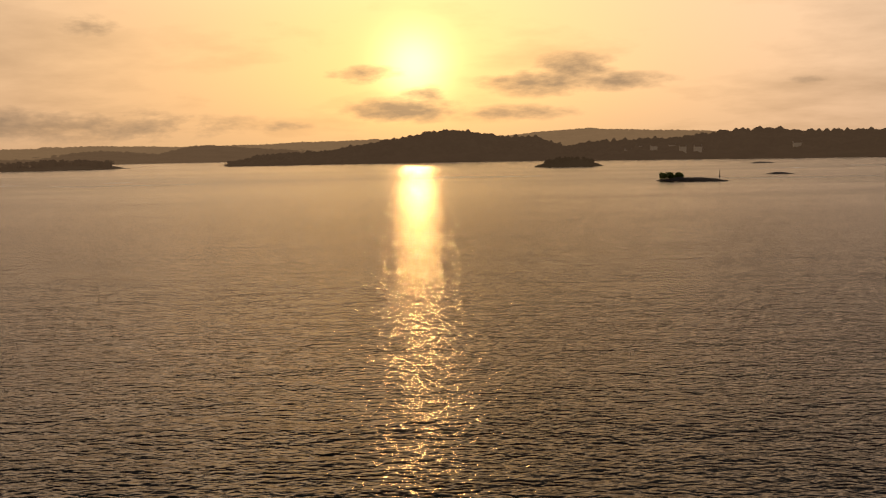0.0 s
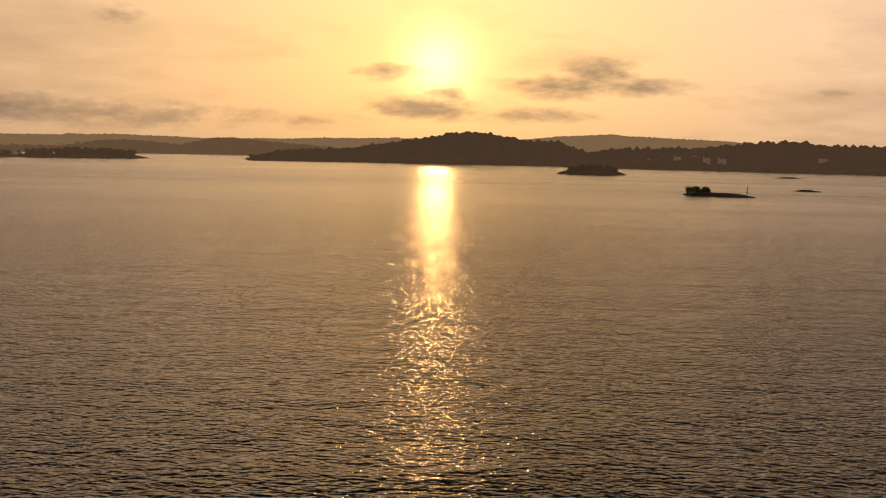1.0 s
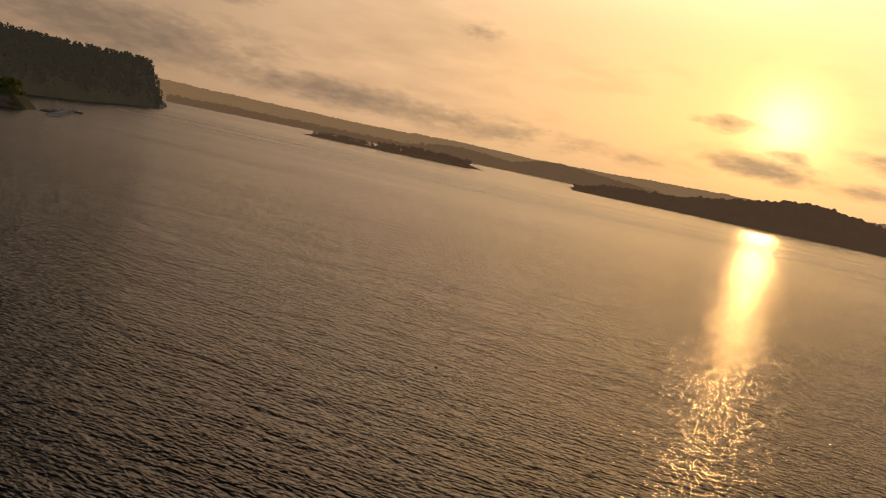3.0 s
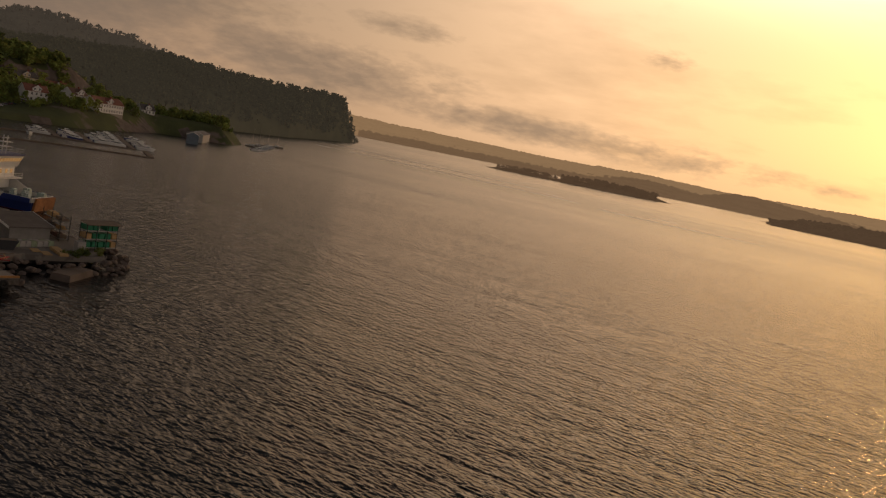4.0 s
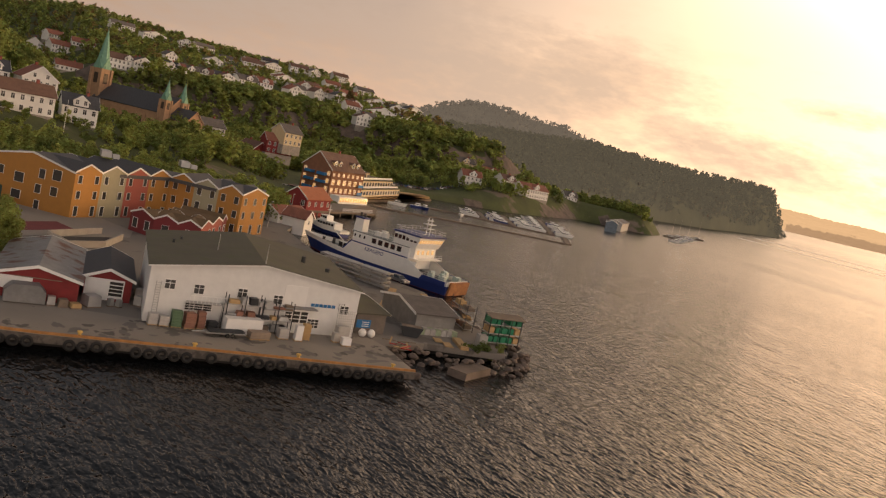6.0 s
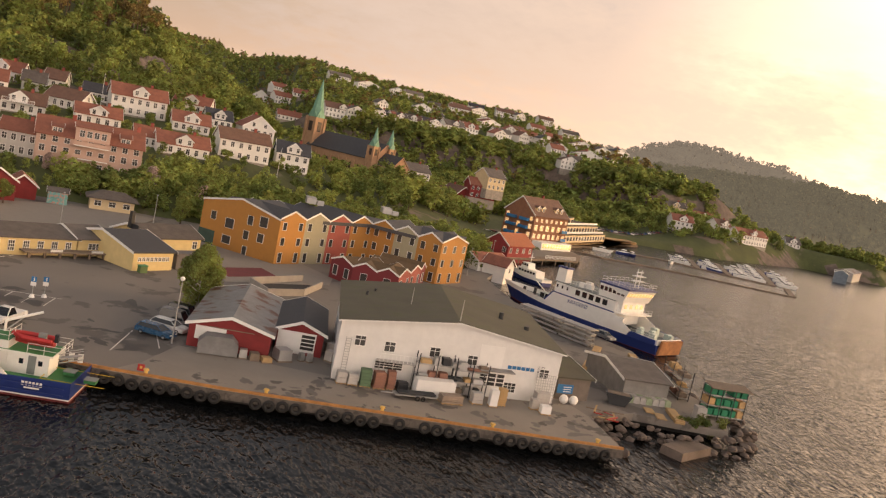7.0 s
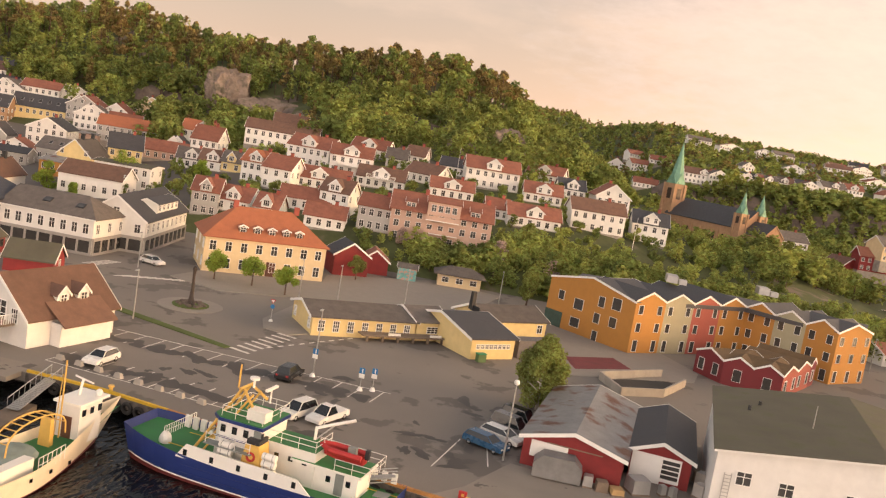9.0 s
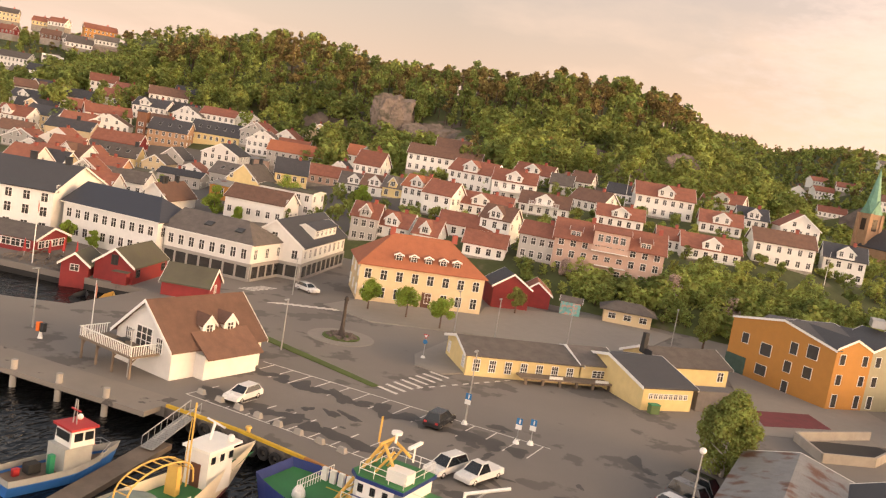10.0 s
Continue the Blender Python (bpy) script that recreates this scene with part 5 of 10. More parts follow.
kiosk()
at, W = facing((-236.6, 5.6), (-237.2, 9.4))
h = thing("transformer_hut", at, "small hut with a turquoise painted wall", "hut")
s = Shape()
s.box((W / 2, 1.4, 1.25), (W, 2.8, 2.9), mat("turquoise_mural", (0.16, 0.38, 0.36), 0.7, var=0.3, scale=1.2, stain=(1.5, 0.5, 0.6, (0.45, 0.25, 0.22))))
part("wall", s, h)
roofed(h, "roof", W, 2.8, 2.7, 0.7, ROOF_GREY, "x", 0.25, 0.12)


# the large pale block of flats on the bank
def pink_flats():
    at, W = facing((-256.5, -1.8), (-260.5, 20.9), 6.9)
    h = thing("apartment_house", at, "large pale pink apartment house with red roofs and balconies", "apartment house")
    D, H = 11, 7.6
    part("wall", walls_gable(W, D, H, 3.6, PALE_PINK, "x", 4), h)
    roofed(h, "roof", W, D, H, 3.6, ROOF_RED, "x", 0.5, 0.22)
    windows(h, [(9, 0.9, 1.1, 1.4), (9, 3.6, 1.1, 1.4), (9, 6.0, 1.1, 1.2)], W, 0, (0, 0))
    windows(h, [(3, 0.9, 1.1, 1.4), (3, 3.6, 1.1, 1.4), (1, 7.6, 1.1, 1.3)], D, 90, (W, 0))
    d = part("bay", walls_gable(7.5, 6, 3.0, 0.8, PALE_PINK, "x", 0), h, at=pose(8.0, -0.6, H - 0.3))
    roofed(d, "bay_roof", 7.5, 6, 3.0, 0.8, ROOF_RED, "x", 0.3, 0.15)
    windows(d, [(4, 0.9, 1.0, 1.4)], 7.5, 0, (0, 0))
    for x in (4.2, 19.0):
        d = part("dormer", walls_gable(2.4, 3.5, 1.5, 0.7, PALE_PINK, "x", 0), h, at=pose(x - 1.2, 0.8, H + 0.3))
        roofed(d, "dormer_roof", 2.4, 3.5, 1.5, 0.7, ROOF_RED, "x", 0.2, 0.12)
        windows(d, [(2, 0.35, 0.8, 0.9)], 2.4, 0, (0, 0), margin=0.3)
    for z in (3.2, 6.2):
        s = Shape()
        s.box((11.7, -1.1, z), (7.6, 1.6, 0.18), TRIM)
        s.box((11.7, -1.85, z + 0.55), (7.6, 0.06, 0.9), PALE_PINK)
        part("balcony", s, h)
    for x in (7.5, W - 1.2):
        s = Shape()
        s.box((x, D / 2, H + 3.9), (0.9, 0.8, 1.8), ROSE)
        part("chimney", s, h)


pink_flats()


# the brick church
def church():
    z = 10.6
    a = math.degrees(math.atan2(29, 37.5))
    h = thing("church", pose(-401, 72.5, z, 0, 0, a), "yellow-brown brick church with green copper spires", "church")
    N, D, H, rise = 36.0, 14.0, 8.0, 6.2
    part("nave_wall", walls_gable(N, D, H, rise, CHURCH_BRICK, "x", 4), h, at=pose(0, 0, 0))
    roofed(h, "nave_roof", N, D, H, rise, ROOF_DARK, "x", 0.4, 0.25, CHURCH_BRICK)
    pane = mat("tall_church_glass", (0.05, 0.035, 0.03), 0.3, bump=0.0)
    for i in range(7):
        s = Shape()
        s.box((0, -0.02, 0), (1.1, 0.1, 2.6), pane)
        s.tube((0, 0.03, 1.3), (0, -0.07, 1.3), 0.55, pane, n=12)
        part("window", s, h, at=pose(3.5 + i * 4.3, 0, 3.0))
        s = Shape()
        s.box((0, -0.35, 2.4), (0.7, 0.7, 7.5), CHURCH_BRICK, taper=0.7)
        part("buttress", s, h, at=pose(1.4 + i * 4.3, 0, 0))
    # choir
    part("choir_wall", walls_gable(9, 9.6, 6.6, 4.2, CHURCH_BRICK, "x", 4), h, at=pose(N, 2.2, 0))
    roofed(h, "choir_roof", 9, 9.6, 6.6, 4.2, ROOF_DARK, "x", 0.35, 0.22, CHURCH_BRICK, at=pose(N, 2.2, 0))
    part("sacristy", walls_gable(7, 4.5, 3.2, 1.6, CHURCH_BRICK, "x", 4), h, at=pose(N + 2, -2.4, 0))
    roofed(h, "sacristy_roof", 7, 4.5, 3.2, 1.6, ROOF_DARK, "x", 0.3, 0.2, CHURCH_BRICK, at=pose(N + 2, -2.4, 0))
    # the tall tower and two slender ones

    def tower(x, y, w, body, top, name):
        s = Shape()
        s.box((0, 0, body / 2 - 2), (w, w, body + 4), CHURCH_BRICK)
        for e in (-1, 1):
            for g in (-1, 1):
                s.box((e * w / 2, g * w / 2, body / 2 - 2), (w * 0.22, w * 0.22, body + 4), CHURCH_BRICK)
        t = part(name, s, h, at=pose(x, y, 0))
        for k in range(4):
            s = Shape()
            c, q = math.cos(k * math.pi / 2), math.sin(k * math.pi / 2)
            s.box((c * w * 0.5 + c * 0.03, q * w * 0.5 + q * 0.03, body - w * 0.75), (abs(q) * w * 0.4 + 0.08, abs(c) * w * 0.4 + 0.08, w * 0.8), pane)
            part("belfry_opening", s, t)
        s = Shape()
        n = 8
        vs = [(math.cos((i + 0.5) * math.tau / n) * w * 0.62, math.sin((i + 0.5) * math.tau / n) * w * 0.62, body) for i in range(n)] + [(0, 0, top)]
        s.faces(vs, [(i, (i + 1) % n, n) for i in range(n)], COPPER)
        for k in range(4):
            c, q = math.cos(k * math.pi / 2), math.sin(k * math.pi / 2)
            vs = [(c * w * 0.52 - q * w * 0.5, q * w * 0.52 + c * w * 0.5, body), (c * w * 0.52 + q * w * 0.5, q * w * 0.52 - c * w * 0.5, body), (c * w * 0.5, q * w * 0.5, body + w * 0.9), (0, 0, body + w * 0.9)]
            s.faces(vs, [(1, 0, 2), (0, 3, 2), (3, 1, 2)], COPPER)
        s.tube((0, 0, top - 0.3), (0, 0, top + 1.4), 0.07, DARK_STEEL)
        part("spire", s, t, "green copper spire")

    tower(-1.0, 3.0, 5.0, 19.0, 35.0, "bell_tower")
    tower(N - 0.5, 0.4, 3.0, 13.0, 20.6, "corner_tower")
    tower(N - 0.5, 9.5, 3.0, 13.0, 20.6, "corner_tower")


church()

# the brown inn, the red house on piles and the low white houses beside them


def inn():
    """Four floors of brick with a tiled roof, dormers and stacked balconies."""
    h = house((-322.0, 145.0), (-333.8, 162.4), 13, 11.2, 5.4, BRICK, ROOF_BROWN, "tall brown brick harbour inn with a red-brown tiled roof and dormers", name="inn", category="inn", chimney=0.55, pane=GLINT_GLASS,
              front=[(7, 3.2, 1.2, 1.5), (6, 6.0, 1.5, 1.7), (7, 9.0, 0.9, 1.0)], left=[(3, 3.4, 1.1, 1.5), (3, 6.2, 1.1, 1.5), (2, 9.0, 1.0, 1.3)])
    W = math.hypot(11.8, 17.4)
    for x in (3.2, 6.2, 14.6, 17.6):
        d = part("dormer", walls_gable(1.7, 4.0, 1.5, 0.6, YELLOW, "y", deep=0.0), h, at=pose(x - 0.85, 1.4, 12.2))
        roofed(d, "dormer_roof", 1.7, 4.0, 1.5, 0.6, ROOF_BROWN, "y", 0.2, 0.12)
        windows(d, [(1, 0.3, 1.1, 1.0)], 1.7, 0, (0, 0), "cross", None)
    for z in (3.0, 5.9, 8.6):
        for y0 in (2.2, 7.6):
            s = Shape()
            s.box((-0.8, y0 + 1.6, z), (1.6, 3.4, 0.16), DARK_STEEL)
            for e in (-1, 1):
                s.box((-0.8, y0 + 1.6 + e * 1.68, z + 0.55), (1.6, 0.06, 1.0), BLUE)
            s.box((-1.57, y0 + 1.6, z + 0.55), (0.06, 3.4, 1.0), BLUE)
            part("balcony", s, h, "blue panelled balcony")
    for z in (3.0, 5.9):
        s = Shape()
        s.box((W - 3.0, -0.7, z), (3.4, 1.4, 0.16), DARK_STEEL)
        s.box((W - 3.0, -1.37, z + 0.55), (3.4, 0.06, 1.0), BLUE)
        part("balcony", s, h, "blue panelled balcony")
    s = Shape()
    s.box((W * 0.52, -2.0, 1.3), (W * 0.9, 4.0, 2.6), TRIM)
    s.box((W * 0.52, -4.02, 1.4), (W * 0.86, 0.06, 1.5), GLINT_GLASS)
    for k in range(12):
        s.box((W * 0.09 + k * W * 0.86 / 11, -4.06, 1.4), (0.12, 0.1, 1.6), TRIM)
    part("veranda", s, h, "white glazed ground floor veranda")


inn()
house((-284.0, 124.2), (-292.5, 135.0), 8, 3.6, 2.9, RED_WALL, ROOF_ORANGE, "red boathouse with an orange roof on piles over the water", front=[(4, 1.2, 1.0, 1.4)], left=[(2, 1.2, 1.1, 1.5)], name="boathouse", chimney=None)
s = Shape()
s.prism([(-283.0, 123.0), (-292.0, 137.0), (-296, 141), (-303, 152), (-306, 157), (-322, 165), (-336, 166), (-318, 140), (-298, 124)], 1.2, 1.75, OLD_TIMBER)
for x, y in ((-284, 124.5), (-287.5, 129.5), (-291, 134.5), (-294.5, 140), (-298.5, 146), (-302.5, 152), (-306, 156), (-313, 160), (-321, 164), (-289, 124.5), (-293, 128.5), (-297, 134)):
    s.tube((x, y, -3), (x, y, 1.3), 0.2, OLD_TIMBER)
for k in range(24):
    a = k / 23
    s.box((-296 - 9.6 * a, 141.2 + 14.6 * a, 2.3), (0.09, 0.09, 1.1), TRIM)
s.tube((-296, 141.2, 2.85), (-305.6, 155.8, 2.85), 0.06, TRIM)
s.tube((-296, 141.2, 2.35), (-305.6, 155.8, 2.35), 0.05, TRIM)
setting("platform_timber", s, "timber platform on piles beside the inn with a white railing")


def hotel():
    at, W = facing((-351, 168), (-396, 208))
    h = thing("hotel", at, "low stepped cream hotel with roof terraces by the harbour", "hotel")
    for x0, x1, y0, y1, z0, z1 in ((0, W, 0, 16, -2, 3.4), (4, W - 3, 3.2, 17, 3.4, 6.4), (8, 30, 6, 17, 6.4, 9.2)):
        s = Shape()
        s.box(((x0 + x1) / 2, (y0 + y1) / 2, (z0 + z1) / 2), (x1 - x0, y1 - y0, z1 - z0), CREAM)
        b = part("wall", s, h)
        s = Shape()
        s.box(((x0 + x1) / 2, (y0 + y1) / 2, z1 + 0.17), (x1 - x0 + 0.7, y1 - y0 + 0.7, 0.32), FELT)
        part("roof", s, b)
        n = int((x1 - x0) / 3.6)
        for k in range(n):
            part("window", window_mesh(2.4, 1.5, "plain"), b, at=pose(x0 + (k + 0.5) * (x1 - x0) / n, y0, z1 - 1.5))
        part("window", window_mesh(2.4, 1.5, "plain"), b, at=pose(x1, (y0 + y1) / 2 - 3, z1 - 1.5, 0, 0, 90))
    for z, y in ((3.9, 0.1), (6.9, 3.4)):
        s = Shape()
        s.box((W / 2, y, z + 0.5), (W - 8, 0.08, 0.75), TRIM)
        part("parapet", s, h)


hotel()
s = Shape()
s.prism([(-364, 172), (-386, 192), (-409, 210), (-426, 240), (-432, 238), (-418, 210), (-396, 208), (-351, 168)], 1.1, 2.15, TIMBER)
s.prism([(-365, 173), (-386, 193), (-409, 211), (-426, 241), (-432, 240), (-420, 210), (-396, 208), (-352, 169)], -3, 1.1, OLD_TIMBER)
setting("platform_pier", s, "pale timber promenade pier in front of the hotel")
# the road on its wall under the bluff
s = Shape()
edge = [(-470, 196), (-500, 222), (-512, 245), (-506, 272), (-498, 296)]
for (ax, ay), (bx, by) in zip(edge, edge[1:]):
    s.prism([(ax, ay), (ax - 2, ay - 0.3), (bx - 2, by - 0.3), (bx, by)][::-1], 0, 7.6, ROCK)
    s.prism([(ax + 0.25, ay), (ax - 0.15, ay), (bx - 0.15, by), (bx + 0.25, by)][::-1], 7.6, 8.4, CONCRETE)
setting("wall_road", s, "rough stone retaining wall of the road under the bluff")
house((-246, 103.5), (-252.5, 113.5), 6, 2.6, 1.6, WHITE, ROOF_RED, "low white boat shed with a red roof", front=[(2, 0.9, 0.9, 1.0)], name="boat_shed", category="shed", chimney=None)
house((-242.5, 109.5), (-247.5, 113.5), 6, 2.6, 1.8, WHITE, ROOF_RED, "low white boat shed with a red roof", ridge="y", front=[(1, 0.9, 0.9, 1.0)], name="boat_shed", category="shed", chimney=None)
house((-462, 398), (-486, 424), 10, 3.4, 1.4, GREY_WALL, METAL_ROOF, "long grey boat store by the shore", name="boat_store", category="shed", chimney=None)
house((-440, 376), (-452, 386), 7, 4.0, 1.6, mat("bluish_boards", (0.16, 0.2, 0.24), 0.7, lines=("Z", 0.16, 0.012)), ROOF_GREY, "blue-grey harbour shed by the shore", name="boat_store", category="shed", chimney=None)


# stepped white flats on the far slope
def terrace_flats(x, y, z, turn, n, label):
    h = thing("apartment_block", pose(x, y, z, 0, 0, turn), label, "apartment block")
    for i in range(n):
        s = Shape()
        s.box((i * 9.0, i * 1.5, 5.5 - i * 0.8), (9.0, 12, 15), PLASTER)
        b = part("wall", s, h)
        for k in range(4):
            s = Shape()
            s.box((i * 9.0, i * 1.5 - 6.4, 1.2 + k * 2.9 - i * 0.8), (8.4, 1.0, 0.9), TRIM)
            part("balcony", s, b)
            s = Shape()
            s.box((i * 9.0, i * 1.5 - 6.02, 2.6 + k * 2.9 - i * 0.8), (7.6, 0.08, 1.5), GLASS)
            part("window", s, b)


terrace_flats(-478, -356, 27, 130, 4, "white stepped apartment block with balconies")

# the small grey sheds on the timber yard
house((-145.2, 84.4), (-145.9, 89.4), 14, 3.0, 0.9, mat("brown_grey_boards", (0.16, 0.135, 0.115), 0.8, lines=("X", 0.16, 0.012)), FELT, "low brown-grey lean-to shed with a felt roof", name="lean_to_shed", category="shed", group="yard sheds", chimney=None)
yard = house((-149.6, 96.4), (-149.6, 103.4), 13, 2.9, 1.2, mat("concrete_grey_boards", (0.24, 0.23, 0.215), 0.85, lines=("X", 0.3, 0.01)), ROOF_GREY, "open grey timber shed in the yard", ridge="x", name="yard_shed", category="shed", group="yard sheds", chimney=None)
# ---- houses on the slopes ----
WALL_WORD = {WHITE: "white", CREAM: "cream", GREY_WALL: "pale grey", YELLOW: "pale yellow", PALE_PINK: "pale pink", RED_WALL: "red", ROSE: "brick red", OCHRE: "ochre", BROWN_WALL: "brown"}
ROOF_WORD = {ROOF_RED: "red tiled", ROOF_BROWN: "brown tiled", ROOF_DARK: "dark slate", ROOF_GREY: "grey slate", ROOF_ORANGE: "orange tiled"}
STONE_BASE = mat("rough_stone_base", (0.30, 0.27, 0.235), 0.9, var=0.25, fine=3.0, bump=1.0)


def slope_house(p, q, D, floors, rise, wall, roof, z, twist=0, ridge="x", bay=None, balcony=None):
    """A timber house on the slope: its front runs from p to q and is then turned about the middle."""
    p, q = Vector(p), Vector(q)
    W = (q - p).length
    mid, turn = (p + q) / 2, math.atan2(q.y - p.y, q.x - p.x)
    back = Vector((-math.sin(turn), math.cos(turn))) * D / 2
    a = turn + radians(twist)
    c = mid + back - Vector((math.cos(a), math.sin(a))) * W / 2 - Vector((-math.sin(a), math.cos(a))) * D / 2
    H = 0.3 + 2.8 * floors
    label = f"{WALL_WORD[wall]} {'gable-fronted' if ridge == 'y' else 'boarded'} hillside house with {ROOF_WORD[roof]} roof" + (" and gabled bay" if bay else "")
    h = thing("house", pose(c.x, c.y, z, 0, 0, math.degrees(a)), label, "house", "houses of the town")
    part("wall", walls_gable(W, D, H, rise, wall, ridge, 3.5), h)
    roofed(h, "roof", W, D, H, rise, roof, ridge, 0.4)
    s = Shape()
    s.box((W / 2, D / 2, -1.65), (W + 0.12, D + 0.12, 4.0), STONE_BASE)
    part("foundation", s, h)
    n, k = max(2, round(W / 2.3)), max(2, round(D / 3.2))
    rows = [0.95 + 2.8 * i for i in range(floors)]
    windows(h, [(n, r, 0.95, 1.4) for r in rows], W, 0, (0, 0), margin=0.7)
    windows(h, [(k, r, 0.95, 1.4) for r in rows] + ([(1, H + 0.3, 0.9, 1.1)] if ridge == "x" else []), D, 90, (W, 0))
    if ridge == "y":
        windows(h, [(2, H + 0.3, 0.85, 1.2)], W * 0.5, 0, (W * 0.25, 0), margin=0.3)
    s = Shape()
    t = (W * 0.72, D / 2) if ridge == "x" else (W / 2, D * 0.7)
    s.box((t[0], t[1], H + rise + 0.3), (0.75, 0.65, 1.5), ROSE)
    s.box((t[0], t[1], H + rise + 1.08), (0.9, 0.8, 0.12), DARK_STEEL)
    part("chimney", s, h)
    if bay:  # a broad gable that breaks the eaves, nearly as high as the ridge
        w = min(4.4, W * 0.42)
        dh = rise * 0.5
        x = min(max(bay, w / 2 + 0.5), W - w / 2 - 0.5)
        d = part("bay", walls_gable(w, D / 2, dh + 0.3, rise * 0.5, wall, "y", 0.0), h, at=pose(x - w / 2, -0.25, H - 0.3))
        roofed(d, "bay_roof", w, D / 2, dh + 0.3, rise * 0.5, roof, "y", 0.3, 0.15)
        windows(d, [(2, max(0.25, dh - 0.75), 0.8, 1.2)], w, 0, (0, 0), margin=0.55)
    if balcony:
        x, w, bz = balcony
        s = Shape()
        s.box((x, -0.9, bz), (w, 1.8, 0.15), TRIM)
        for i in range(int(w / 0.25) + 1):
            s.box((x - w / 2 + 0.02 + i * (w - 0.04) / int(w / 0.25), -1.77, bz + 0.5), (0.05, 0.05, 0.9), TRIM)
        for e in (-1, 1):
            s.box((x + e * w / 2, -0.9, bz + 0.5), (0.05, 1.8, 0.9), TRIM)
            s.box((x + e * (w / 2 - 0.1), -1.7, bz / 2 - 0.5), (0.14, 0.14, bz + 0.9), TRIM)
        s.box((x, -1.77, bz + 0.97), (w, 0.09, 0.07), TRIM)
        part("balcony", s, h)
    return h


slope_house((-317.3, 6.4), (-322.8, 21.4), 9.0, 2, 3.2, WHITE, ROOF_RED, 19.0, -6, bay=8.0)
slope_house((-327.4, -2.6), (-330.2, 5.2), 7.0, 1, 2.5, WHITE, ROOF_DARK, 20.6, -20)
slope_house((-311.3, -9.3), (-314.2, 1.4), 8.0, 1, 2.9, WHITE, ROOF_BROWN, 17.5, -38)
slope_house((-297.3, -20.4), (-301.8, -8.0), 8.0, 1, 2.9, WHITE, ROOF_BROWN, 14.7, -12, bay=6.6, balcony=(6.6, 7.9, 3.0))
slope_house((-305.3, -31.1), (-309.4, -19.9), 8.0, 2, 2.9, WHITE, ROOF_RED, 16.3, -10, bay=5.9, balcony=(5.9, 7.1, 3.0))
slope_house((-332.1, -31.9), (-336.2, -20.8), 8.0, 1, 2.9, WHITE, ROOF_RED, 21.5, -26, bay=5.9)
slope_house((-308.0, -44.1), (-312.7, -31.4), 9.0, 2, 3.2, WHITE, ROOF_RED, 16.7, -30, bay=6.8)
slope_house((-281.5, -40.7), (-284.3, -33.2), 9.0, 2, 3.2, WHITE, ROOF_RED, 10.8, -26)
slope_house((-286.9, -36.5), (-292.4, -21.1), 8.0, 1, 2.9, WHITE, ROOF_RED, 12.3, -10, bay=8.2)
slope_house((-266.3, -20.3), (-268.8, -13.3), 8.0, 2, 2.9, WHITE, ROOF_BROWN, 8.7, -24, bay=3.7)
slope_house((-264.4, -30.4), (-268.6, -18.9), 7.0, 1, 2.5, WHITE, ROOF_RED, 8.6, -8)
slope_house((-252.5, -19.9), (-255.7, -11.3), 7.0, 1, 2.5, WHITE, ROOF_RED, 6.6, -10)
slope_house((-289.7, 1.3), (-293.7, 12.1), 7.0, 2, 2.5, WHITE, ROOF_RED, 12.9, -8, bay=5.7)
slope_house((-256.5, -8.3), (-259.3, -0.6), 7.0, 2, 2.5, GREY_WALL, ROOF_RED, 7.8, -19)
slope_house((-290.9, 16.5), (-293.0, 22.4), 7.0, 1, 2.5, WHITE, ROOF_RED, 12.8, -8)
slope_house((-287.1, 22.8), (-291.8, 35.9), 8.0, 1, 2.9, WHITE, ROOF_RED, 12.3, -6, bay=6.9)
slope_house((-351.0, 23.4), (-355.2, 34.8), 8.0, 1, 2.9, WHITE, ROOF_RED, 22.5, -32, bay=6.1)
slope_house((-312.0, 24.9), (-315.8, 35.1), 8.0, 1, 2.9, WHITE, ROOF_RED, 17.7, -12, bay=5.5)
slope_house((-330.7, 33.6), (-333.5, 41.3), 8.0, 1, 2.9, WHITE, ROOF_DARK, 19.9, -8, bay=4.1)
slope_house((-299.0, 38.6), (-304.1, 52.6), 8.0, 2, 2.9, WHITE, ROOF_BROWN, 13.3, -6)
slope_house((-327.5, 45.7), (-331.9, 55.1), 10.0, 2, 3.7, WHITE, ROOF_RED, 16.9, -13, ridge="y")
slope_house((-308.9, 56.5), (-312.3, 65.8), 9.0, 2, 3.2, WHITE, ROOF_DARK, 12.0, -17, bay=4.9)
slope_house((-352.6, -66.8), (-356.6, -56.0), 8.0, 2, 2.9, WHITE, ROOF_BROWN, 21.8, -3)
slope_house((-324.9, -19.3), (-327.0, -13.3), 8.0, 1, 2.9, WHITE, ROOF_GREY, 20.0, -11)
slope_house((-334.9, -14.7), (-337.0, -8.9), 8.0, 1, 2.9, WHITE, ROOF_BROWN, 21.7, -23)
slope_house((-697.3, 57.9), (-702.3, 71.6), 9.0, 2, 5.3, WHITE, ROOF_RED, 27.5, -25, ridge="y")
slope_house((-672.3, 71.0), (-677.8, 86.1), 8.0, 2, 2.9, WHITE, ROOF_RED, 31.3, 6)
slope_house((-573.3, 70.7), (-578.2, 84.2), 8.0, 1, 2.9, WHITE, ROOF_RED, 22.8, -15)
slope_house((-675.5, 85.4), (-680.4, 99.0), 8.0, 1, 2.9, WHITE, ROOF_RED, 38.8, -16)
slope_house((-760.7, 72.5), (-765.6, 85.8), 8.0, 2, 2.9, WHITE, ROOF_RED, 39.0, 12)
slope_house((-412.0, 98.7), (-416.9, 109.2), 9.0, 3, 3.2, WHITE, ROOF_BROWN, 8.5, -8)
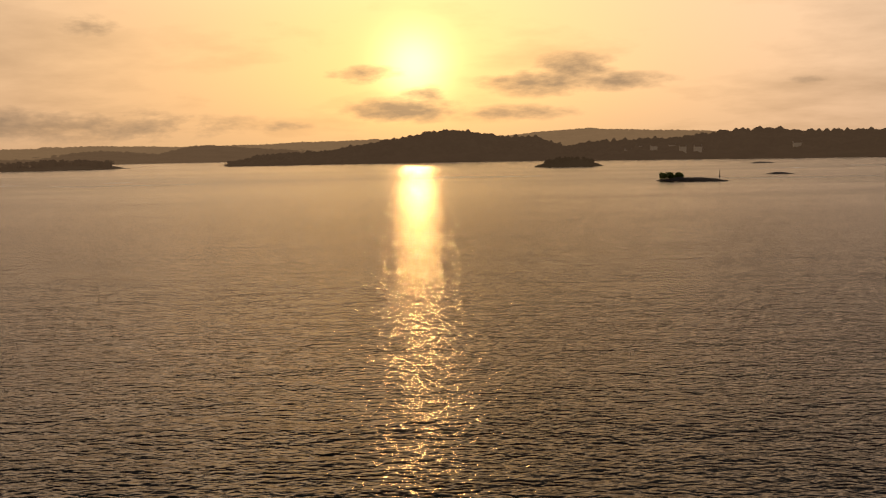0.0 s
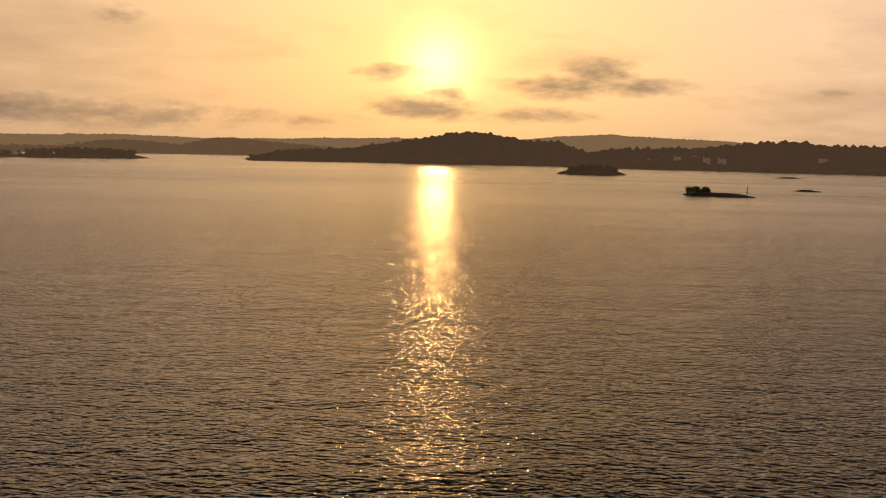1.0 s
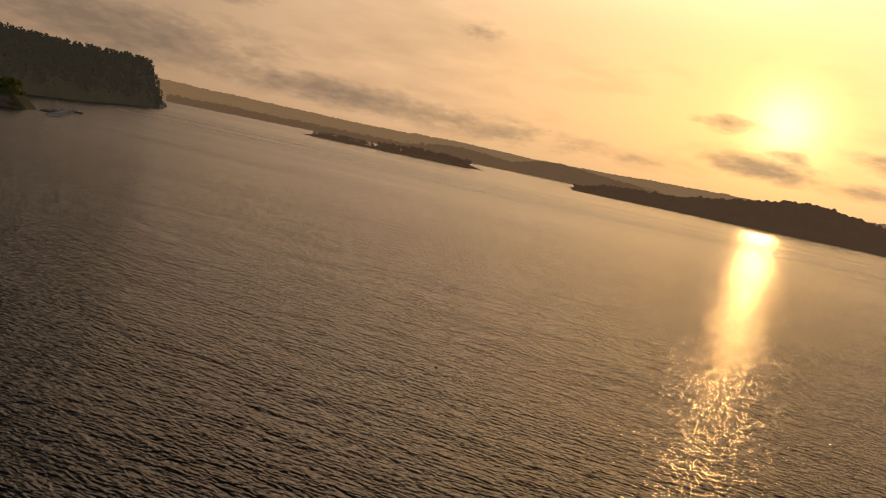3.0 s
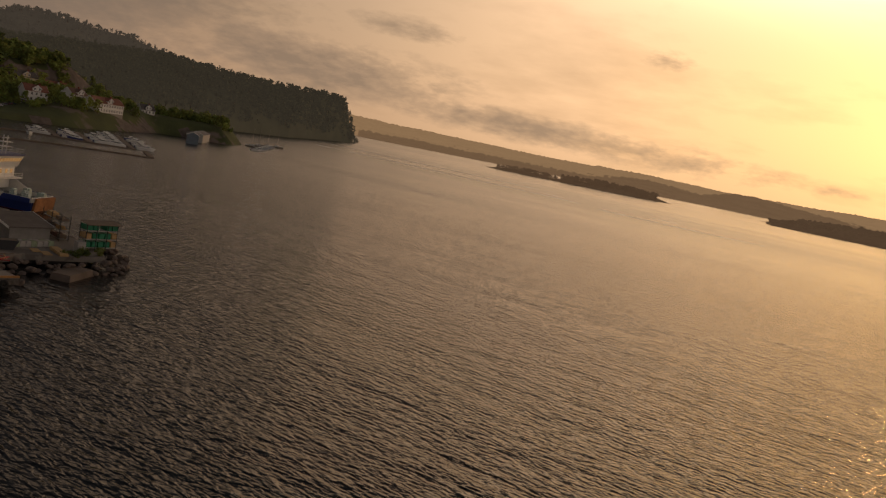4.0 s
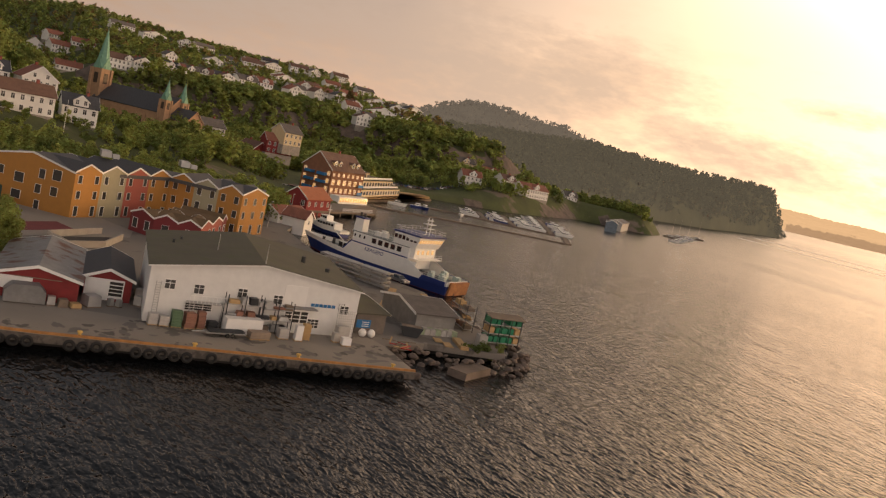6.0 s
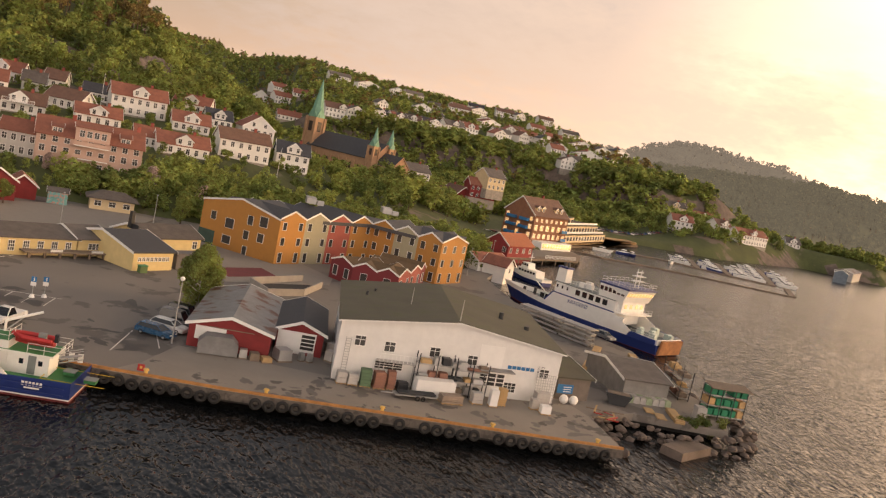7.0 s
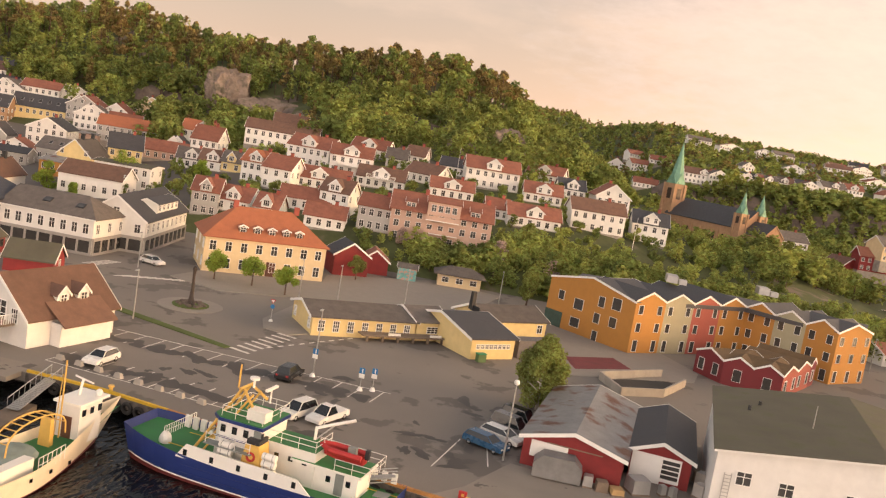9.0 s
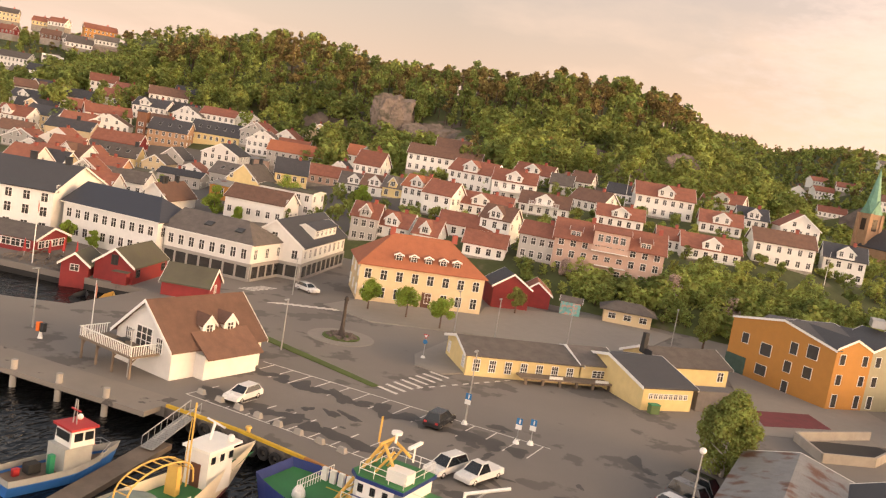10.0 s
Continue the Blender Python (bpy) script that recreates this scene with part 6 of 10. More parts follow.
slope_house((-410.5, 108.3), (-414.8, 117.6), 9.0, 2, 3.7, WHITE, ROOF_RED, 8.9, 6, ridge="y")
slope_house((-407.8, 116.4), (-413.4, 128.4), 9.0, 2, 3.2, WHITE, ROOF_GREY, 9.8, -7)
slope_house((-399.2, 150.5), (-403.4, 159.6), 9.0, 2, 3.2, CREAM, ROOF_GREY, 14.3, -1)
slope_house((-400.0, 145.8), (-405.1, 156.9), 8.0, 2, 2.9, RED_WALL, ROOF_RED, 9.6, -19)
slope_house((-400.9, 135.7), (-409.3, 150.3), 10.0, 1, 6.1, RED_WALL, ROOF_BROWN, 4.3, -2, ridge="y")
slope_house((-404.0, 122.2), (-413.3, 138.4), 9.0, 1, 3.2, RED_WALL, ROOF_BROWN, 5.1, 7)
slope_house((-571.2, 96.8), (-576.4, 117.6), 9.0, 2, 3.2, WHITE, ROOF_BROWN, 30.3, -6, bay=10.7)
slope_house((-607.1, 130.2), (-610.3, 143.1), 9.0, 2, 3.2, WHITE, ROOF_DARK, 33.1, 2, bay=6.7)
slope_house((-607.9, 143.9), (-610.7, 155.1), 9.0, 2, 3.2, WHITE, ROOF_GREY, 33.3, 0, bay=5.8)
slope_house((-612.8, 156.3), (-615.2, 166.0), 9.0, 2, 3.2, WHITE, ROOF_BROWN, 33.9, -23, bay=5.0)
slope_house((-613.4, 167.2), (-616.9, 181.3), 9.0, 2, 3.2, WHITE, ROOF_BROWN, 34.1, 3, bay=7.3, ridge="y")
slope_house((-628.2, 186.1), (-631.7, 200.0), 9.0, 2, 3.2, WHITE, ROOF_GREY, 36.3, -3, bay=7.1)
slope_house((-633.2, 201.1), (-635.8, 211.7), 9.0, 2, 3.2, WHITE, ROOF_RED, 37.0, -14, bay=5.5)
slope_house((-743.4, 242.4), (-747.4, 258.4), 9.0, 2, 3.2, WHITE, ROOF_GREY, 47.8, -24, bay=8.3, ridge="y")
slope_house((-634.8, 222.1), (-637.8, 234.0), 9.0, 2, 3.2, WHITE, ROOF_RED, 37.1, 7, bay=6.1, ridge="y")
slope_house((-672.5, 242.6), (-675.2, 253.4), 9.0, 2, 3.2, WHITE, ROOF_RED, 42.3, -8, bay=5.6, ridge="y")
slope_house((-591.3, 220.4), (-595.8, 238.7), 9.0, 1, 3.2, WHITE, ROOF_BROWN, 30.7, 2, bay=9.4)
slope_house((-650.8, 246.2), (-652.9, 254.9), 9.0, 2, 3.2, WHITE, ROOF_BROWN, 39.7, 8, bay=4.5, ridge="y")
slope_house((-848.3, 125.1), (-853.5, 145.8), 8.0, 2, 2.9, WHITE, ROOF_GREY, 62.0, 1)
slope_house((-831.8, 148.6), (-837.2, 170.4), 8.0, 2, 2.9, WHITE, ROOF_BROWN, 59.3, 9, ridge="y")
slope_house((-836.1, 182.0), (-839.2, 194.3), 8.0, 2, 2.9, WHITE, ROOF_BROWN, 59.8, -10, ridge="y")
slope_house((-835.2, 194.6), (-839.9, 213.3), 8.0, 2, 2.9, WHITE, ROOF_GREY, 59.8, 5)
slope_house((-736.3, 185.2), (-739.8, 199.2), 8.0, 2, 2.9, WHITE, ROOF_DARK, 47.1, -9, ridge="y")
slope_house((-721.2, 196.1), (-723.9, 206.9), 8.0, 1, 2.9, WHITE, ROOF_GREY, 45.6, 10)
slope_house((-661.9, 141.0), (-664.0, 149.6), 8.0, 2, 2.9, WHITE, ROOF_GREY, 41.2, 8, ridge="y")
slope_house((-802.5, 231.7), (-807.5, 251.5), 8.0, 2, 2.9, WHITE, ROOF_BROWN, 55.2, -21)
slope_house((-848.3, 261.8), (-851.9, 276.4), 8.0, 2, 2.9, WHITE, ROOF_DARK, 61.7, -20)
slope_house((-859.7, 293.1), (-864.1, 310.9), 8.0, 2, 2.9, WHITE, ROOF_BROWN, 63.5, -17)
slope_house((-856.7, 309.4), (-859.9, 322.3), 8.0, 2, 2.9, WHITE, ROOF_GREY, 62.9, 11, ridge="y")
slope_house((-864.4, 338.2), (-868.4, 354.3), 8.0, 2, 2.9, WHITE, ROOF_BROWN, 65.2, -9)
slope_house((-786.3, 303.1), (-790.2, 318.7), 8.0, 2, 2.9, WHITE, ROOF_RED, 52.9, -2)
slope_house((-723.1, 296.1), (-726.7, 310.7), 8.0, 2, 2.9, WHITE, ROOF_RED, 45.8, -14)
slope_house((-787.1, 334.9), (-791.5, 352.5), 8.0, 2, 2.9, WHITE, ROOF_GREY, 54.0, -6)
slope_house((-699.2, 310.6), (-704.1, 330.4), 8.0, 2, 2.9, WHITE, ROOF_BROWN, 43.9, -11, ridge="y")
slope_house((-616.1, 283.5), (-619.5, 297.0), 8.0, 2, 2.9, WHITE, ROOF_RED, 36.4, -12, ridge="y")
slope_house((-624.6, 264.1), (-627.8, 276.7), 8.0, 2, 2.9, WHITE, ROOF_BROWN, 36.9, -3, ridge="y")
slope_house((-671.6, 318.6), (-674.9, 331.9), 8.0, 2, 2.9, WHITE, ROOF_GREY, 42.3, -3, ridge="y")
slope_house((-687.8, 339.5), (-692.2, 357.0), 8.0, 2, 2.9, WHITE, ROOF_DARK, 44.5, 8, ridge="y")
slope_house((-570.4, 254.1), (-573.5, 266.7), 8.0, 2, 2.9, WHITE, ROOF_GREY, 29.9, 0)
slope_house((-572.4, 108.6), (-575.9, 120.8), 8.0, 2, 2.9, WHITE, ROOF_GREY, 31.2, 9, ridge="y")
slope_house((-595.4, 123.7), (-600.0, 139.8), 8.0, 2, 2.9, WHITE, ROOF_BROWN, 32.2, 7, ridge="y")
slope_house((-608.0, 142.7), (-611.4, 154.4), 8.0, 2, 2.9, WHITE, ROOF_RED, 33.4, 12)
slope_house((-612.7, 155.0), (-615.9, 166.1), 8.0, 2, 2.9, WHITE, ROOF_GREY, 34.0, 0)
slope_house((-617.7, 167.6), (-621.2, 179.8), 8.0, 2, 2.9, WHITE, ROOF_DARK, 34.7, -19)
slope_house((-626.6, 183.8), (-630.5, 197.4), 8.0, 2, 2.9, WHITE, ROOF_GREY, 36.1, 7)
slope_house((-638.6, 198.8), (-641.9, 210.0), 8.0, 2, 2.9, WHITE, ROOF_BROWN, 37.9, 11)
slope_house((-728.6, 238.9), (-734.1, 258.1), 8.0, 2, 2.9, WHITE, ROOF_RED, 46.4, 8, ridge="y")
slope_house((-645.1, 226.4), (-649.0, 240.2), 8.0, 2, 2.9, WHITE, ROOF_GREY, 38.8, -4)
slope_house((-715.6, 261.6), (-719.4, 275.0), 8.0, 2, 2.9, WHITE, ROOF_BROWN, 45.1, 1)
slope_house((-664.1, 255.1), (-667.7, 267.6), 8.0, 2, 2.9, WHITE, ROOF_RED, 41.6, -17)
slope_house((-658.4, 265.3), (-662.7, 280.1), 8.0, 2, 2.9, WHITE, ROOF_DARK, 41.2, 6, ridge="y")
slope_house((-616.5, 260.7), (-619.6, 271.7), 8.0, 2, 2.9, WHITE, ROOF_RED, 35.5, -4)
slope_house((-565.2, 250.4), (-568.7, 262.5), 8.0, 2, 2.9, WHITE, ROOF_BROWN, 28.7, -14, ridge="y")
slope_house((-605.4, 275.5), (-611.6, 297.2), 8.0, 2, 2.9, WHITE, ROOF_GREY, 35.1, -23, ridge="y")
slope_house((-622.4, 303.1), (-626.9, 319.0), 8.0, 1, 2.9, WHITE, ROOF_DARK, 37.3, 7, ridge="y")
slope_house((-814.3, 234.5), (-819.4, 252.4), 8.0, 2, 2.9, WHITE, ROOF_BROWN, 56.9, 12)
slope_house((-808.7, 213.7), (-812.3, 226.4), 8.0, 1, 2.9, WHITE, ROOF_GREY, 56.0, -22)
slope_house((-820.2, 254.7), (-825.1, 271.9), 8.0, 2, 2.9, WHITE, ROOF_DARK, 57.6, 5, ridge="y")
slope_house((-533.3, 311.9), (-535.9, 326.4), 9.0, 2, 3.2, CREAM, ROOF_GREY, 14.6, -10, bay=7.4)
slope_house((-472.8, 285.6), (-475.0, 297.8), 9.0, 2, 3.2, WHITE, ROOF_RED, 9.1, -19, bay=6.2)
slope_house((-535.6, 334.7), (-538.3, 350.1), 9.0, 2, 3.2, WHITE, ROOF_RED, 11.5, -14, bay=7.8)
slope_house((-484.1, 317.7), (-486.1, 329.0), 9.0, 2, 3.2, WHITE, ROOF_BROWN, 10.7, 3, bay=5.8)
slope_house((-477.0, 326.8), (-481.4, 351.8), 9.0, 2, 3.2, WHITE, ROOF_RED, 8.6, 7, bay=12.7)
slope_house((-512.7, 390.0), (-514.3, 399.1), 9.0, 1, 3.2, WHITE, ROOF_GREY, 10.4, -23, bay=4.6)
slope_house((-380.6, -207.8), (-390.4, -195.2), 9.0, 2, 3.2, WHITE, ROOF_BROWN, 22.9, -2)
slope_house((-386.6, -230.7), (-393.2, -222.3), 9.0, 1, 3.2, WHITE, ROOF_RED, 24.6, -23)
slope_house((-388.8, -246.7), (-395.9, -237.6), 9.0, 2, 3.2, WHITE, ROOF_RED, 24.1, 2)
slope_house((-363.5, -237.3), (-372.4, -225.9), 9.0, 2, 3.2, WHITE, ROOF_DARK, 16.0, -13)
slope_house((-367.9, -268.1), (-381.5, -250.8), 9.0, 2, 3.2, WHITE, ROOF_BROWN, 16.4, 8)
slope_house((-349.9, -213.3), (-360.6, -199.6), 9.0, 2, 3.2, WHITE, ROOF_RED, 12.0, 11)
slope_house((-353.7, -225.2), (-358.9, -218.5), 9.0, 2, 3.2, RED_WALL, ROOF_RED, 12.4, -6)
slope_house((-414.3, -308.8), (-432.7, -285.2), 9.0, 2, 3.2, WHITE, ROOF_DARK, 24.0, -14)
slope_house((-449.0, -365.2), (-460.0, -351.1), 9.0, 2, 3.2, WHITE, ROOF_GREY, 29.0, -22)
slope_house((-315.1, -218.8), (-322.8, -208.8), 9.0, 1, 3.2, GREY_WALL, ROOF_BROWN, 5.0, -24)
slope_house((-435.5, -341.6), (-443.9, -330.8), 9.0, 1, 3.2, WHITE, ROOF_GREY, 24.0, -18)
slope_house((-340.5, -124.2), (-349.3, -97.2), 9.0, 2, 3.2, GREY_WALL, ROOF_ORANGE, 11.0, -1)
slope_house((-340.3, -93.5), (-344.4, -80.7), 9.0, 2, 3.2, WHITE, ROOF_ORANGE, 14.4, -3, bay=6.7)
slope_house((-311.5, -96.2), (-318.1, -75.9), 8.0, 1, 2.9, PALE_PINK, ROOF_RED, 10.3, -4)
slope_house((-331.1, -67.6), (-339.8, -45.9), 8.0, 2, 2.9, WHITE, ROOF_BROWN, 18.8, -12)
slope_house((-298.6, -74.1), (-301.7, -66.5), 8.0, 1, 2.9, WHITE, ROOF_GREY, 10.6, -5, bay=4.1)
slope_house((-295.9, -65.7), (-298.8, -58.4), 8.0, 1, 2.9, WHITE, ROOF_BROWN, 11.3, -14, bay=4.0)
slope_house((-296.5, -59.1), (-298.6, -54.0), 8.0, 1, 2.9, YELLOW, ROOF_GREY, 11.9, -15, bay=2.8)
slope_house((-286.5, -48.8), (-289.5, -41.2), 8.0, 2, 2.9, WHITE, ROOF_ORANGE, 11.1, -26, bay=4.1)
slope_house((-250.9, -46.2), (-253.2, -40.6), 8.0, 2, 2.9, GREY_WALL, ROOF_RED, 4.8, -10, bay=3.1)
slope_house((-253.5, -40.7), (-256.4, -33.6), 8.0, 1, 2.9, WHITE, ROOF_RED, 6.5, -19, bay=3.8)
slope_house((-252.7, -31.3), (-254.8, -26.1), 8.0, 1, 2.9, WHITE, ROOF_RED, 6.3, -18, bay=2.8)
slope_house((-510.3, -365.2), (-522.6, -350.5), 8.0, 2, 2.9, OCHRE, ROOF_RED, 54.5, 11)
slope_house((-496.9, -366.6), (-505.5, -356.5), 8.0, 1, 2.9, WHITE, ROOF_GREY, 48.3, -6)
slope_house((-500.4, -387.5), (-507.9, -378.6), 8.0, 1, 2.9, BROWN_WALL, ROOF_BROWN, 49.5, -5)
slope_house((-524.4, -405.4), (-531.7, -396.6), 8.0, 1, 2.9, WHITE, ROOF_RED, 59.1, -25)
slope_house((-521.9, -416.5), (-527.7, -409.5), 8.0, 1, 2.9, YELLOW, ROOF_RED, 57.9, -10)
slope_house((-520.7, -444.4), (-528.4, -435.2), 8.0, 2, 2.9, CREAM, ROOF_GREY, 57.7, -4)
slope_house((-499.0, -419.8), (-505.5, -412.0), 8.0, 1, 2.9, RED_WALL, ROOF_RED, 48.7, -24)
slope_house((-502.5, -348.4), (-510.9, -338.4), 8.0, 1, 2.9, WHITE, ROOF_GREY, 50.7, -2)
slope_house((-492.3, -360.0), (-501.9, -348.6), 8.0, 1, 2.9, WHITE, ROOF_GREY, 46.5, -2)
slope_house((-373.6, -268.1), (-379.6, -252.7), 9.2, 2, 3.6, CREAM, ROOF_DARK, 16.9, -23, bay=6.2)
slope_house((-394.4, -205.8), (-399.0, -194.2), 8.2, 1, 3.2, YELLOW, ROOF_DARK, 27.6, 2)
slope_house((-356.5, -257.7), (-362.4, -243.2), 8.8, 2, 3.1, WHITE, ROOF_DARK, 12.5, -8, bay=6.0)
slope_house((-371.6, -224.9), (-376.7, -212.4), 10.0, 2, 3.3, WHITE, ROOF_RED, 18.5, 6)
slope_house((-346.0, -243.9), (-351.7, -229.7), 8.3, 2, 3.1, CREAM, ROOF_DARK, 10.0, 11, bay=5.7)
slope_house((-368.5, -205.2), (-373.9, -191.9), 9.6, 2, 3.2, WHITE, ROOF_DARK, 17.5, -13, bay=5.4)
slope_house((-374.1, -194.2), (-378.9, -182.6), 10.0, 1, 4.2, CREAM, ROOF_DARK, 19.5, 0)
slope_house((-329.3, -235.9), (-334.6, -222.7), 8.7, 2, 3.5, WHITE, ROOF_RED, 6.5, -17, bay=5.5)
slope_house((-337.0, -229.9), (-342.7, -216.0), 10.1, 2, 3.4, CREAM, ROOF_DARK, 8.0, -18)
slope_house((-361.6, -194.0), (-366.3, -182.2), 8.3, 1, 2.9, WHITE, ROOF_BROWN, 15.0, 5)
slope_house((-367.5, -184.5), (-372.2, -172.8), 9.0, 2, 3.3, WHITE, ROOF_GREY, 16.8, -15, ridge="y", bay=5.1)
slope_house((-372.0, -175.1), (-377.4, -161.7), 8.4, 2, 2.7, WHITE, ROOF_RED, 18.7, -10)
slope_house((-377.4, -165.2), (-382.8, -151.7), 9.1, 1, 3.8, WHITE, ROOF_BROWN, 20.6, 8, ridge="y", bay=5.0)
slope_house((-334.6, -210.3), (-339.8, -197.3), 10.4, 2, 3.9, WHITE, ROOF_RED, 7.4, 3)
slope_house((-341.3, -202.9), (-346.7, -189.6), 10.4, 2, 3.5, WHITE, ROOF_BROWN, 9.0, 7, ridge="y", bay=5.1)
slope_house((-301.7, -202.1), (-306.9, -189.3), 9.5, 1, 3.4, GREY_WALL, ROOF_RED, 3.8, -10, ridge="y", bay=4.8)
slope_house((-362.2, -149.2), (-367.1, -137.1), 9.2, 2, 3.7, GREY_WALL, ROOF_RED, 15.1, -16, ridge="y", bay=4.7)
slope_house((-368.2, -138.9), (-372.3, -128.8), 9.3, 1, 3.7, WHITE, ROOF_RED, 16.9, -12, ridge="y")
slope_house((-391.5, -140.5), (-396.8, -127.5), 10.0, 2, 4.0, CREAM, ROOF_DARK, 17.9, 4, ridge="y", bay=5.0)
slope_house((-289.4, -184.9), (-293.2, -175.5), 8.7, 1, 3.0, WHITE, ROOF_GREY, 2.9, 7, ridge="y", bay=4.5)
slope_house((-299.5, -183.7), (-303.7, -173.0), 9.2, 2, 3.7, WHITE, ROOF_RED, 3.5, -5, ridge="y")
slope_house((-354.7, -141.7), (-359.6, -130.0), 9.0, 2, 3.6, WHITE, ROOF_GREY, 12.6, -3, ridge="y", bay=4.6)
slope_house((-359.6, -131.6), (-363.8, -121.0), 8.9, 1, 3.3, WHITE, ROOF_RED, 14.3, -2)
slope_house((-276.2, -169.8), (-280.1, -159.9), 8.6, 1, 3.2, GREY_WALL, ROOF_RED, 2.2, 1, ridge="y", bay=4.2)
slope_house((-287.0, -168.4), (-290.6, -159.5), 9.1, 2, 3.3, WHITE, ROOF_RED, 2.7, 1)
slope_house((-350.2, -123.5), (-354.2, -113.2), 8.3, 1, 3.3, WHITE, ROOF_RED, 12.0, -15)
slope_house((-254.9, -155.3), (-258.8, -145.7), 9.8, 1, 3.7, WHITE, ROOF_GREY, 1.7, 4, ridge="y", bay=3.9)
slope_house((-265.1, -155.1), (-268.8, -145.6), 8.0, 2, 2.7, WHITE, ROOF_RED, 1.8, -21)
slope_house((-275.6, -153.9), (-279.0, -145.4), 8.2, 2, 3.3, WHITE, ROOF_BROWN, 2.1, -23, bay=4.0)
slope_house((-242.9, -139.7), (-246.0, -132.2), 10.5, 2, 4.0, WHITE, ROOF_RED, 1.7, -14)
slope_house((-253.1, -141.1), (-256.7, -132.3), 8.2, 2, 3.1, CREAM, ROOF_DARK, 1.6, -16, bay=3.7)
slope_house((-263.3, -140.4), (-266.5, -132.2), 8.2, 1, 3.4, WHITE, ROOF_BROWN, 1.8, 7)
slope_house((-318.2, -89.0), (-321.9, -80.2), 9.6, 1, 3.9, WHITE, ROOF_GREY, 11.2, -6, ridge="y", bay=3.7)
slope_house((-317.8, -78.3), (-321.0, -70.5), 9.9, 2, 4.1, WHITE, ROOF_RED, 13.0, -19)
slope_house((-250.1, -126.1), (-253.1, -118.7), 8.7, 2, 3.0, GREY_WALL, ROOF_RED, 1.8, 2, ridge="y", bay=3.5)
slope_house((-297.5, -95.4), (-301.0, -86.8), 9.5, 2, 4.0, YELLOW, ROOF_DARK, 7.3, 7)
# ---- trees ----
RNG = np.random.default_rng(7)


def cluster(n, lobes, size, rng):
    """n small three-cornered leaf sprays scattered over the skins of lobes (x, y, z, radius, squash)."""
    w = np.array([l[3] ** 2 for l in lobes])
    pick = rng.choice(len(lobes), n, p=w / w.sum())
    lob = np.array(lobes)[pick]
    d = rng.normal(size=(n, 3))
    d /= np.linalg.norm(d, axis=1)[:, None]
    r = lob[:, 3] * rng.uniform(0.55, 1.08, n)
    c = lob[:, :3] + d * np.stack([r, r, r * lob[:, 4]], -1)
    a = rng.normal(size=(n, 3)) * 0.6 + d + np.array([0, 0, 0.35])
    a /= np.linalg.norm(a, axis=1)[:, None]
    b = np.cross(a, rng.normal(size=(n, 3)))
    b /= np.linalg.norm(b, axis=1)[:, None]
    e = np.cross(a, b)
    s = size * rng.uniform(0.6, 1.35, (n, 1))
    k = rng.uniform(0.55, 1.0, (n, 1))
    q = np.stack([c - b * s - e * s * k * 0.6, c + b * s - e * s * k * 0.6, c + e * s * k * 1.2], 1)
    return q.reshape(-1, 3)


def post(p, q, r0, r1, n=6):
    s = Shape()
    s.tube(p, q, r0, BARK, r1, n)
    v = np.array(s.v)
    f = [t for x in s.f if len(x) == 4 for t in ((x[0], x[1], x[2]), (x[0], x[2], x[3]))]
    return v, np.array(f)


def template(kind, rng, leaves):
    """Leaf sprays and trunk faces of a tree one metre high."""
    lobes = []
    if kind == "broad":  # an egg of uneven lumps, widest below the middle
        for i in range(13):
            a, z = rng.uniform(0, math.tau), 0.16 + 0.74 * (i + rng.uniform(0, 1)) / 13
            r = 0.24 * math.sin(math.pi * min(1.0, (z - 0.02) / 1.0)) ** 0.7 * rng.uniform(0.35, 1.0)
            lobes.append((math.cos(a) * r, math.sin(a) * r, z, rng.uniform(0.09, 0.155), 0.9))
        lobes.append((0, 0, 0.9, 0.09, 1.0))
        trunk, size = 0.5, 0.058
    elif kind == "pine":  # a bare stem with flat tiers of needles near the top
        for i in range(8):
            a, z = rng.uniform(0, math.tau), rng.uniform(0.52, 0.93)
            r = rng.uniform(0.05, 0.24) * (1.2 - z) * 2.0
            lobes.append((math.cos(a) * r, math.sin(a) * r, z, rng.uniform(0.065, 0.12), 0.5))
        lobes.append((0, 0, 0.95, 0.075, 0.6))
        trunk, size = 0.93, 0.045
    elif kind == "spruce":
        for i in range(10):
            z = 0.12 + 0.84 * i / 9
            lobes.append((rng.uniform(-0.02, 0.02), rng.uniform(-0.02, 0.02), z, 0.19 * (1.03 - z), 0.7))
        trunk, size = 0.3, 0.045
    else:  # bush
        for i in range(7):
            a = rng.uniform(0, math.tau)
            r = rng.uniform(0.05, 0.35)
            lobes.append((math.cos(a) * r, math.sin(a) * r, rng.uniform(0.2, 0.7), rng.uniform(0.16, 0.28), 0.9))
        trunk, size = 0.2, 0.085
    q = cluster(leaves, lobes, size * math.sqrt(230 / leaves), rng)
    tv, tf = post((0, 0, -0.06), (0, 0, trunk), 0.022, 0.008, 4)
    return q, tv, tf


LEAF_SETS = {"broad": [LEAF, LEAF, LEAF_DARK], "pine": [NEEDLE, NEEDLE, LEAF_DARK], "spruce": [LEAF_DARK, NEEDLE, LEAF_DARK], "bush": [LEAF, LEAF_DARK, LEAF]}
TEMPLATES = {}


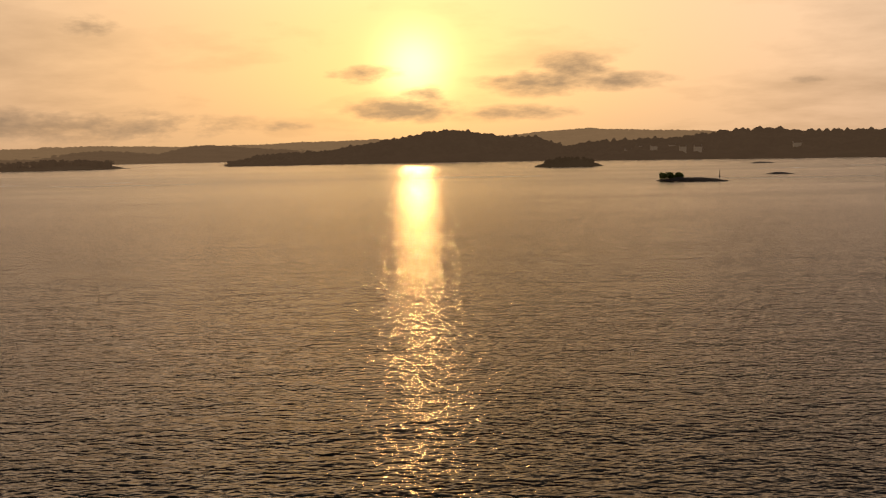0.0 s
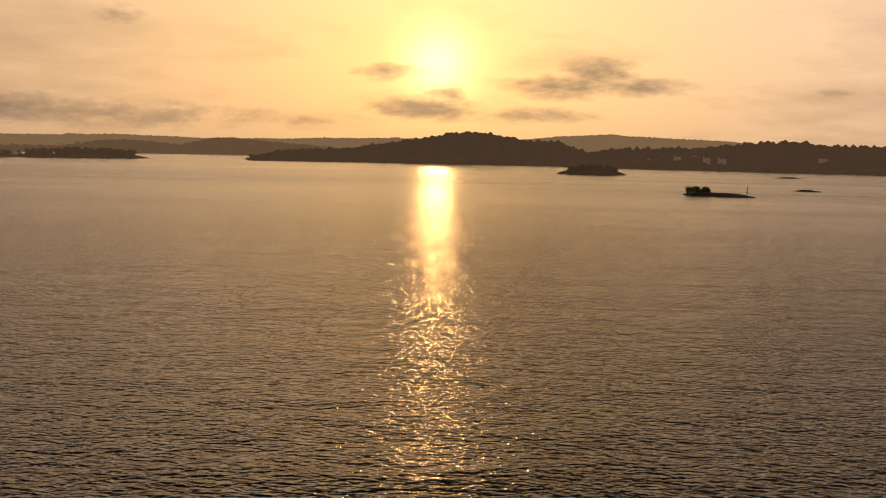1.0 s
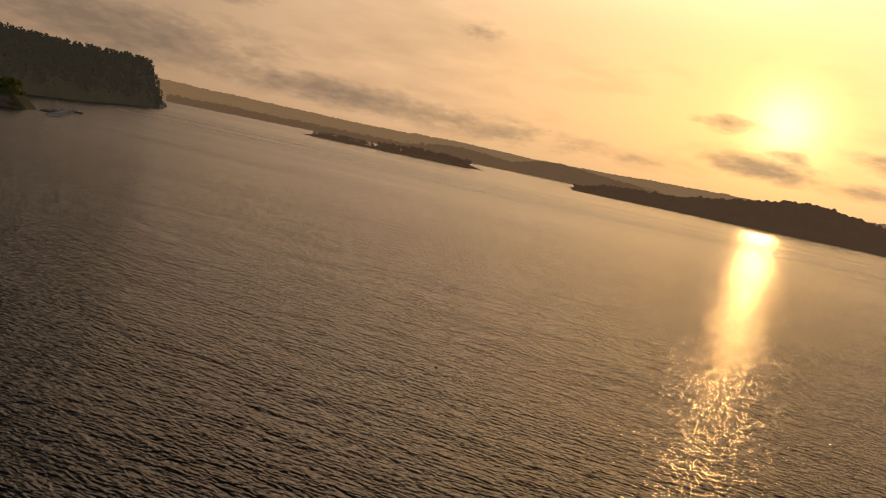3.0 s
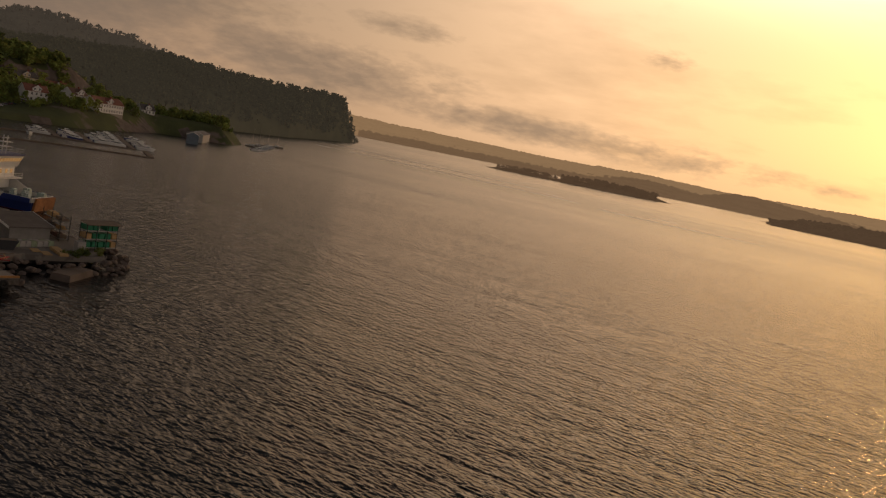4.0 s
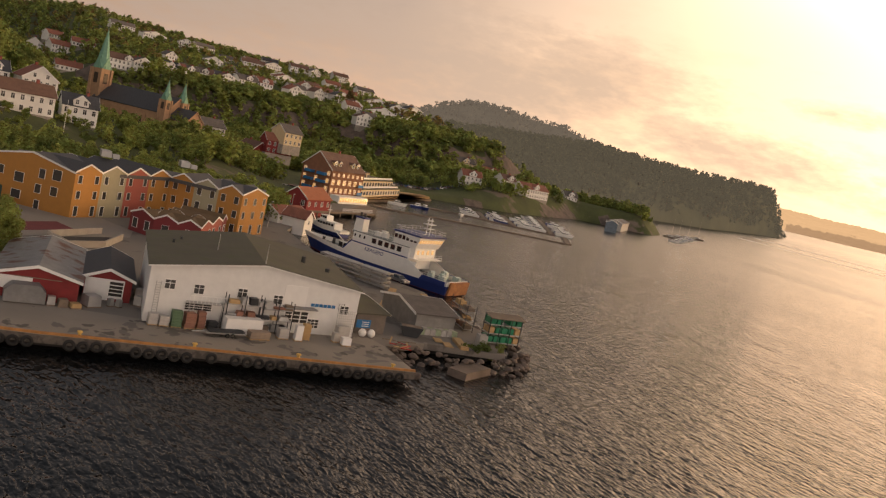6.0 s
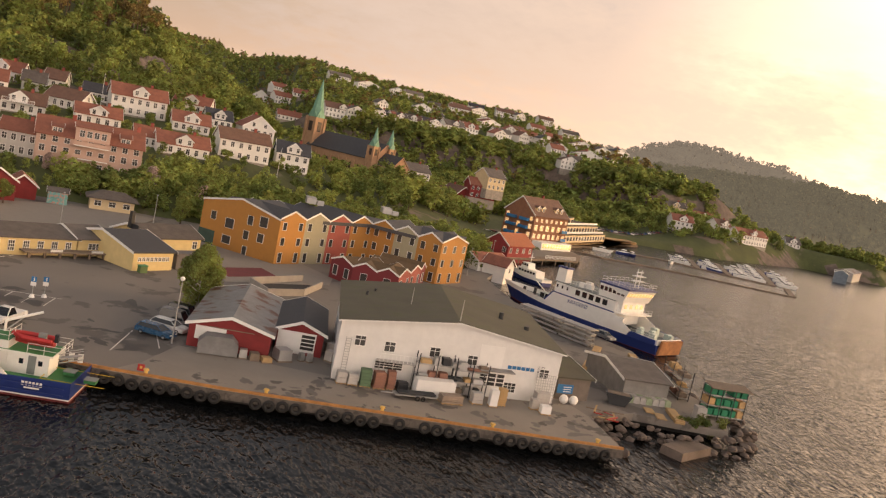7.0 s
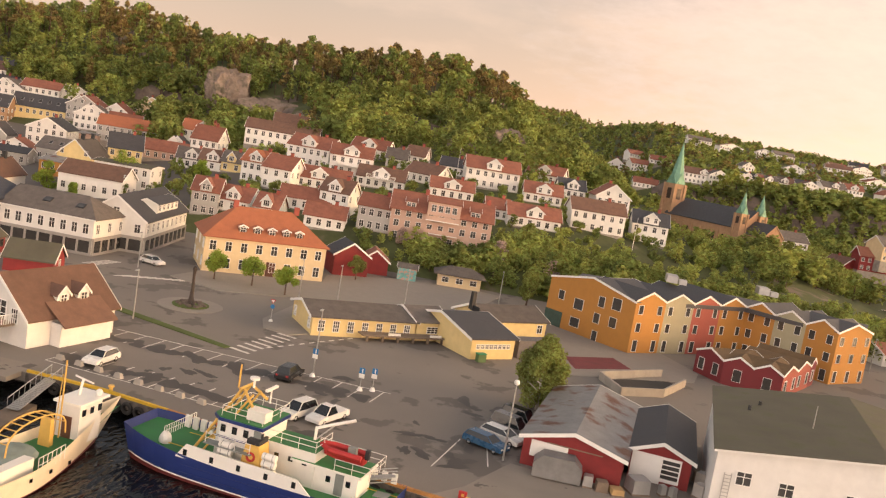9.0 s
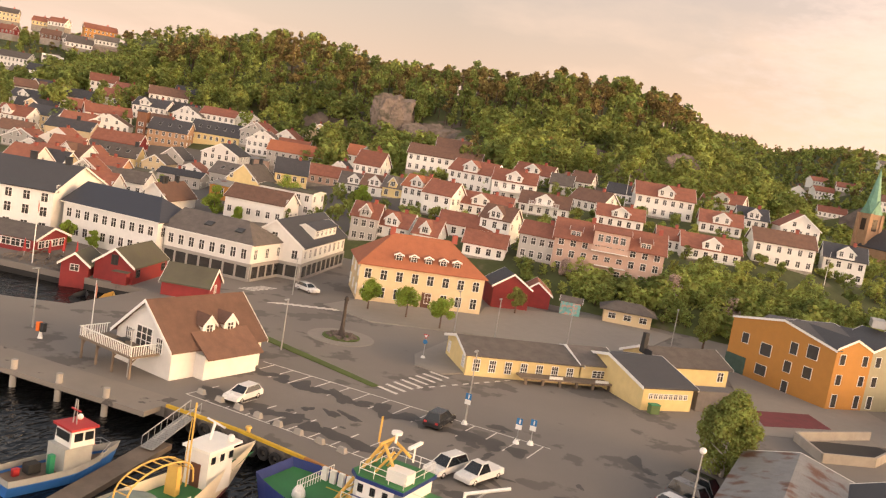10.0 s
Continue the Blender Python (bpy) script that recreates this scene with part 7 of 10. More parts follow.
def grove(name, spots, label, leaves=150, only=None):
    """Many trees in one mesh: spots are (x, y, z, height, kind, girth)."""
    mats = [LEAF, LEAF_DARK, NEEDLE, BARK, BLOSSOM] + ([only] if only else [])
    V, F, K, n = [], [], [], 0
    for x, y, z, h, kind, g in spots:
        key = (kind, leaves, int(RNG.integers(5)))
        if key not in TEMPLATES:
            TEMPLATES[key] = template(kind, RNG, leaves)
        q, tv, tf = TEMPLATES[key]
        a = RNG.uniform(0, math.tau)
        c, s = math.cos(a), math.sin(a)
        m = only or LEAF_SETS[kind][int(RNG.integers(3))]
        for pts, fs, mm in ((q, np.arange(len(q)).reshape(-1, 3), m), (tv, tf, BARK)):
            p = np.empty_like(pts)
            p[:, 0] = x + (pts[:, 0] * c - pts[:, 1] * s) * h * g
            p[:, 1] = y + (pts[:, 0] * s + pts[:, 1] * c) * h * g
            p[:, 2] = z + pts[:, 2] * h
            V.append(p)
            F.append(fs + n)
            K.append(np.full(len(fs), mats.index(mm)))
            n += len(p)
    ob = new(name, array_mesh(name, np.concatenate(V), np.concatenate(F), mats, np.concatenate(K)))
    return tagged(ob, label, "trees", kind="stuff")


def scatter(x0, x1, y0, y1, gap, keep, heights, kinds, girth=(0.8, 1.2), clear=7.0, sink=0.2):
    out = []
    xs, ys = np.meshgrid(np.arange(x0, x1, gap), np.arange(y0, y1, gap), indexing="ij")
    xs = xs.ravel() + RNG.uniform(-0.5, 0.5, xs.size) * gap
    ys = ys.ravel() + RNG.uniform(-0.5, 0.5, ys.size) * gap
    zs = land(xs, ys)
    for x, y, z in zip(xs, ys, zs):
        if not keep(x, y, z):
            continue
        if any(-4 < 0.94 * (x - cx) + 0.34 * (y - cy) < 17 and abs(0.94 * (y - cy) - 0.34 * (x - cx)) < cw * 0.56 for cx, cy, cz, cw, ch in CRAGS):
            continue
        if SPOTS and np.min(np.hypot(SPOTS_A[:, 0] - x, SPOTS_A[:, 1] - y)) < clear:
            continue
        out.append((x, y, z - sink, RNG.uniform(*heights), str(RNG.choice(kinds)), RNG.uniform(*girth)))
    return out


SPOTS = [(o.matrix_basis @ Vector((5, 4, 0))) for o in scene.objects if o.parent is None and o.type == "EMPTY" and ("hillside" in o.get("label", "") or o.name.startswith("town_house"))]
SPOTS_A = np.array([(v.x, v.y) for v in SPOTS])


def hill_part(x, y):
    c = (1 - sstep(-45, 70, y)) * sstep(-345, -215, y)
    return float(c * 46 * sstep(322, 500, -x))


def gap_noise(x, y, k):
    return noise.noise(Vector((x / k, y / k, 3.3)))


crest = scatter(-535, -405, -345, 60, 6.4, lambda x, y, z: hill_part(x, y) > 24, (9, 17), ["pine", "pine", "pine", "broad", "spruce"], (0.75, 1.1), clear=8)
slope = scatter(-500, -322, -345, 70, 5.6, lambda x, y, z: 1.0 < hill_part(x, y) <= 26 and gap_noise(x, y, 22) < 0.5 and not (x > -374 and -205 < y < -112), (7, 13), ["broad", "broad", "broad", "broad", "spruce", "bush"], (0.95, 1.35), clear=8)
grove("woods", crest + slope, "mixed pine and leafy woods on the rocky hill", 310)
bank = scatter(-268, -240, 8, 122, 3.0, lambda x, y, z: 2.2 < z < 10.0 and not (-266 < x < -254 and y < 22), (3.5, 7.0), ["broad", "bush", "bush", "broad"], (1.0, 1.5), clear=5)
bank += scatter(-262, -236, -4, 14, 3.2, lambda x, y, z: 2.6 < z < 7.2 and x < -240, (2.5, 4.5), ["bush", "broad"], (1.0, 1.4), clear=5)
grove("bank_shrubs", bank, "dense leafy shrubs and young trees on the bank", 420)
gardens = scatter(-345, -250, -75, 95, 5.0, lambda x, y, z: z > 4.5 and gap_noise(x, y, 15) > -0.3, (2.0, 4.5), ["bush", "bush", "broad"], (0.9, 1.4), clear=5.5)
grove("garden_bushes", gardens, "green garden bushes between the houses", 240)
valley = scatter(-545, -262, 96, 240, 5.5, lambda x, y, z: z > 2.0 and inside(x, y) > 30 and not (-425 < x < -355 and 66 < y < 116) and gap_noise(x, y, 40) > -0.6 and not (-420 < x < -300 and 135 < y < 190), (5, 10), ["broad", "broad", "broad", "bush"], (1.1, 1.6), clear=7)
valley += scatter(-356, -300, 60, 100, 6.0, lambda x, y, z: not (-322 < x < -306 and 58 < y < 75), (4, 7), ["broad", "bush"], (1.0, 1.4), clear=6)
grove("valley_trees", valley, "leafy trees round the church", 260)
far = scatter(-1150, -480, -170, 350, 8.6, lambda x, y, z: z > 12 and gap_noise(x, y, 50) > -0.5 and (hill_part(x, y) < 3 or x < -600), (4.5, 8.5), ["broad", "broad", "bush", "pine"], (1.0, 1.5), clear=11)
cliffs = scatter(-590, -500, 100, 352, 5.0, lambda x, y, z: z > 7 and gap_noise(x, y, 18) > -0.34, (6, 11), ["broad", "broad", "broad", "bush"], (1.1, 1.6), clear=9)
line = [(-1085 + RNG.uniform(-35, 35), RNG.uniform(-160, 330)) for _ in range(70)] + [(-640 + RNG.uniform(-25, 25), RNG.uniform(250, 345)) for _ in range(16)]
far += [(x, y, float(land(x, y)) - 0.3, RNG.uniform(8, 13), "pine", RNG.uniform(1.0, 1.4)) for x, y in line]
shore = scatter(-575, -446, 212, 470, 5.4, lambda x, y, z: z > 2.3 and inside(x, y) > 9 and gap_noise(x, y, 24) > -0.15 and not (-464 < x < -440 and 226 < y < 304), (4, 9), ["broad", "broad", "bush"], (1.0, 1.5), clear=8)
grove("shore_trees", shore, "trees and bushes between the shore houses", 190)
grove("far_woods", far + cliffs, "trees between the houses on the far slope", 82)
west = scatter(-760, -300, -620, -190, 10.0, lambda x, y, z: z > 9 and gap_noise(x, y, 40) > -0.3 and hill_part(x, y) < 26, (5, 10), ["broad", "broad", "pine", "spruce"], (0.9, 1.3), clear=9)
west += scatter(-420, -374, -200, -110, 12.0, lambda x, y, z: z > 2.2 and gap_noise(x, y, 30) > 0.0, (4, 8), ["broad", "bush"], (1.0, 1.4), clear=9)
grove("west_woods", west, "trees on the slope behind the old town", 150)
# these trees share the haze emission of their slope
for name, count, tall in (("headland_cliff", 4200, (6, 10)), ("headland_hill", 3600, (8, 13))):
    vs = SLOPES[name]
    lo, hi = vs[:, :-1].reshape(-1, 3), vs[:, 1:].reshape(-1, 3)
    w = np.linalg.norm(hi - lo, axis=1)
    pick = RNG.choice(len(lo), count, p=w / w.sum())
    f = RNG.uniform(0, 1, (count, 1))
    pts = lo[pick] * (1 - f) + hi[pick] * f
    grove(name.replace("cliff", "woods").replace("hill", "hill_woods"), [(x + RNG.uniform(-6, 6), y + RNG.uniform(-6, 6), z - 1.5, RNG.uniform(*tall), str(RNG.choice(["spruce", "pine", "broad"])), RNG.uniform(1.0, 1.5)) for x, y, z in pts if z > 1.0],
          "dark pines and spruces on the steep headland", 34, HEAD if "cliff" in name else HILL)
# ---- ships and boats ----
def hull(L, B, levels, rake=0.10, full=0.55, n=22, sharp=1.8, stern=0.85, blunt=0.015):
    """A lofted hull along x from stern (0) to bow (L). levels: (height, rise towards the bow, width, material of the strake above)."""
    s = Shape()
    k = len(levels)
    pts = []
    for i in range(n + 1):
        t = i / n
        if t < full:
            w = stern + (1 - stern) * math.sin(math.pi / 2 * t / full)
        else:
            w = blunt + (1 - blunt) * (1 - ((t - full) / (1 - full)) ** sharp)
        row = []
        for z, up, wf, m in levels:
            lift = max(0.0, (t - 0.45) / 0.55) ** 2 * up
            q = wf + (1 - wf) * 0.0
            over = rake * L * max(0.0, (t - 0.6) / 0.4) ** 2 * (z + lift - levels[0][0]) / max(0.1, levels[-1][0] - levels[0][0])
            row.append((t * L * (1 - rake) + over, B / 2 * w * q, z + lift))
        pts.append(row)
    for side in (1, -1):
        for j in range(k - 1):
            vs = [(p[j][0], side * p[j][1], p[j][2]) for p in pts] + [(p[j + 1][0], side * p[j + 1][1], p[j + 1][2]) for p in pts]
            fs = [(i, i + 1, n + 2 + i, n + 1 + i) if side < 0 else (i + 1, i, n + 1 + i, n + 2 + i) for i in range(n)]
            s.faces(vs, fs, levels[j][3])
    for j in range(k - 1):
        a, b = pts[0][j], pts[0][j + 1]
        s.faces([(a[0], a[1], a[2]), (a[0], -a[1], a[2]), (b[0], -b[1], b[2]), (b[0], b[1], b[2])], [(0, 1, 2, 3)], levels[j][3])
    if blunt > 0.1:
        for j in range(k - 1):
            a, b = pts[-1][j], pts[-1][j + 1]
            s.faces([(a[0], a[1], a[2]), (a[0], -a[1], a[2]), (b[0], -b[1], b[2]), (b[0], b[1], b[2])], [(3, 2, 1, 0)], levels[j][3])
    me = welded(s.mesh("hull"))
    return me, pts


def deck(pts, j, drop, m, inset=0.12):
    s = Shape()
    n = len(pts)
    vs = [(p[j][0], max(0.0, p[j][1] - inset), p[j][2] - drop) for p in pts] + [(p[j][0], -max(0.0, p[j][1] - inset), p[j][2] - drop) for p in pts]
    s.faces(vs, [(i, n + i, n + i + 1, i + 1) for i in range(n - 1)], m)
    return s


def rail(s, path, h, m, r=0.03, posts=1.4, bars=(0.5, 1.0)):
    for p, q in zip(path, path[1:]):
        p, q = Vector(p), Vector(q)
        d = (q - p).length
        k = max(1, round(d / posts))
        for i in range(k + 1):
            a = p + (q - p) * i / k
            s.tube(a, a + Vector((0, 0, h)), r, m, n=5)
        for b in bars:
            s.tube(p + Vector((0, 0, h * b)), q + Vector((0, 0, h * b)), r, m, n=5)


def ship_pose(stern, bow, z=0.0):
    d = Vector((bow[0] - stern[0], bow[1] - stern[1]))
    return pose(stern[0], stern[1], z, 0, 0, math.degrees(math.atan2(d.y, d.x))), d.length


def port_row(parent, n, x0, x1, y, z, w, h, m=None):
    s = Shape()
    s.box((0, 0, 0), (w, 0.06, h), m or CAR_GLASS)
    me = s.mesh("window")
    for i in range(n):
        part("window", me, parent, at=pose(x0 + (x1 - x0) * i / max(1, n - 1), y, z))




def ferry():
    at, L = ship_pose((-190.5, 126.6), (-229.3, 105.4))
    h = thing("car_ferry", at, "white and blue car ferry moored at the quay", "ferry")
    sh, pts = hull(L, 10.0, [(-1.2, 0, 0.8, SHIP_RED), (0.1, 0.2, 0.95, SHIP_BLUE), (2.0, 0.7, 1.0, SHIP_WHITE), (3.1, 0.5, 1.0, SHIP_WHITE)], 0.08, 0.62)
    part("hull", sh, h, "blue lower hull with white bulwarks")
    part("deck", deck(pts, 3, 0.95, DECK_GREY), h)
    s = Shape()
    s.box((0, 0, 0.6), (0.5, 7.6, 2.8), mat("rusty_ramp", (0.34, 0.15, 0.06), 0.8, var=0.35), taper=0.95)
    part("stern_ramp", s, h, "rust-brown stern ramp", at=pose(-0.4, 0, 1.0, 0, -8, 0))
    for y in (-4.98, 4.98):
        s = Shape()
        s.section([(0, 2.0), (6.6, 2.0), (6.0, 3.15), (0, 3.0)], y - 0.06, y + 0.06, SHIP_BLUE)
        part("stern_plate", s, h, "blue stern plating")
        s = Shape()
        s.section([(5.6, 3.05), (28.2, 3.05), (26.2, 5.6), (10.8, 5.6)], y - 0.08, y + 0.08, SHIP_WHITE)
        b = part("side_plating", s, h, "tall white side plating")
        s = Shape()
        e = 0.1 if y > 0 else -0.1
        s.box((18.4, y + e, 5.5), (15.8, 0.05, 0.26), SHIP_BLUE)
        s.section([(26.1, 5.6), (26.45, 5.6), (28.45, 3.15), (28.1, 3.15)], y + e - 0.025, y + e + 0.025, SHIP_BLUE)
        part("stripe", s, b)
    s = Shape()
    s.box((18.6, 0, 5.3), (15.6, 9.2, 4.7), SHIP_WHITE)
    house_p = part("saloon", s, h)
    for y in (-4.62, 4.62):
        port_row(house_p, 5, 13.4, 20.4, y, 6.75, 1.15, 1.1)
        port_row(house_p, 3, 23.2, 25.9, y, 6.85, 0.4, 0.65)
    s = Shape()
    s.box((19.0, 0, 7.72), (16.0, 9.4, 0.16), DECK_GREY)
    part("saloon_roof", s, house_p)
    s = Shape()
    s.prism([(9.4, -4.5), (15.4, -4.5), (15.4, 4.5), (9.4, 4.5)], 7.8, 10.4, SHIP_WHITE, top=[(8.3, -4.9), (15.4, -4.7), (15.4, 4.7), (8.3, 4.9)])
    br = part("bridge", s, h, "white wheelhouse with blue trim")
    s = Shape()
    s.prism([(8.1, -5.0), (15.6, -4.8), (15.6, 4.8), (8.1, 5.0)], 10.4, 10.75, SHIP_BLUE)
    part("bridge_roof", s, br)
    port_row(br, 6, 9.6, 14.8, 4.72, 9.5, 0.72, 0.85)
    port_row(br, 6, 9.6, 14.8, -4.72, 9.5, 0.72, 0.85)
    # front panes glow in place of the sun's reflection
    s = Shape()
    s.box((0, 0, 0), (0.06, 0.78, 0.85), GLINT_GLASS)
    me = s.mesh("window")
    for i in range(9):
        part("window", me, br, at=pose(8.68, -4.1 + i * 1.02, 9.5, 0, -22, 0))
    s = Shape()
    s.box((10.6, 0, 6.7), (2.0, 8.0, 2.2), SHIP_WHITE)
    s.box((9.6, 0, 5.55), (3.4, 9.4, 0.16), SHIP_WHITE)
    part("lower_front", s, h)
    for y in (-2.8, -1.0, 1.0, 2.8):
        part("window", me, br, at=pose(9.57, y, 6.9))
    s = Shape()
    rail(s, [(8.4, 4.7, 10.75), (15.3, 4.5, 10.75), (15.3, -4.5, 10.75), (8.4, -4.7, 10.75), (8.4, 4.7, 10.75)], 1.0, SHIP_WHITE)
    part("railing", s, br)
    s = Shape()
    for x in (9.6, 10.5):
        s.tube((x, 0, 10.7), (x, 0, 14.6), 0.1, SHIP_WHITE)
    for z in (12.2, 13.2):
        s.box((10.0, 0, z), (1.5, 3.0, 0.14), SHIP_WHITE)
    s.box((10.0, 0, 14.0), (0.3, 2.2, 0.18), SHIP_WHITE)
    part("mast", s, h)
    s = Shape()
    s.box((25.8, 3.1, 9.2), (2.5, 2.2, 3.1), SHIP_WHITE, taper=0.9)
    s.box((25.8, 3.1, 10.85), (2.6, 2.3, 0.3), SHIP_BLUE)
    for x in (25.2, 26.3):
        s.tube((x, 3.1, 10.9), (x + 0.2, 3.1, 11.9), 0.28, DARK_STEEL)
    part("funnel", s, h)
    s = Shape()
    rail(s, [(15.6, 4.5, 7.8), (24.2, 4.5, 7.8)], 1.0, SHIP_WHITE)
    part("railing", s, h)
    s = Shape()
    rail(s, [(0.4, 4.7, 3.0), (6, 4.8, 3.1)], 1.0, SHIP_WHITE)
    part("railing", s, h)
    s = Shape()
    rail(s, [(8.0, 4.6, 5.6), (8.0, -4.6, 5.6)], 1.0, SHIP_WHITE)
    part("railing", s, h)
    for j in range(2):
        s = Shape()
        s.tube((8.2, 4.3, 3.6 + j * 0.95), (9.9, 4.3, 3.6 + j * 0.95), 0.44, SHIP_WHITE, n=12)
        part("life_raft", s, h)
    pale = mat("pale_green_machinery", (0.42, 0.50, 0.46), 0.5, var=0.15)
    for x, y, z, w in ((2.0, 3.0, 2.9, 1.6), (3.4, 1.0, 3.0, 1.3), (1.2, -1.5, 2.9, 1.8), (4.6, 3.6, 3.4, 1.2), (4.8, -2.0, 3.2, 1.6)):
        s = Shape()
        s.box((x, y, z), (w, 1.1, 1.5), pale, taper=0.9)
        s.tube((x, y - 0.7, z + 0.5), (x, y + 0.7, z + 0.5), 0.4, pale, n=10)
        part("winch", s, h, "pale green deck winch")
    for x, y in ((17.0, 0.5), (19.5, 2.0), (22, -1.0), (21.0, 2.6)):
        s = Shape()
        s.box((x, y, 8.3), (1.4, 1.1, 1.0), SHIP_WHITE, taper=0.9)
        part("vent_box", s, h)
    s = Shape()
    s.tube((30.0, 0, 2.6), (33.5, 2.5, 6.0), 0.12, SHIP_WHITE)
    s.box((30.0, 0, 3.0), (1.2, 1.2, 1.2), SHIP_WHITE)
    part("bow_crane", s, h)
    s = Shape()
    for x in (28.8, 30.2):
        s.box((x, 3.6, 3.6), (1.1, 0.1, 1.1), CAR_GLASS)
    part("window", s, house_p)
    s = Shape()
    for x, y in ((34, 1.5), (36, -1.0), (37.5, 1.0)):
        s.tube((x, y, 2.3), (x, y, 3.7), 0.35, DARK_STEEL, n=10)
    part("mooring_bollards", s, h)
    font = bpy.data.curves.new("ship_name", "FONT")
    font.body, font.size, font.extrude, font.align_x = "KRAGER\u00d8", 1.15, 0.02, "CENTER"
    font.materials.append(SHIP_BLUE)
    t = new("ship_name", font)
    t.parent = h
    t.matrix_basis = pose(19.5, 5.08, 4.2, 90, 0, 180)


ferry()


def workship():
    at, L = ship_pose((-131.1, 28.0), (-134.6, 4.2))
    h = thing("work_ship", at, "blue and white work ship with green decks moored at the quay", "ship")
    sh, pts = hull(L, 7.6, [(-1.4, 0, 0.7, SHIP_RED), (0.25, 0.3, 0.94, SHIP_WHITE), (0.38, 0.32, 0.945, SHIP_BLUE), (2.0, 0.9, 1.0, SHIP_BLUE), (2.1, 0.95, 1.0, SHIP_BLUE)], 0.04, 0.72, stern=0.9, sharp=2.6, blunt=0.62)
    part("hull", sh, h, "dark blue hull with a red bottom")
    part("deck", deck(pts, 4, 0.75, DECK_GREEN), h, "green painted deck")
    # white raised side along the middle
    for y in (-3.72, 3.72):
        s = Shape()
        vs = [(9, 0), (21.4, 0), (20.5, 1.25), (10.3, 1.05)]
        s.section([(x, z + 2.1) for x, z in vs], y - 0.06, y + 0.06, SHIP_WHITE)
        b = part("bulwark", s, h, "white raised bulwark")
        port_row(b, 5, 10.5, 20.5, 0.0 + y + (0.07 if y > 0 else -0.07), 2.65, 0.35, 0.5)
    s = Shape()
    s.box((13.5, -0.75, 3.0), (6.0, 3.2, 2.8), SHIP_WHITE)
    s.box((13.5, -0.75, 4.42), (5.9, 3.1, 0.05), DECK_GREEN)
    dh = part("deck_house", s, h)
    s = Shape()
    rail(s, [(15.4, 0.8, 4.45), (10.6, 0.8, 4.45), (10.6, -2.3, 4.45)], 0.9, SHIP_WHITE)
    part("railing", s, dh)
    port_row(dh, 3, 11.4, 14.0, 0.88, 3.4, 0.4, 0.4)
    s = Shape()
    s.prism([(15.6, -2.4), (19.4, -2.4), (20.1, -1.6), (20.1, 1.5), (19.4, 2.2), (15.6, 2.2)], 1.4, 5.7, SHIP_WHITE)
    w = part("wheelhouse", s, h, "white wheelhouse with a blue band")
    s = Shape()
    s.prism([(15.4, -2.6), (19.5, -2.6), (20.4, -1.7), (20.4, 1.6), (19.5, 2.4), (15.4, 2.4)], 5.55, 5.82, SHIP_BLUE)
    part("roof_band", s, w, "dark blue band under the roof")
    s = Shape()
    s.prism([(15.5, -2.5), (19.45, -2.5), (20.3, -1.65), (20.3, 1.55), (19.45, 2.3), (15.5, 2.3)], 5.82, 5.9, DECK_GREEN)
    part("roof_deck", s, w, "green painted roof deck")
    for y in (-2.43, 2.23):
        port_row(w, 4, 15.9, 19.1, y, 4.95, 0.45, 0.62)
        port_row(w, 2, 16.6, 18.4, y, 2.9, 0.35, 0.4)
    s = Shape()
    s.box((17.8, 2.25, 4.2), (4.0, 0.1, 0.12), SHIP_BLUE)
    s.box((15.9, 2.25, 4.6), (0.65, 0.08, 1.7), DECK_GREY)
    part("side_door", s, w, "grey side door and blue strake")
    s = Shape()
    s.box((18.0, 2.75, 3.72), (4.4, 1.1, 0.1), DECK_GREY)
    rail(s, [(15.9, 3.25, 3.75), (20.0, 3.25, 3.75)], 0.9, SHIP_WHITE)
    part("bridge_wing", s, w, "narrow railed walkway")
    s = Shape()
    rail(s, [(15.6, 2.2, 5.95), (19.4, 2.2, 5.95), (19.4, -2.4, 5.95), (15.6, -2.4, 5.95), (15.6, 2.2, 5.95)], 0.9, SHIP_WHITE)
    part("railing", s, w)
    s = Shape()
    s.box((16.6, 1.0, 6.4), (1.7, 1.2, 0.9), SHIP_WHITE)
    part("locker", s, w)
    # yellow gallows mast
    s = Shape()
    for y in (-1.3, 1.3):
        s.tube((22.4, y, 1.6), (18.6, y * 0.5, 8.2), 0.13, MAST_YELLOW)
        s.tube((21.6, y, 1.6), (17.6, y * 0.5, 7.8), 0.1, MAST_YELLOW)
        s.tube((17.2, y, 7.0), (18.6, y * 0.5, 8.2), 0.13, MAST_YELLOW)
    for k in range(6):
        f = k / 6
        s.tube((22.4 - 3.8 * f, -1.3 + 0.65 * f, 1.6 + 6.6 * f), (22.4 - 3.8 * f, 1.3 - 0.65 * f, 1.6 + 6.6 * f), 0.06, MAST_YELLOW)
    s.tube((18.6, -1.2, 8.2), (18.6, 1.2, 8.2), 0.12, MAST_YELLOW)
    s.tube((19.2, 0.4, 8.0), (19.2, 0.4, 10.0), 0.08, MAST_YELLOW)
    m = part("gallows_mast", s, h, "yellow gallows mast")
    s = Shape()
    s.tube((18.0, 0, 8.2), (18.0, 0, 8.9), 0.1, SHIP_WHITE)
    s.tube((18.0, 0, 8.9), (18.0, 0, 9.1), 0.42, SHIP_WHITE, n=12)
    s.box((16.6, -0.6, 8.3), (0.25, 1.9, 0.2), SHIP_WHITE)
    s.tube((16.6, -0.6, 7.0), (16.6, -0.6, 8.3), 0.08, SHIP_WHITE)
    part("radar", s, m)
    s = Shape()
    s.section([(12.2, 1.4), (14.4, 1.4), (13.9, 4.5), (12.7, 4.5)], 1.2, 2.9, MAST_YELLOW)
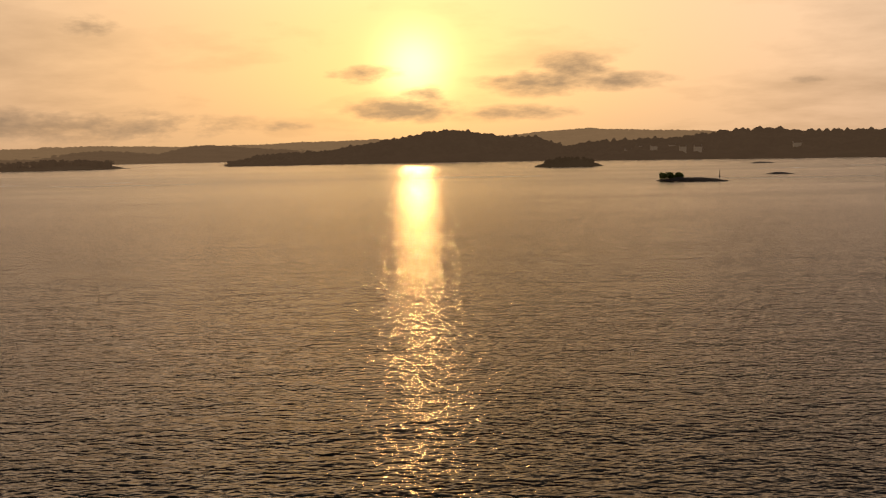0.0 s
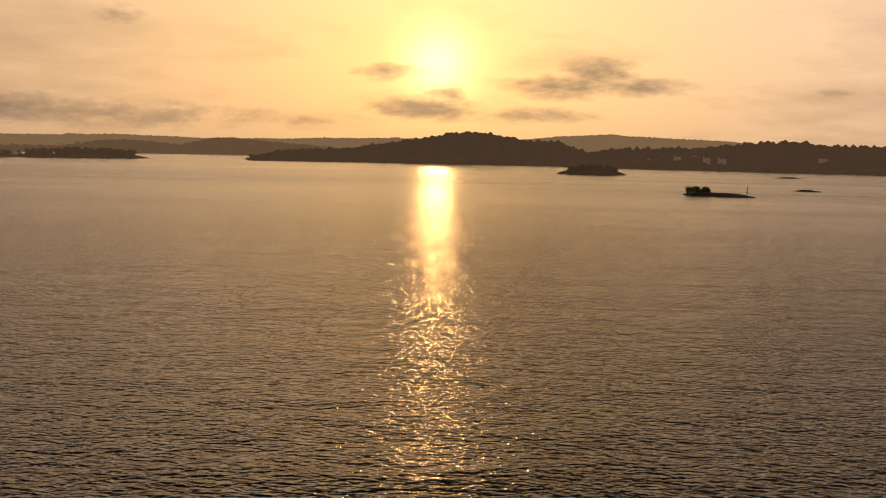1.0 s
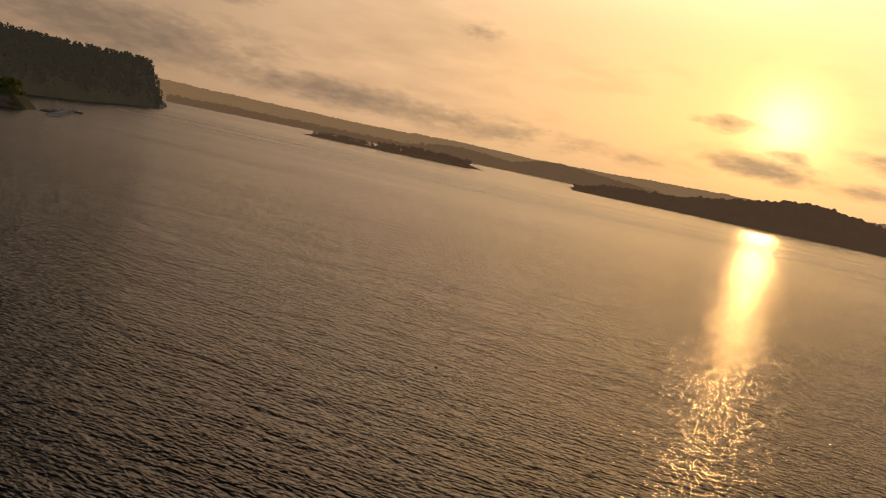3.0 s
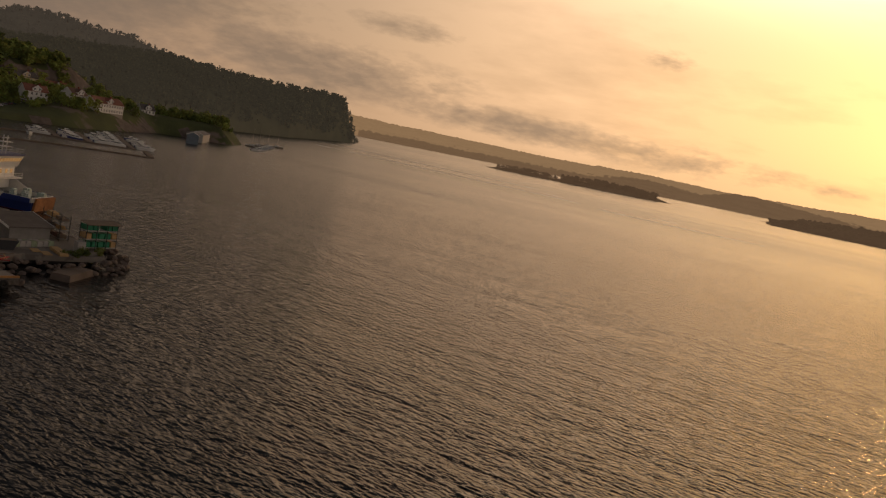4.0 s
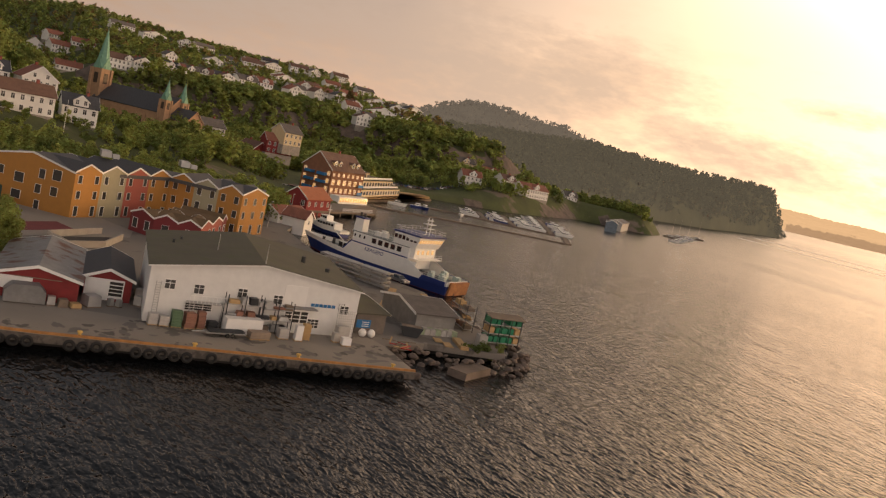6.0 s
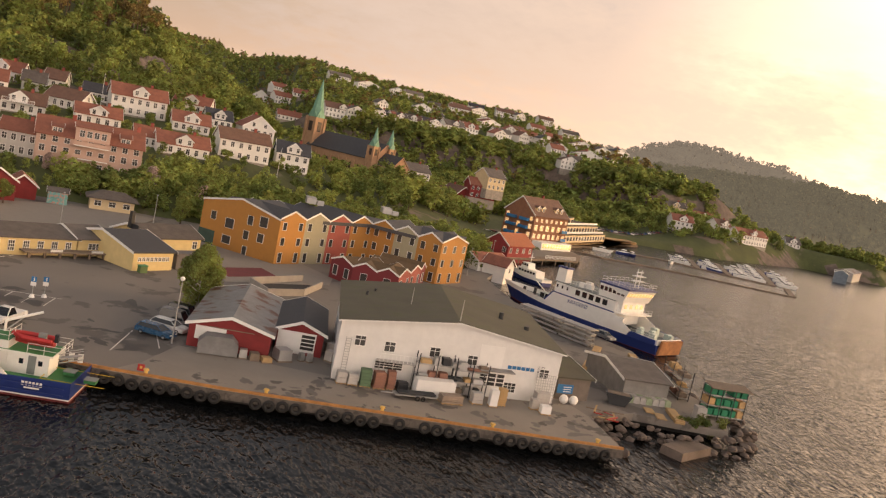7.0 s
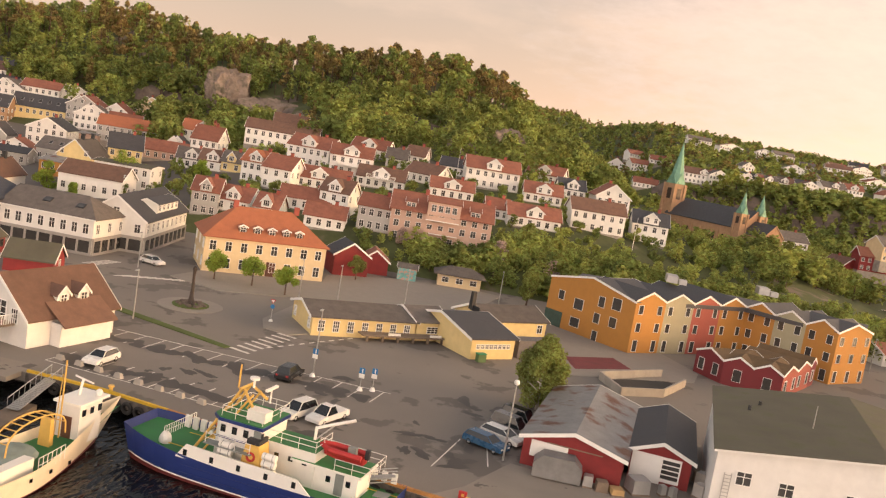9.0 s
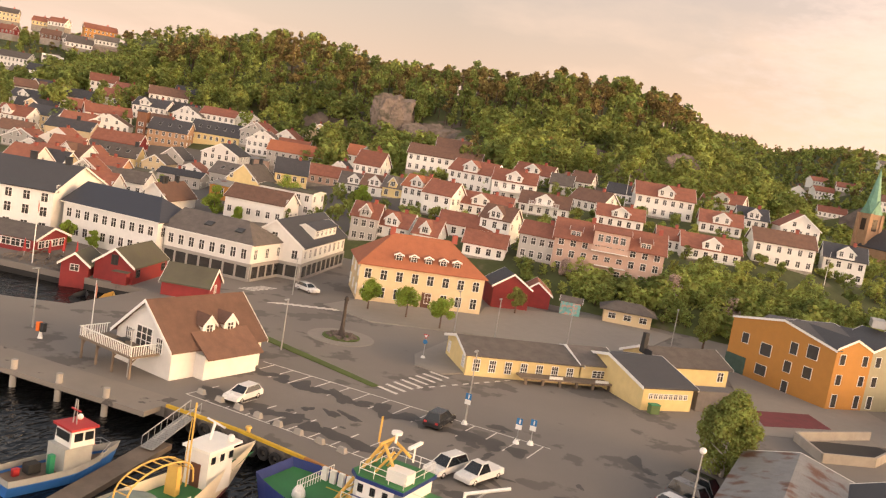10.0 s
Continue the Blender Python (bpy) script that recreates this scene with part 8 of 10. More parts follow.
    s.box((13.3, 2.05, 4.65), (1.15, 1.55, 0.5), DARK_STEEL)
    for x in (12.95, 13.6):
        s.tube((x, 2.05, 4.8), (x, 2.05, 5.3), 0.14, DARK_STEEL)
    part("funnel", s, h, "yellow funnel with a red mark")
    s = Shape()
    s.torus((13.3, 2.95, 3.5), 0.33, 0.1, RED, "Y")
    part("funnel_mark", s, h)
    for x, k in ((16.2, 4), (12.2, 4)):
        for i in range(k):
            s = Shape()
            s.tube((x - 0.6, 2.9, 2.1 + i * 0.6), (x + 0.6, 2.9, 2.1 + i * 0.6), 0.3, SHIP_WHITE, n=12)
            for e in (-0.35, 0.35):
                s.torus((x + e, 2.9, 2.1 + i * 0.6), 0.3, 0.025, DECK_GREY, "X")
            part("life_raft", s, h)
    # boat deck aft with a red dinghy
    s = Shape()
    s.box((8.4, -0.8, 3.5), (6.4, 3.8, 0.16), SHIP_WHITE)
    s.box((8.4, -0.8, 2.4), (5.6, 3.0, 2.1), SHIP_WHITE)
    s.box((8.4, -0.8, 3.6), (6.2, 3.6, 0.04), DECK_GREEN)
    bd = part("boat_deck", s, h, "white deck house with a green boat deck")
    port_row(bd, 3, 6.4, 10.0, 0.73, 2.6, 0.4, 0.5)
    s = Shape()
    s.box((7.2, 0.72, 2.35), (0.75, 0.08, 1.8), DECK_GREY)
    part("door", s, bd, "grey steel door")
    s = Shape()
    rail(s, [(5.3, 1.0, 3.55), (5.3, -2.6, 3.55), (11.4, -2.6, 3.55)], 1.0, SHIP_WHITE)
    part("railing", s, h)
    s = Shape()
    rail(s, [(5.3, 1.0, 3.55), (8.4, 1.0, 3.55)], 1.0, SHIP_WHITE)
    part("railing", s, h)
    d, dp = hull(3.9, 1.7, [(3.7, 0, 0.6, RED), (4.3, 0.25, 1.0, RED)], 0.05, 0.5, n=10)
    dinghy = part("dinghy", d, h, "red rubber dinghy", at=pose(5.8, -0.8, 0.3))
    s = Shape()
    for y in (-0.72, 0.72):
        s.tube((0.1, y, 4.35), (3.0, y, 4.4), 0.24, RED, n=10)
        s.tube((3.0, y, 4.4), (4.0, y * 0.25, 4.55), 0.24, RED, 0.18, 10)
    part("air_tube", s, dinghy)
    s = Shape()
    s.box((1.2, 0, 4.55), (0.7, 0.5, 0.7), DECK_GREY)
    s.box((-0.15, 0, 4.6), (0.35, 0.4, 0.8), DARK_STEEL)
    part("console", s, dinghy)
    s = Shape()
    s.tube((11.0, -2.0, 3.5), (11.0, -2.0, 5.6), 0.14, SHIP_WHITE)
    s.tube((11.0, -2.0, 5.5), (7.9, -2.9, 6.7), 0.14, SHIP_WHITE)
    s.tube((11.0, -2.0, 4.4), (9.6, -2.4, 5.9), 0.07, STEEL)
    part("deck_crane", s, h)
    # yellow lines and hatches on the green decks
    for x, y, lx, ly in ((3.6, 1.9, 6.0, 0.1), (3.6, -1.9, 6.0, 0.1), (6.6, 0, 0.1, 3.8), (21.5, 1.6, 4.0, 0.1), (21.5, -1.6, 4.0, 0.1)):
        s = Shape()
        s.box((x, y, 1.62 if x < 9 else 2.05), (lx, ly, 0.03), YELLOW_PAINT)
        part("deck_line", s, h, "yellow painted deck line")
    for x, y in ((2.2, 0.6), (4.6, -0.8)):
        s = Shape()
        s.box((x, y, 1.7), (1.1, 1.1, 0.35), DECK_GREEN)
        s.box((x, y, 1.9), (1.2, 1.2, 0.06), DECK_GREY)
        part("hatch", s, h)
    # bow rails and gear
    s = Shape()
    rail(s, [(L - 0.5, 2.4, 2.8), (L - 0.5, -2.4, 2.8)], 0.9, SHIP_WHITE, posts=0.35)
    part("railing", s, h)
    for k in range(6):
        s = Shape()
        s.box((20.8 + k * 0.75, -3.3 + k * 0.1, 2.2 + k * 0.06), (0.5, 0.3, 1.1), SHIP_WHITE)
        part("deck_locker", s, h)
    s = Shape()
    s.ball((24.0, 1.4, 2.1), 0.55, SHIP_WHITE, squash=1.5)
    part("covered_winch", s, h)
    s = Shape()
    s.torus((21.4, -2.9, 3.0), 0.3, 0.08, ORANGE, "Y")
    part("life_ring", s, h)
    # stern rails and gangway
    for i in range(6):
        s = Shape()
        s.box((1.2 + i * 0.9, -3.3, 2.5), (0.5, 0.12, 0.9), SHIP_WHITE)
        part("stern_board", s, h)
    s = Shape()
    for y in (-0.35, 0.35):
        s.tube((0, y, 0), (3.6, y, 0.8), 0.06, STEEL)
        s.tube((0, y, 0.9), (3.6, y, 1.7), 0.04, STEEL)
    s.box((1.8, 0, 0.4), (3.7, 0.7, 0.06), STEEL, at=pose(0, 0, 0, 0, -12, 0))
    part("gangway", s, h, "aluminium gangway", at=pose(4.4, -2.0, 1.7, 0, 0, 200))
    # the name, a person's, stays as plain bars
    for i in range(6):
        s = Shape()
        s.box((2.6 + i * 0.33, 3.66, 1.55), (0.22, 0.04, 0.4), SHIP_WHITE)
        part("name_bar", s, h)
    s = Shape()
    s.box((3.4, 3.66, 1.15), (1.4, 0.04, 0.14), SHIP_WHITE)
    part("name_bar", s, h)
    s = Shape()
    for z in (0.85, 1.5):
        s.box((9, 3.74, z), (17, 0.12, 0.1), SHIP_BLUE)
    part("rubbing_strake", s, h)
    # set the fittings where they stand along the shorter hull
    shift = {"hull": 0.0, "deck": 0.0, "stern_board": 0.0, "name_bar": 0.0, "gangway": 0.0, "rubbing_strake": 0.0, "wheelhouse": -4.2, "gallows_mast": -4.2, "deck_house": -3.6, "funnel": -1.6, "funnel_mark": -1.6, "life_raft": -2.2, "boat_deck": -2.6, "dinghy": -2.6, "deck_crane": -2.6}
    for ob in h.children:
        ob.matrix_basis = pose(shift.get(ob.name.split(".")[0], -3.3), 0, 0) @ ob.matrix_basis


workship()


def cream_ship():
    at, L = ship_pose((-112.0, -1.6), (-135.4, 0.6))
    h = thing("fishing_ship", at, "cream-white old fishing ship with yellow derrick", "ship")
    cream = mat("cream_ship_paint", (0.66, 0.60, 0.48), 0.5, var=0.1, scale=0.5)
    sh, pts = hull(L, 5.8, [(-1.2, 0, 0.6, SHIP_RED), (0.2, 0.4, 0.93, cream), (2.0, 1.5, 1.0, cream)], 0.13, 0.5, sharp=1.7)
    part("hull", sh, h, "cream hull with a red waterline")
    part("deck", deck(pts, 2, 0.9, DECK_GREEN), h)
    s = Shape()
    s.prism([(14.9, -1.15), (17.8, -1.15), (18.4, -0.6), (18.4, 0.6), (17.8, 1.15), (14.9, 1.15)], 1.2, 4.7, SHIP_WHITE)
    w = part("wheelhouse", s, h, "white wheelhouse", at=pose(2.6, 0, 0))
    s = Shape()
    s.box((16.6, 0, 4.78), (3.9, 2.7, 0.2), SHIP_WHITE)
    part("wheelhouse_roof", s, w)
    for y in (-1.18, 1.18):
        port_row(w, 3, 15.4, 17.5, y, 4.0, 0.45, 0.55)
    s = Shape()
    s.box((14.87, 0, 2.6), (0.06, 0.9, 2.0), BROWN_WALL)
    part("door", s, w)
    s = Shape()
    s.tube((16.8, 0.5, 4.8), (17.2, 0.5, 6.2), 0.12, SHIP_WHITE)
    s.tube((17.2, -0.5, 6.0), (17.2, 1.3, 6.3), 0.08, SHIP_WHITE)
    s.ball((17.6, -0.9, 5.2), 0.32, SHIP_WHITE)
    part("searchlight", s, w)
    s = Shape()
    path = []
    for i in range(13):
        a = math.pi * i / 12
        path.append((10.2 - 3.4 * math.cos(a), 0.0, 2.6 + 2.2 * math.sin(a) ** 0.6))
    for y in (-0.6, 0.6):
        for p, q in zip(path, path[1:]):
            s.tube((p[0], y, p[2]), (q[0], y, q[2]), 0.07, MAST_YELLOW, n=6)
    for p in path[1:-1]:
        s.tube((p[0], -0.6, p[2]), (p[0], 0.6, p[2]), 0.045, MAST_YELLOW, n=6)
    s.tube((13.6, 0, 2), (13.6, 0, 8.6), 0.07, MAST_YELLOW)
    s.tube((13.6, 0.45, 2), (13.6, 0.2, 7.4), 0.04, MAST_YELLOW)
    part("derrick", s, h, "yellow arched derrick", at=pose(3.0, 0, 0))
    s = Shape()
    s.box((13.0, 0.5, 2.6), (0.5, 1.1, 2.4), MAST_YELLOW, taper=0.85)
    part("casing", s, h, "yellow casing", at=pose(2.7, 0, 0))
    s = Shape()
    s.ball((9.2, 0.2, 2.2), 2.0, mat("grey_green_cover", (0.22, 0.27, 0.25), 0.8), n=16, squash=0.28)
    part("hatch_cover", s, h, "grey-green tarpaulin hatch cover", at=pose(2.2, 0, 0))
    s = Shape()
    s.box((8.8, -1.7, 2.0), (4.6, 0.9, 1.2), SHIP_WHITE)
    part("deck_box", s, h)
    for x, y in ((5.2, -1.0), (4.2, 0.4), (20.6, -0.2)):
        s = Shape()
        s.tube((x, y - 0.55, 2.3), (x, y + 0.55, 2.3), 0.42, SHIP_WHITE, n=12)
        part("winch_drum", s, h)
    s = Shape()
    for x in (5.6, 6.8):
        s.tube((x, -2.0, 1.2), (x, -2.0, 4.2), 0.09, SHIP_WHITE)
    rail(s, [(11.2, -2.5, 1.4), (14.2, -2.5, 1.6)], 1.2, SHIP_WHITE, posts=0.5)
    part("railing", s, h)
    port_row(h, 4, 10, 16.5, -2.93, 1.35, 0.3, 0.3)


cream_ship()


def tug():
    at, L = ship_pose((-122.4, -12.0), (-132.2, -9.4))
    at, L = at @ Matrix.Scale(0.84, 4), 12.0
    h = thing("work_boat", at, "small blue and grey work boat with a red-roofed wheelhouse", "boat")
    blue = mat("bright_blue_hull", (0.03, 0.14, 0.42), 0.45, var=0.12)
    grey = mat("grey_alu_deck", (0.36, 0.36, 0.33), 0.55, var=0.12)
    sh, pts = hull(L, 4.2, [(-0.8, 0, 0.7, blue), (0.9, 0.5, 1.0, blue), (1.0, 0.55, 1.0, grey), (1.6, 0.7, 1.0, grey)], 0.08, 0.5)
    part("hull", sh, h)
    part("deck", deck(pts, 2, 0.2, OLD_TIMBER), h)
    s = Shape()
    s.box((6.8, 0, 1.9), (2.8, 2.8, 2.6), grey)
    part("deck_house", s, h)
    s = Shape()
    s.box((7.2, 0, 4.0), (2.5, 2.6, 1.7), SHIP_WHITE, taper=0.93)
    w = part("wheelhouse", s, h)
    for y in (-1.29, 1.29):
        port_row(w, 2, 6.7, 7.8, y, 4.15, 0.85, 0.8)
    s = Shape()
    s.box((5.92, 0, 4.15), (0.06, 2.0, 0.8), CAR_GLASS)
    part("window", s, w)
    s = Shape()
    s.box((7.2, 0, 4.95), (2.9, 3.0, 0.22), RED)
    part("wheelhouse_roof", s, w, "red roof")
    s = Shape()
    for y in (-0.3, 0.3):
        s.tube((7.0, y, 5.0), (7.0, y * 0.4, 7.4), 0.06, STEEL)
    s.box((7.0, 0, 6.4), (0.2, 1.4, 0.1), RED)
    s.ball((8.0, 0.7, 5.3), 0.3, SHIP_WHITE)
    part("mast", s, w)
    s = Shape()
    rail(s, [(8.8, 1.9, 1.5), (10.6, 0.8, 1.9), (10.6, -0.8, 1.9), (8.8, -1.9, 1.5)], 0.8, STEEL)
    part("railing", s, h)
    s = Shape()
    s.box((3.4, 0.4, 1.4), (1.2, 1.0, 0.9), RUBBER)
    part("net_pile", s, h)
    s = Shape()
    s.box((4.6, -0.6, 1.8), (0.5, 0.5, 1.8), GREEN)
    part("green_tarp", s, h)
    s = Shape()
    s.box((2.0, 0.6, 1.2), (0.6, 0.4, 0.7), RED)
    part("fuel_can", s, h)
    s = Shape()
    s.ball((10.4, 1.5, 1.4), 0.42, RED)
    part("buoy_fender", s, h, "red round fender")


tug()


def pontoon(name, p, q, w, label, z=0.45, group=""):
    d = Vector((q[0] - p[0], q[1] - p[1]))
    s = Shape()
    s.box((d.length / 2, 0, 0), (d.length, w, 0.7), OLD_TIMBER)
    return single(name, s, pose(p[0], p[1], z - 0.3, 0, 0, math.degrees(math.atan2(d.y, d.x))), label, "pontoon", group)


pontoon("floating_pontoon", (-122.5, -7.0), (-137.5, -8.9), 2.0, "grey floating pontoon with a gangway")
s = Shape()
for e in (-0.6, 0.6):
    for z in (0.0, 0.95):
        s.tube((-135.0, -8.6 + e, 0.7 + z), (-142.6, -9.3 + e, 1.9 + z), 0.05, STEEL, n=6)
    for k in range(9):
        a = k / 8
        s.tube((-135.0 - 7.6 * a, -8.6 + e - 0.7 * a, 0.7 + 1.2 * a), (-135.0 - 7.6 * a, -8.6 + e - 0.7 * a, 1.65 + 1.2 * a), 0.03, STEEL, n=5)
for k in range(25):
    a = k / 24
    s.box((-135.0 - 7.6 * a, -8.6 - 0.7 * a, 0.72 + 1.2 * a), (0.3, 1.15, 0.05), STEEL)
single("gangway", s, pose(0, 0, 0), "grey aluminium gangway down to the pontoon", "gangway")
single("yellow_rowing_boat", hull(4.6, 1.7, [(-0.2, 0, 0.6, MAST_YELLOW), (0.5, 0.25, 1.0, MAST_YELLOW)], 0.05)[0], pose(-174, -47.2, 0, 0, 0, 205), "small yellow rowing boat on the canal", "boat")
single("dark_motor_boat", hull(5.0, 1.9, [(-0.2, 0, 0.6, DARK_STEEL), (0.6, 0.25, 1.0, DARK_STEEL)], 0.05)[0], pose(-170.5, -49.2, 0, 0, 0, 205), "small dark motor boat on the canal", "boat")


def leisure_boat(L, hullmat, cabin=True, mast=False):
    h = thing("leisure_boat", pose(0, 0, 0), "white leisure boat moored in the marina", "boat", "boats in the marina")
    sh, pts = hull(L, L * 0.3, [(-0.3, 0, 0.7, hullmat), (0.9, 0.4, 1.0, SHIP_WHITE), (1.0, 0.45, 1.0, SHIP_WHITE)], 0.1, 0.5, n=10)
    part("hull", sh, h)
    part("deck", deck(pts, 2, 0.1, SHIP_WHITE), h)
    if cabin:
        s = Shape()
        s.box((L * 0.48, 0, 1.5), (L * 0.36, L * 0.2, 1.1), SHIP_WHITE, taper=0.8)
        c = part("cabin", s, h)
        s = Shape()
        s.box((L * 0.48, 0, 1.6), (L * 0.33, L * 0.2, 0.35), CAR_GLASS)
        part("window", s, c)
    if mast:
        s = Shape()
        s.tube((L * 0.5, 0, 1), (L * 0.5, 0, L * 1.35), 0.1, OLD_TIMBER, 0.06)
        s.tube((L * 0.5, 0, 2.2), (L * 0.1, 0, 2.4), 0.09, OLD_TIMBER)
        part("mast", s, h)
    return h


MARINA = "floating piers of the marina"
BREAKWATER = [(-353, 170), (-345, 184), (-345, 201), (-342, 221), (-336.5, 240), (-330.6, 260)]
for a, b in zip(BREAKWATER, BREAKWATER[1:]):
    pontoon("floating_pier", a, b, 1.4, "long dark floating breakwater pier", group=MARINA)
INNER = [(-372, 180), (-381, 205), (-384, 228), (-375, 244), (-367, 255), (-360, 272)]
for a, b in zip(INNER, INNER[1:]):
    pontoon("floating_pier", a, b, 1.8, "grey floating pier with moored boats", group=MARINA)
FINGERS = [((-375, 244), (-409, 260)), ((-367, 255), (-414, 278)), ((-360, 272), (-430, 312)), ((-330.6, 260), (-356, 276))]
for a, b in FINGERS:
    pontoon("floating_pier", a, b, 2.6, "pale floating pier with moored boats", group=MARINA)
b1, b2, b3 = leisure_boat(8.5, SHIP_WHITE), leisure_boat(7.0, SHIP_BLUE), leisure_boat(10.5, OLD_TIMBER, mast=True)
kinds = (b1, b2)
R = random.Random(4)
slots = []
for (ax, ay), (bx, by), sides in [(f[0], f[1], (1, -1)) for f in FINGERS[:3]] + [((-384, 228), (-375, 244), (1,)), ((-381, 205), (-384, 228), (1,))]:
    d = Vector((bx - ax, by - ay)).normalized()
    for side in sides:
        for k in range(int((math.hypot(bx - ax, by - ay) - 8) / 5.2)):
            if R.random() < 0.86:
                q = Vector((ax, ay)) + d * (7 + k * 5.2) + Vector((d.y, -d.x)) * side * 2.4
                slots.append((q.x, q.y, math.degrees(math.atan2(-d.x * side, d.y * side))))
for k, (x, y, r) in enumerate(slots):
    copy_thing(kinds[k % 3 % 2], pose(x, y, 0, 0, 0, r + R.uniform(-6, 6)))
for x, y, r in ((-500, 470, 30), (-512, 488, 40), (-520, 505, 35)):
    copy_thing(b3, pose(x, y, 0, 0, 0, r))
for k in range(12):
    copy_thing(kinds[k % 2], pose(-462 - k * 5, 440 + k * 6, 0, 0, 0, 60 + R.uniform(-15, 15)))
b1.matrix_basis, b2.matrix_basis, b3.matrix_basis = pose(-374, 193, 0, 0, 0, 70), pose(-378, 206, 0, 0, 0, 80), pose(-530, 525, 0, 0, 0, 40)


def pilot_boat():
    at, L = ship_pose((-251, 124.5), (-263.5, 118.5))
    h = thing("passenger_boat", at, "small white and blue passenger boat", "boat")
    sh, pts = hull(L, 4.4, [(-0.8, 0, 0.7, SHIP_BLUE), (0.9, 0.5, 1.0, SHIP_WHITE), (1.7, 0.9, 1.0, SHIP_WHITE)], 0.08, 0.5)
    part("hull", sh, h)
    part("deck", deck(pts, 2, 0.5, DECK_GREY), h)
    s = Shape()
    s.box((6.2, 0, 2.2), (7.2, 3.4, 2.0), SHIP_WHITE, taper=0.95)
    c = part("cabin", s, h)
    port_row(c, 6, 3.6, 8.8, 1.7, 2.5, 0.7, 0.6)
    s = Shape()
    s.box((7.6, 0, 3.9), (2.6, 2.8, 1.4), SHIP_WHITE, taper=0.9)
    w = part("wheelhouse", s, h)
    port_row(w, 3, 6.8, 8.4, 1.38, 4.1, 0.6, 0.6)
    s = Shape()
    s.tube((7, 0, 4.6), (7, 0, 7.4), 0.08, SHIP_WHITE)
    s.box((7, 0, 6.2), (0.2, 1.8, 0.12), SHIP_WHITE)
    part("mast", s, h)


pilot_boat()
# ---- quay, streets, cars ----
# concrete colour darkened for the shade on the quay face, with random stains
QUAY_FACE = mat("shaded_quay_face", (0.13, 0.112, 0.095), 0.85, var=0.3, scale=0.8, stain=(0.9, 0.5, 0.6, (0.07, 0.06, 0.052)))
EDGE = [(-128.4, 86.4), (-132.1, 42), (-134.2, 29), (-139.6, 4), (-141.2, -4), (-141.7, -12)]


def along(path, gap, start=0.0):
    """Points every gap metres along a path, with the direction."""
    out, left = [], start
    for (ax, ay), (bx, by) in zip(path, path[1:]):
        d = math.hypot(bx - ax, by - ay)
        while left < d:
            out.append((ax + (bx - ax) * left / d, ay + (by - ay) * left / d, math.degrees(math.atan2(by - ay, bx - ax))))
            left += gap
        left -= d
    return out


ty = Shape()
ty.torus((0, 0, 0), 0.46, 0.2, RUBBER, "Y", 16, 8)
tyre_mesh = ty.mesh("tyre_fender")
for k, (x, y, a) in enumerate(along(EDGE, 1.4, 0.8)):
    if R.random() < 0.14:
        continue
    ob = new("tyre_fender", tyre_mesh)
    q = radians(a)
    ob.matrix_basis = pose(x - math.sin(q) * 0.26, y + math.cos(q) * 0.26, 0.95 + R.uniform(-0.12, 0.12), R.uniform(-6, 6), 0, a)
    tagged(ob, "black rubber tyre hung on the quay wall as a fender", "tyre", "tyre fenders on the quay")
for k, (p, q) in enumerate(zip(EDGE, EDGE[1:])):
    d = math.hypot(q[0] - p[0], q[1] - p[1])
    s = Shape()
    s.box((d / 2, -0.2, 0.14), (d, 0.32, 0.26), KERB_ORANGE if k < 3 else YELLOW_PAINT)
    setting("kerb_beam", s, "worn orange timber beam along the quay edge", pose(p[0], p[1], G, 0, 0, math.degrees(math.atan2(q[1] - p[1], q[0] - p[0]))))
    s = Shape()
    s.box((d / 2, 0.02, -0.5), (d, 0.1, 0.95), QUAY_FACE)
    setting("trim_quay", s, "concrete face of the quay", pose(p[0], p[1], G, 0, 0, math.degrees(math.atan2(q[1] - p[1], q[0] - p[0]))))
bo = Shape()
bo.tube((0, 0, 0), (0, 0, 0.45), 0.2, MAST_YELLOW, 0.18, 10)
bo.tube((0, 0, 0.45), (0, 0, 0.6), 0.32, MAST_YELLOW, 0.28, 10)
bol = bo.mesh("bollard")
for x, y, a in along(EDGE, 12.5, 3.0):
    q = radians(a)
    ob = new("bollard", bol)
    ob.matrix_basis = pose(x + math.sin(q) * 0.75, y - math.cos(q) * 0.75, G + 0.02)
    tagged(ob, "yellow mooring bollard on the quay", "bollard", "bollards")
# the piled pier under the boathouse
pl = Shape()
pl.tube((0, 0, -5), (0, 0, 1.4), 0.32, CONCRETE, n=10)
pile_mesh = pl.mesh("pile")
s = Shape()
s.box((0, 0, 0), (5.0, 46, 0.5), QUAY_CONCRETE)
pier = setting("pier_deck", s, "concrete pier deck on piles", pose(-141.8, -35.5, G - 0.23, 0, 0, 0))
for i in range(8):
    part("pile", pile_mesh, pier, at=pose(2.0, -21 + i * 5.6, -0.2))

# painted lines
s = Shape()


def stripe(p, q, w):
    d = math.hypot(q[0] - p[0], q[1] - p[1])
    s.box((d / 2, 0, 0), (d, w, 0.012), MARKING, at=pose(p[0], p[1], G + 0.008, 0, 0, math.degrees(math.atan2(q[1] - p[1], q[0] - p[0]))))


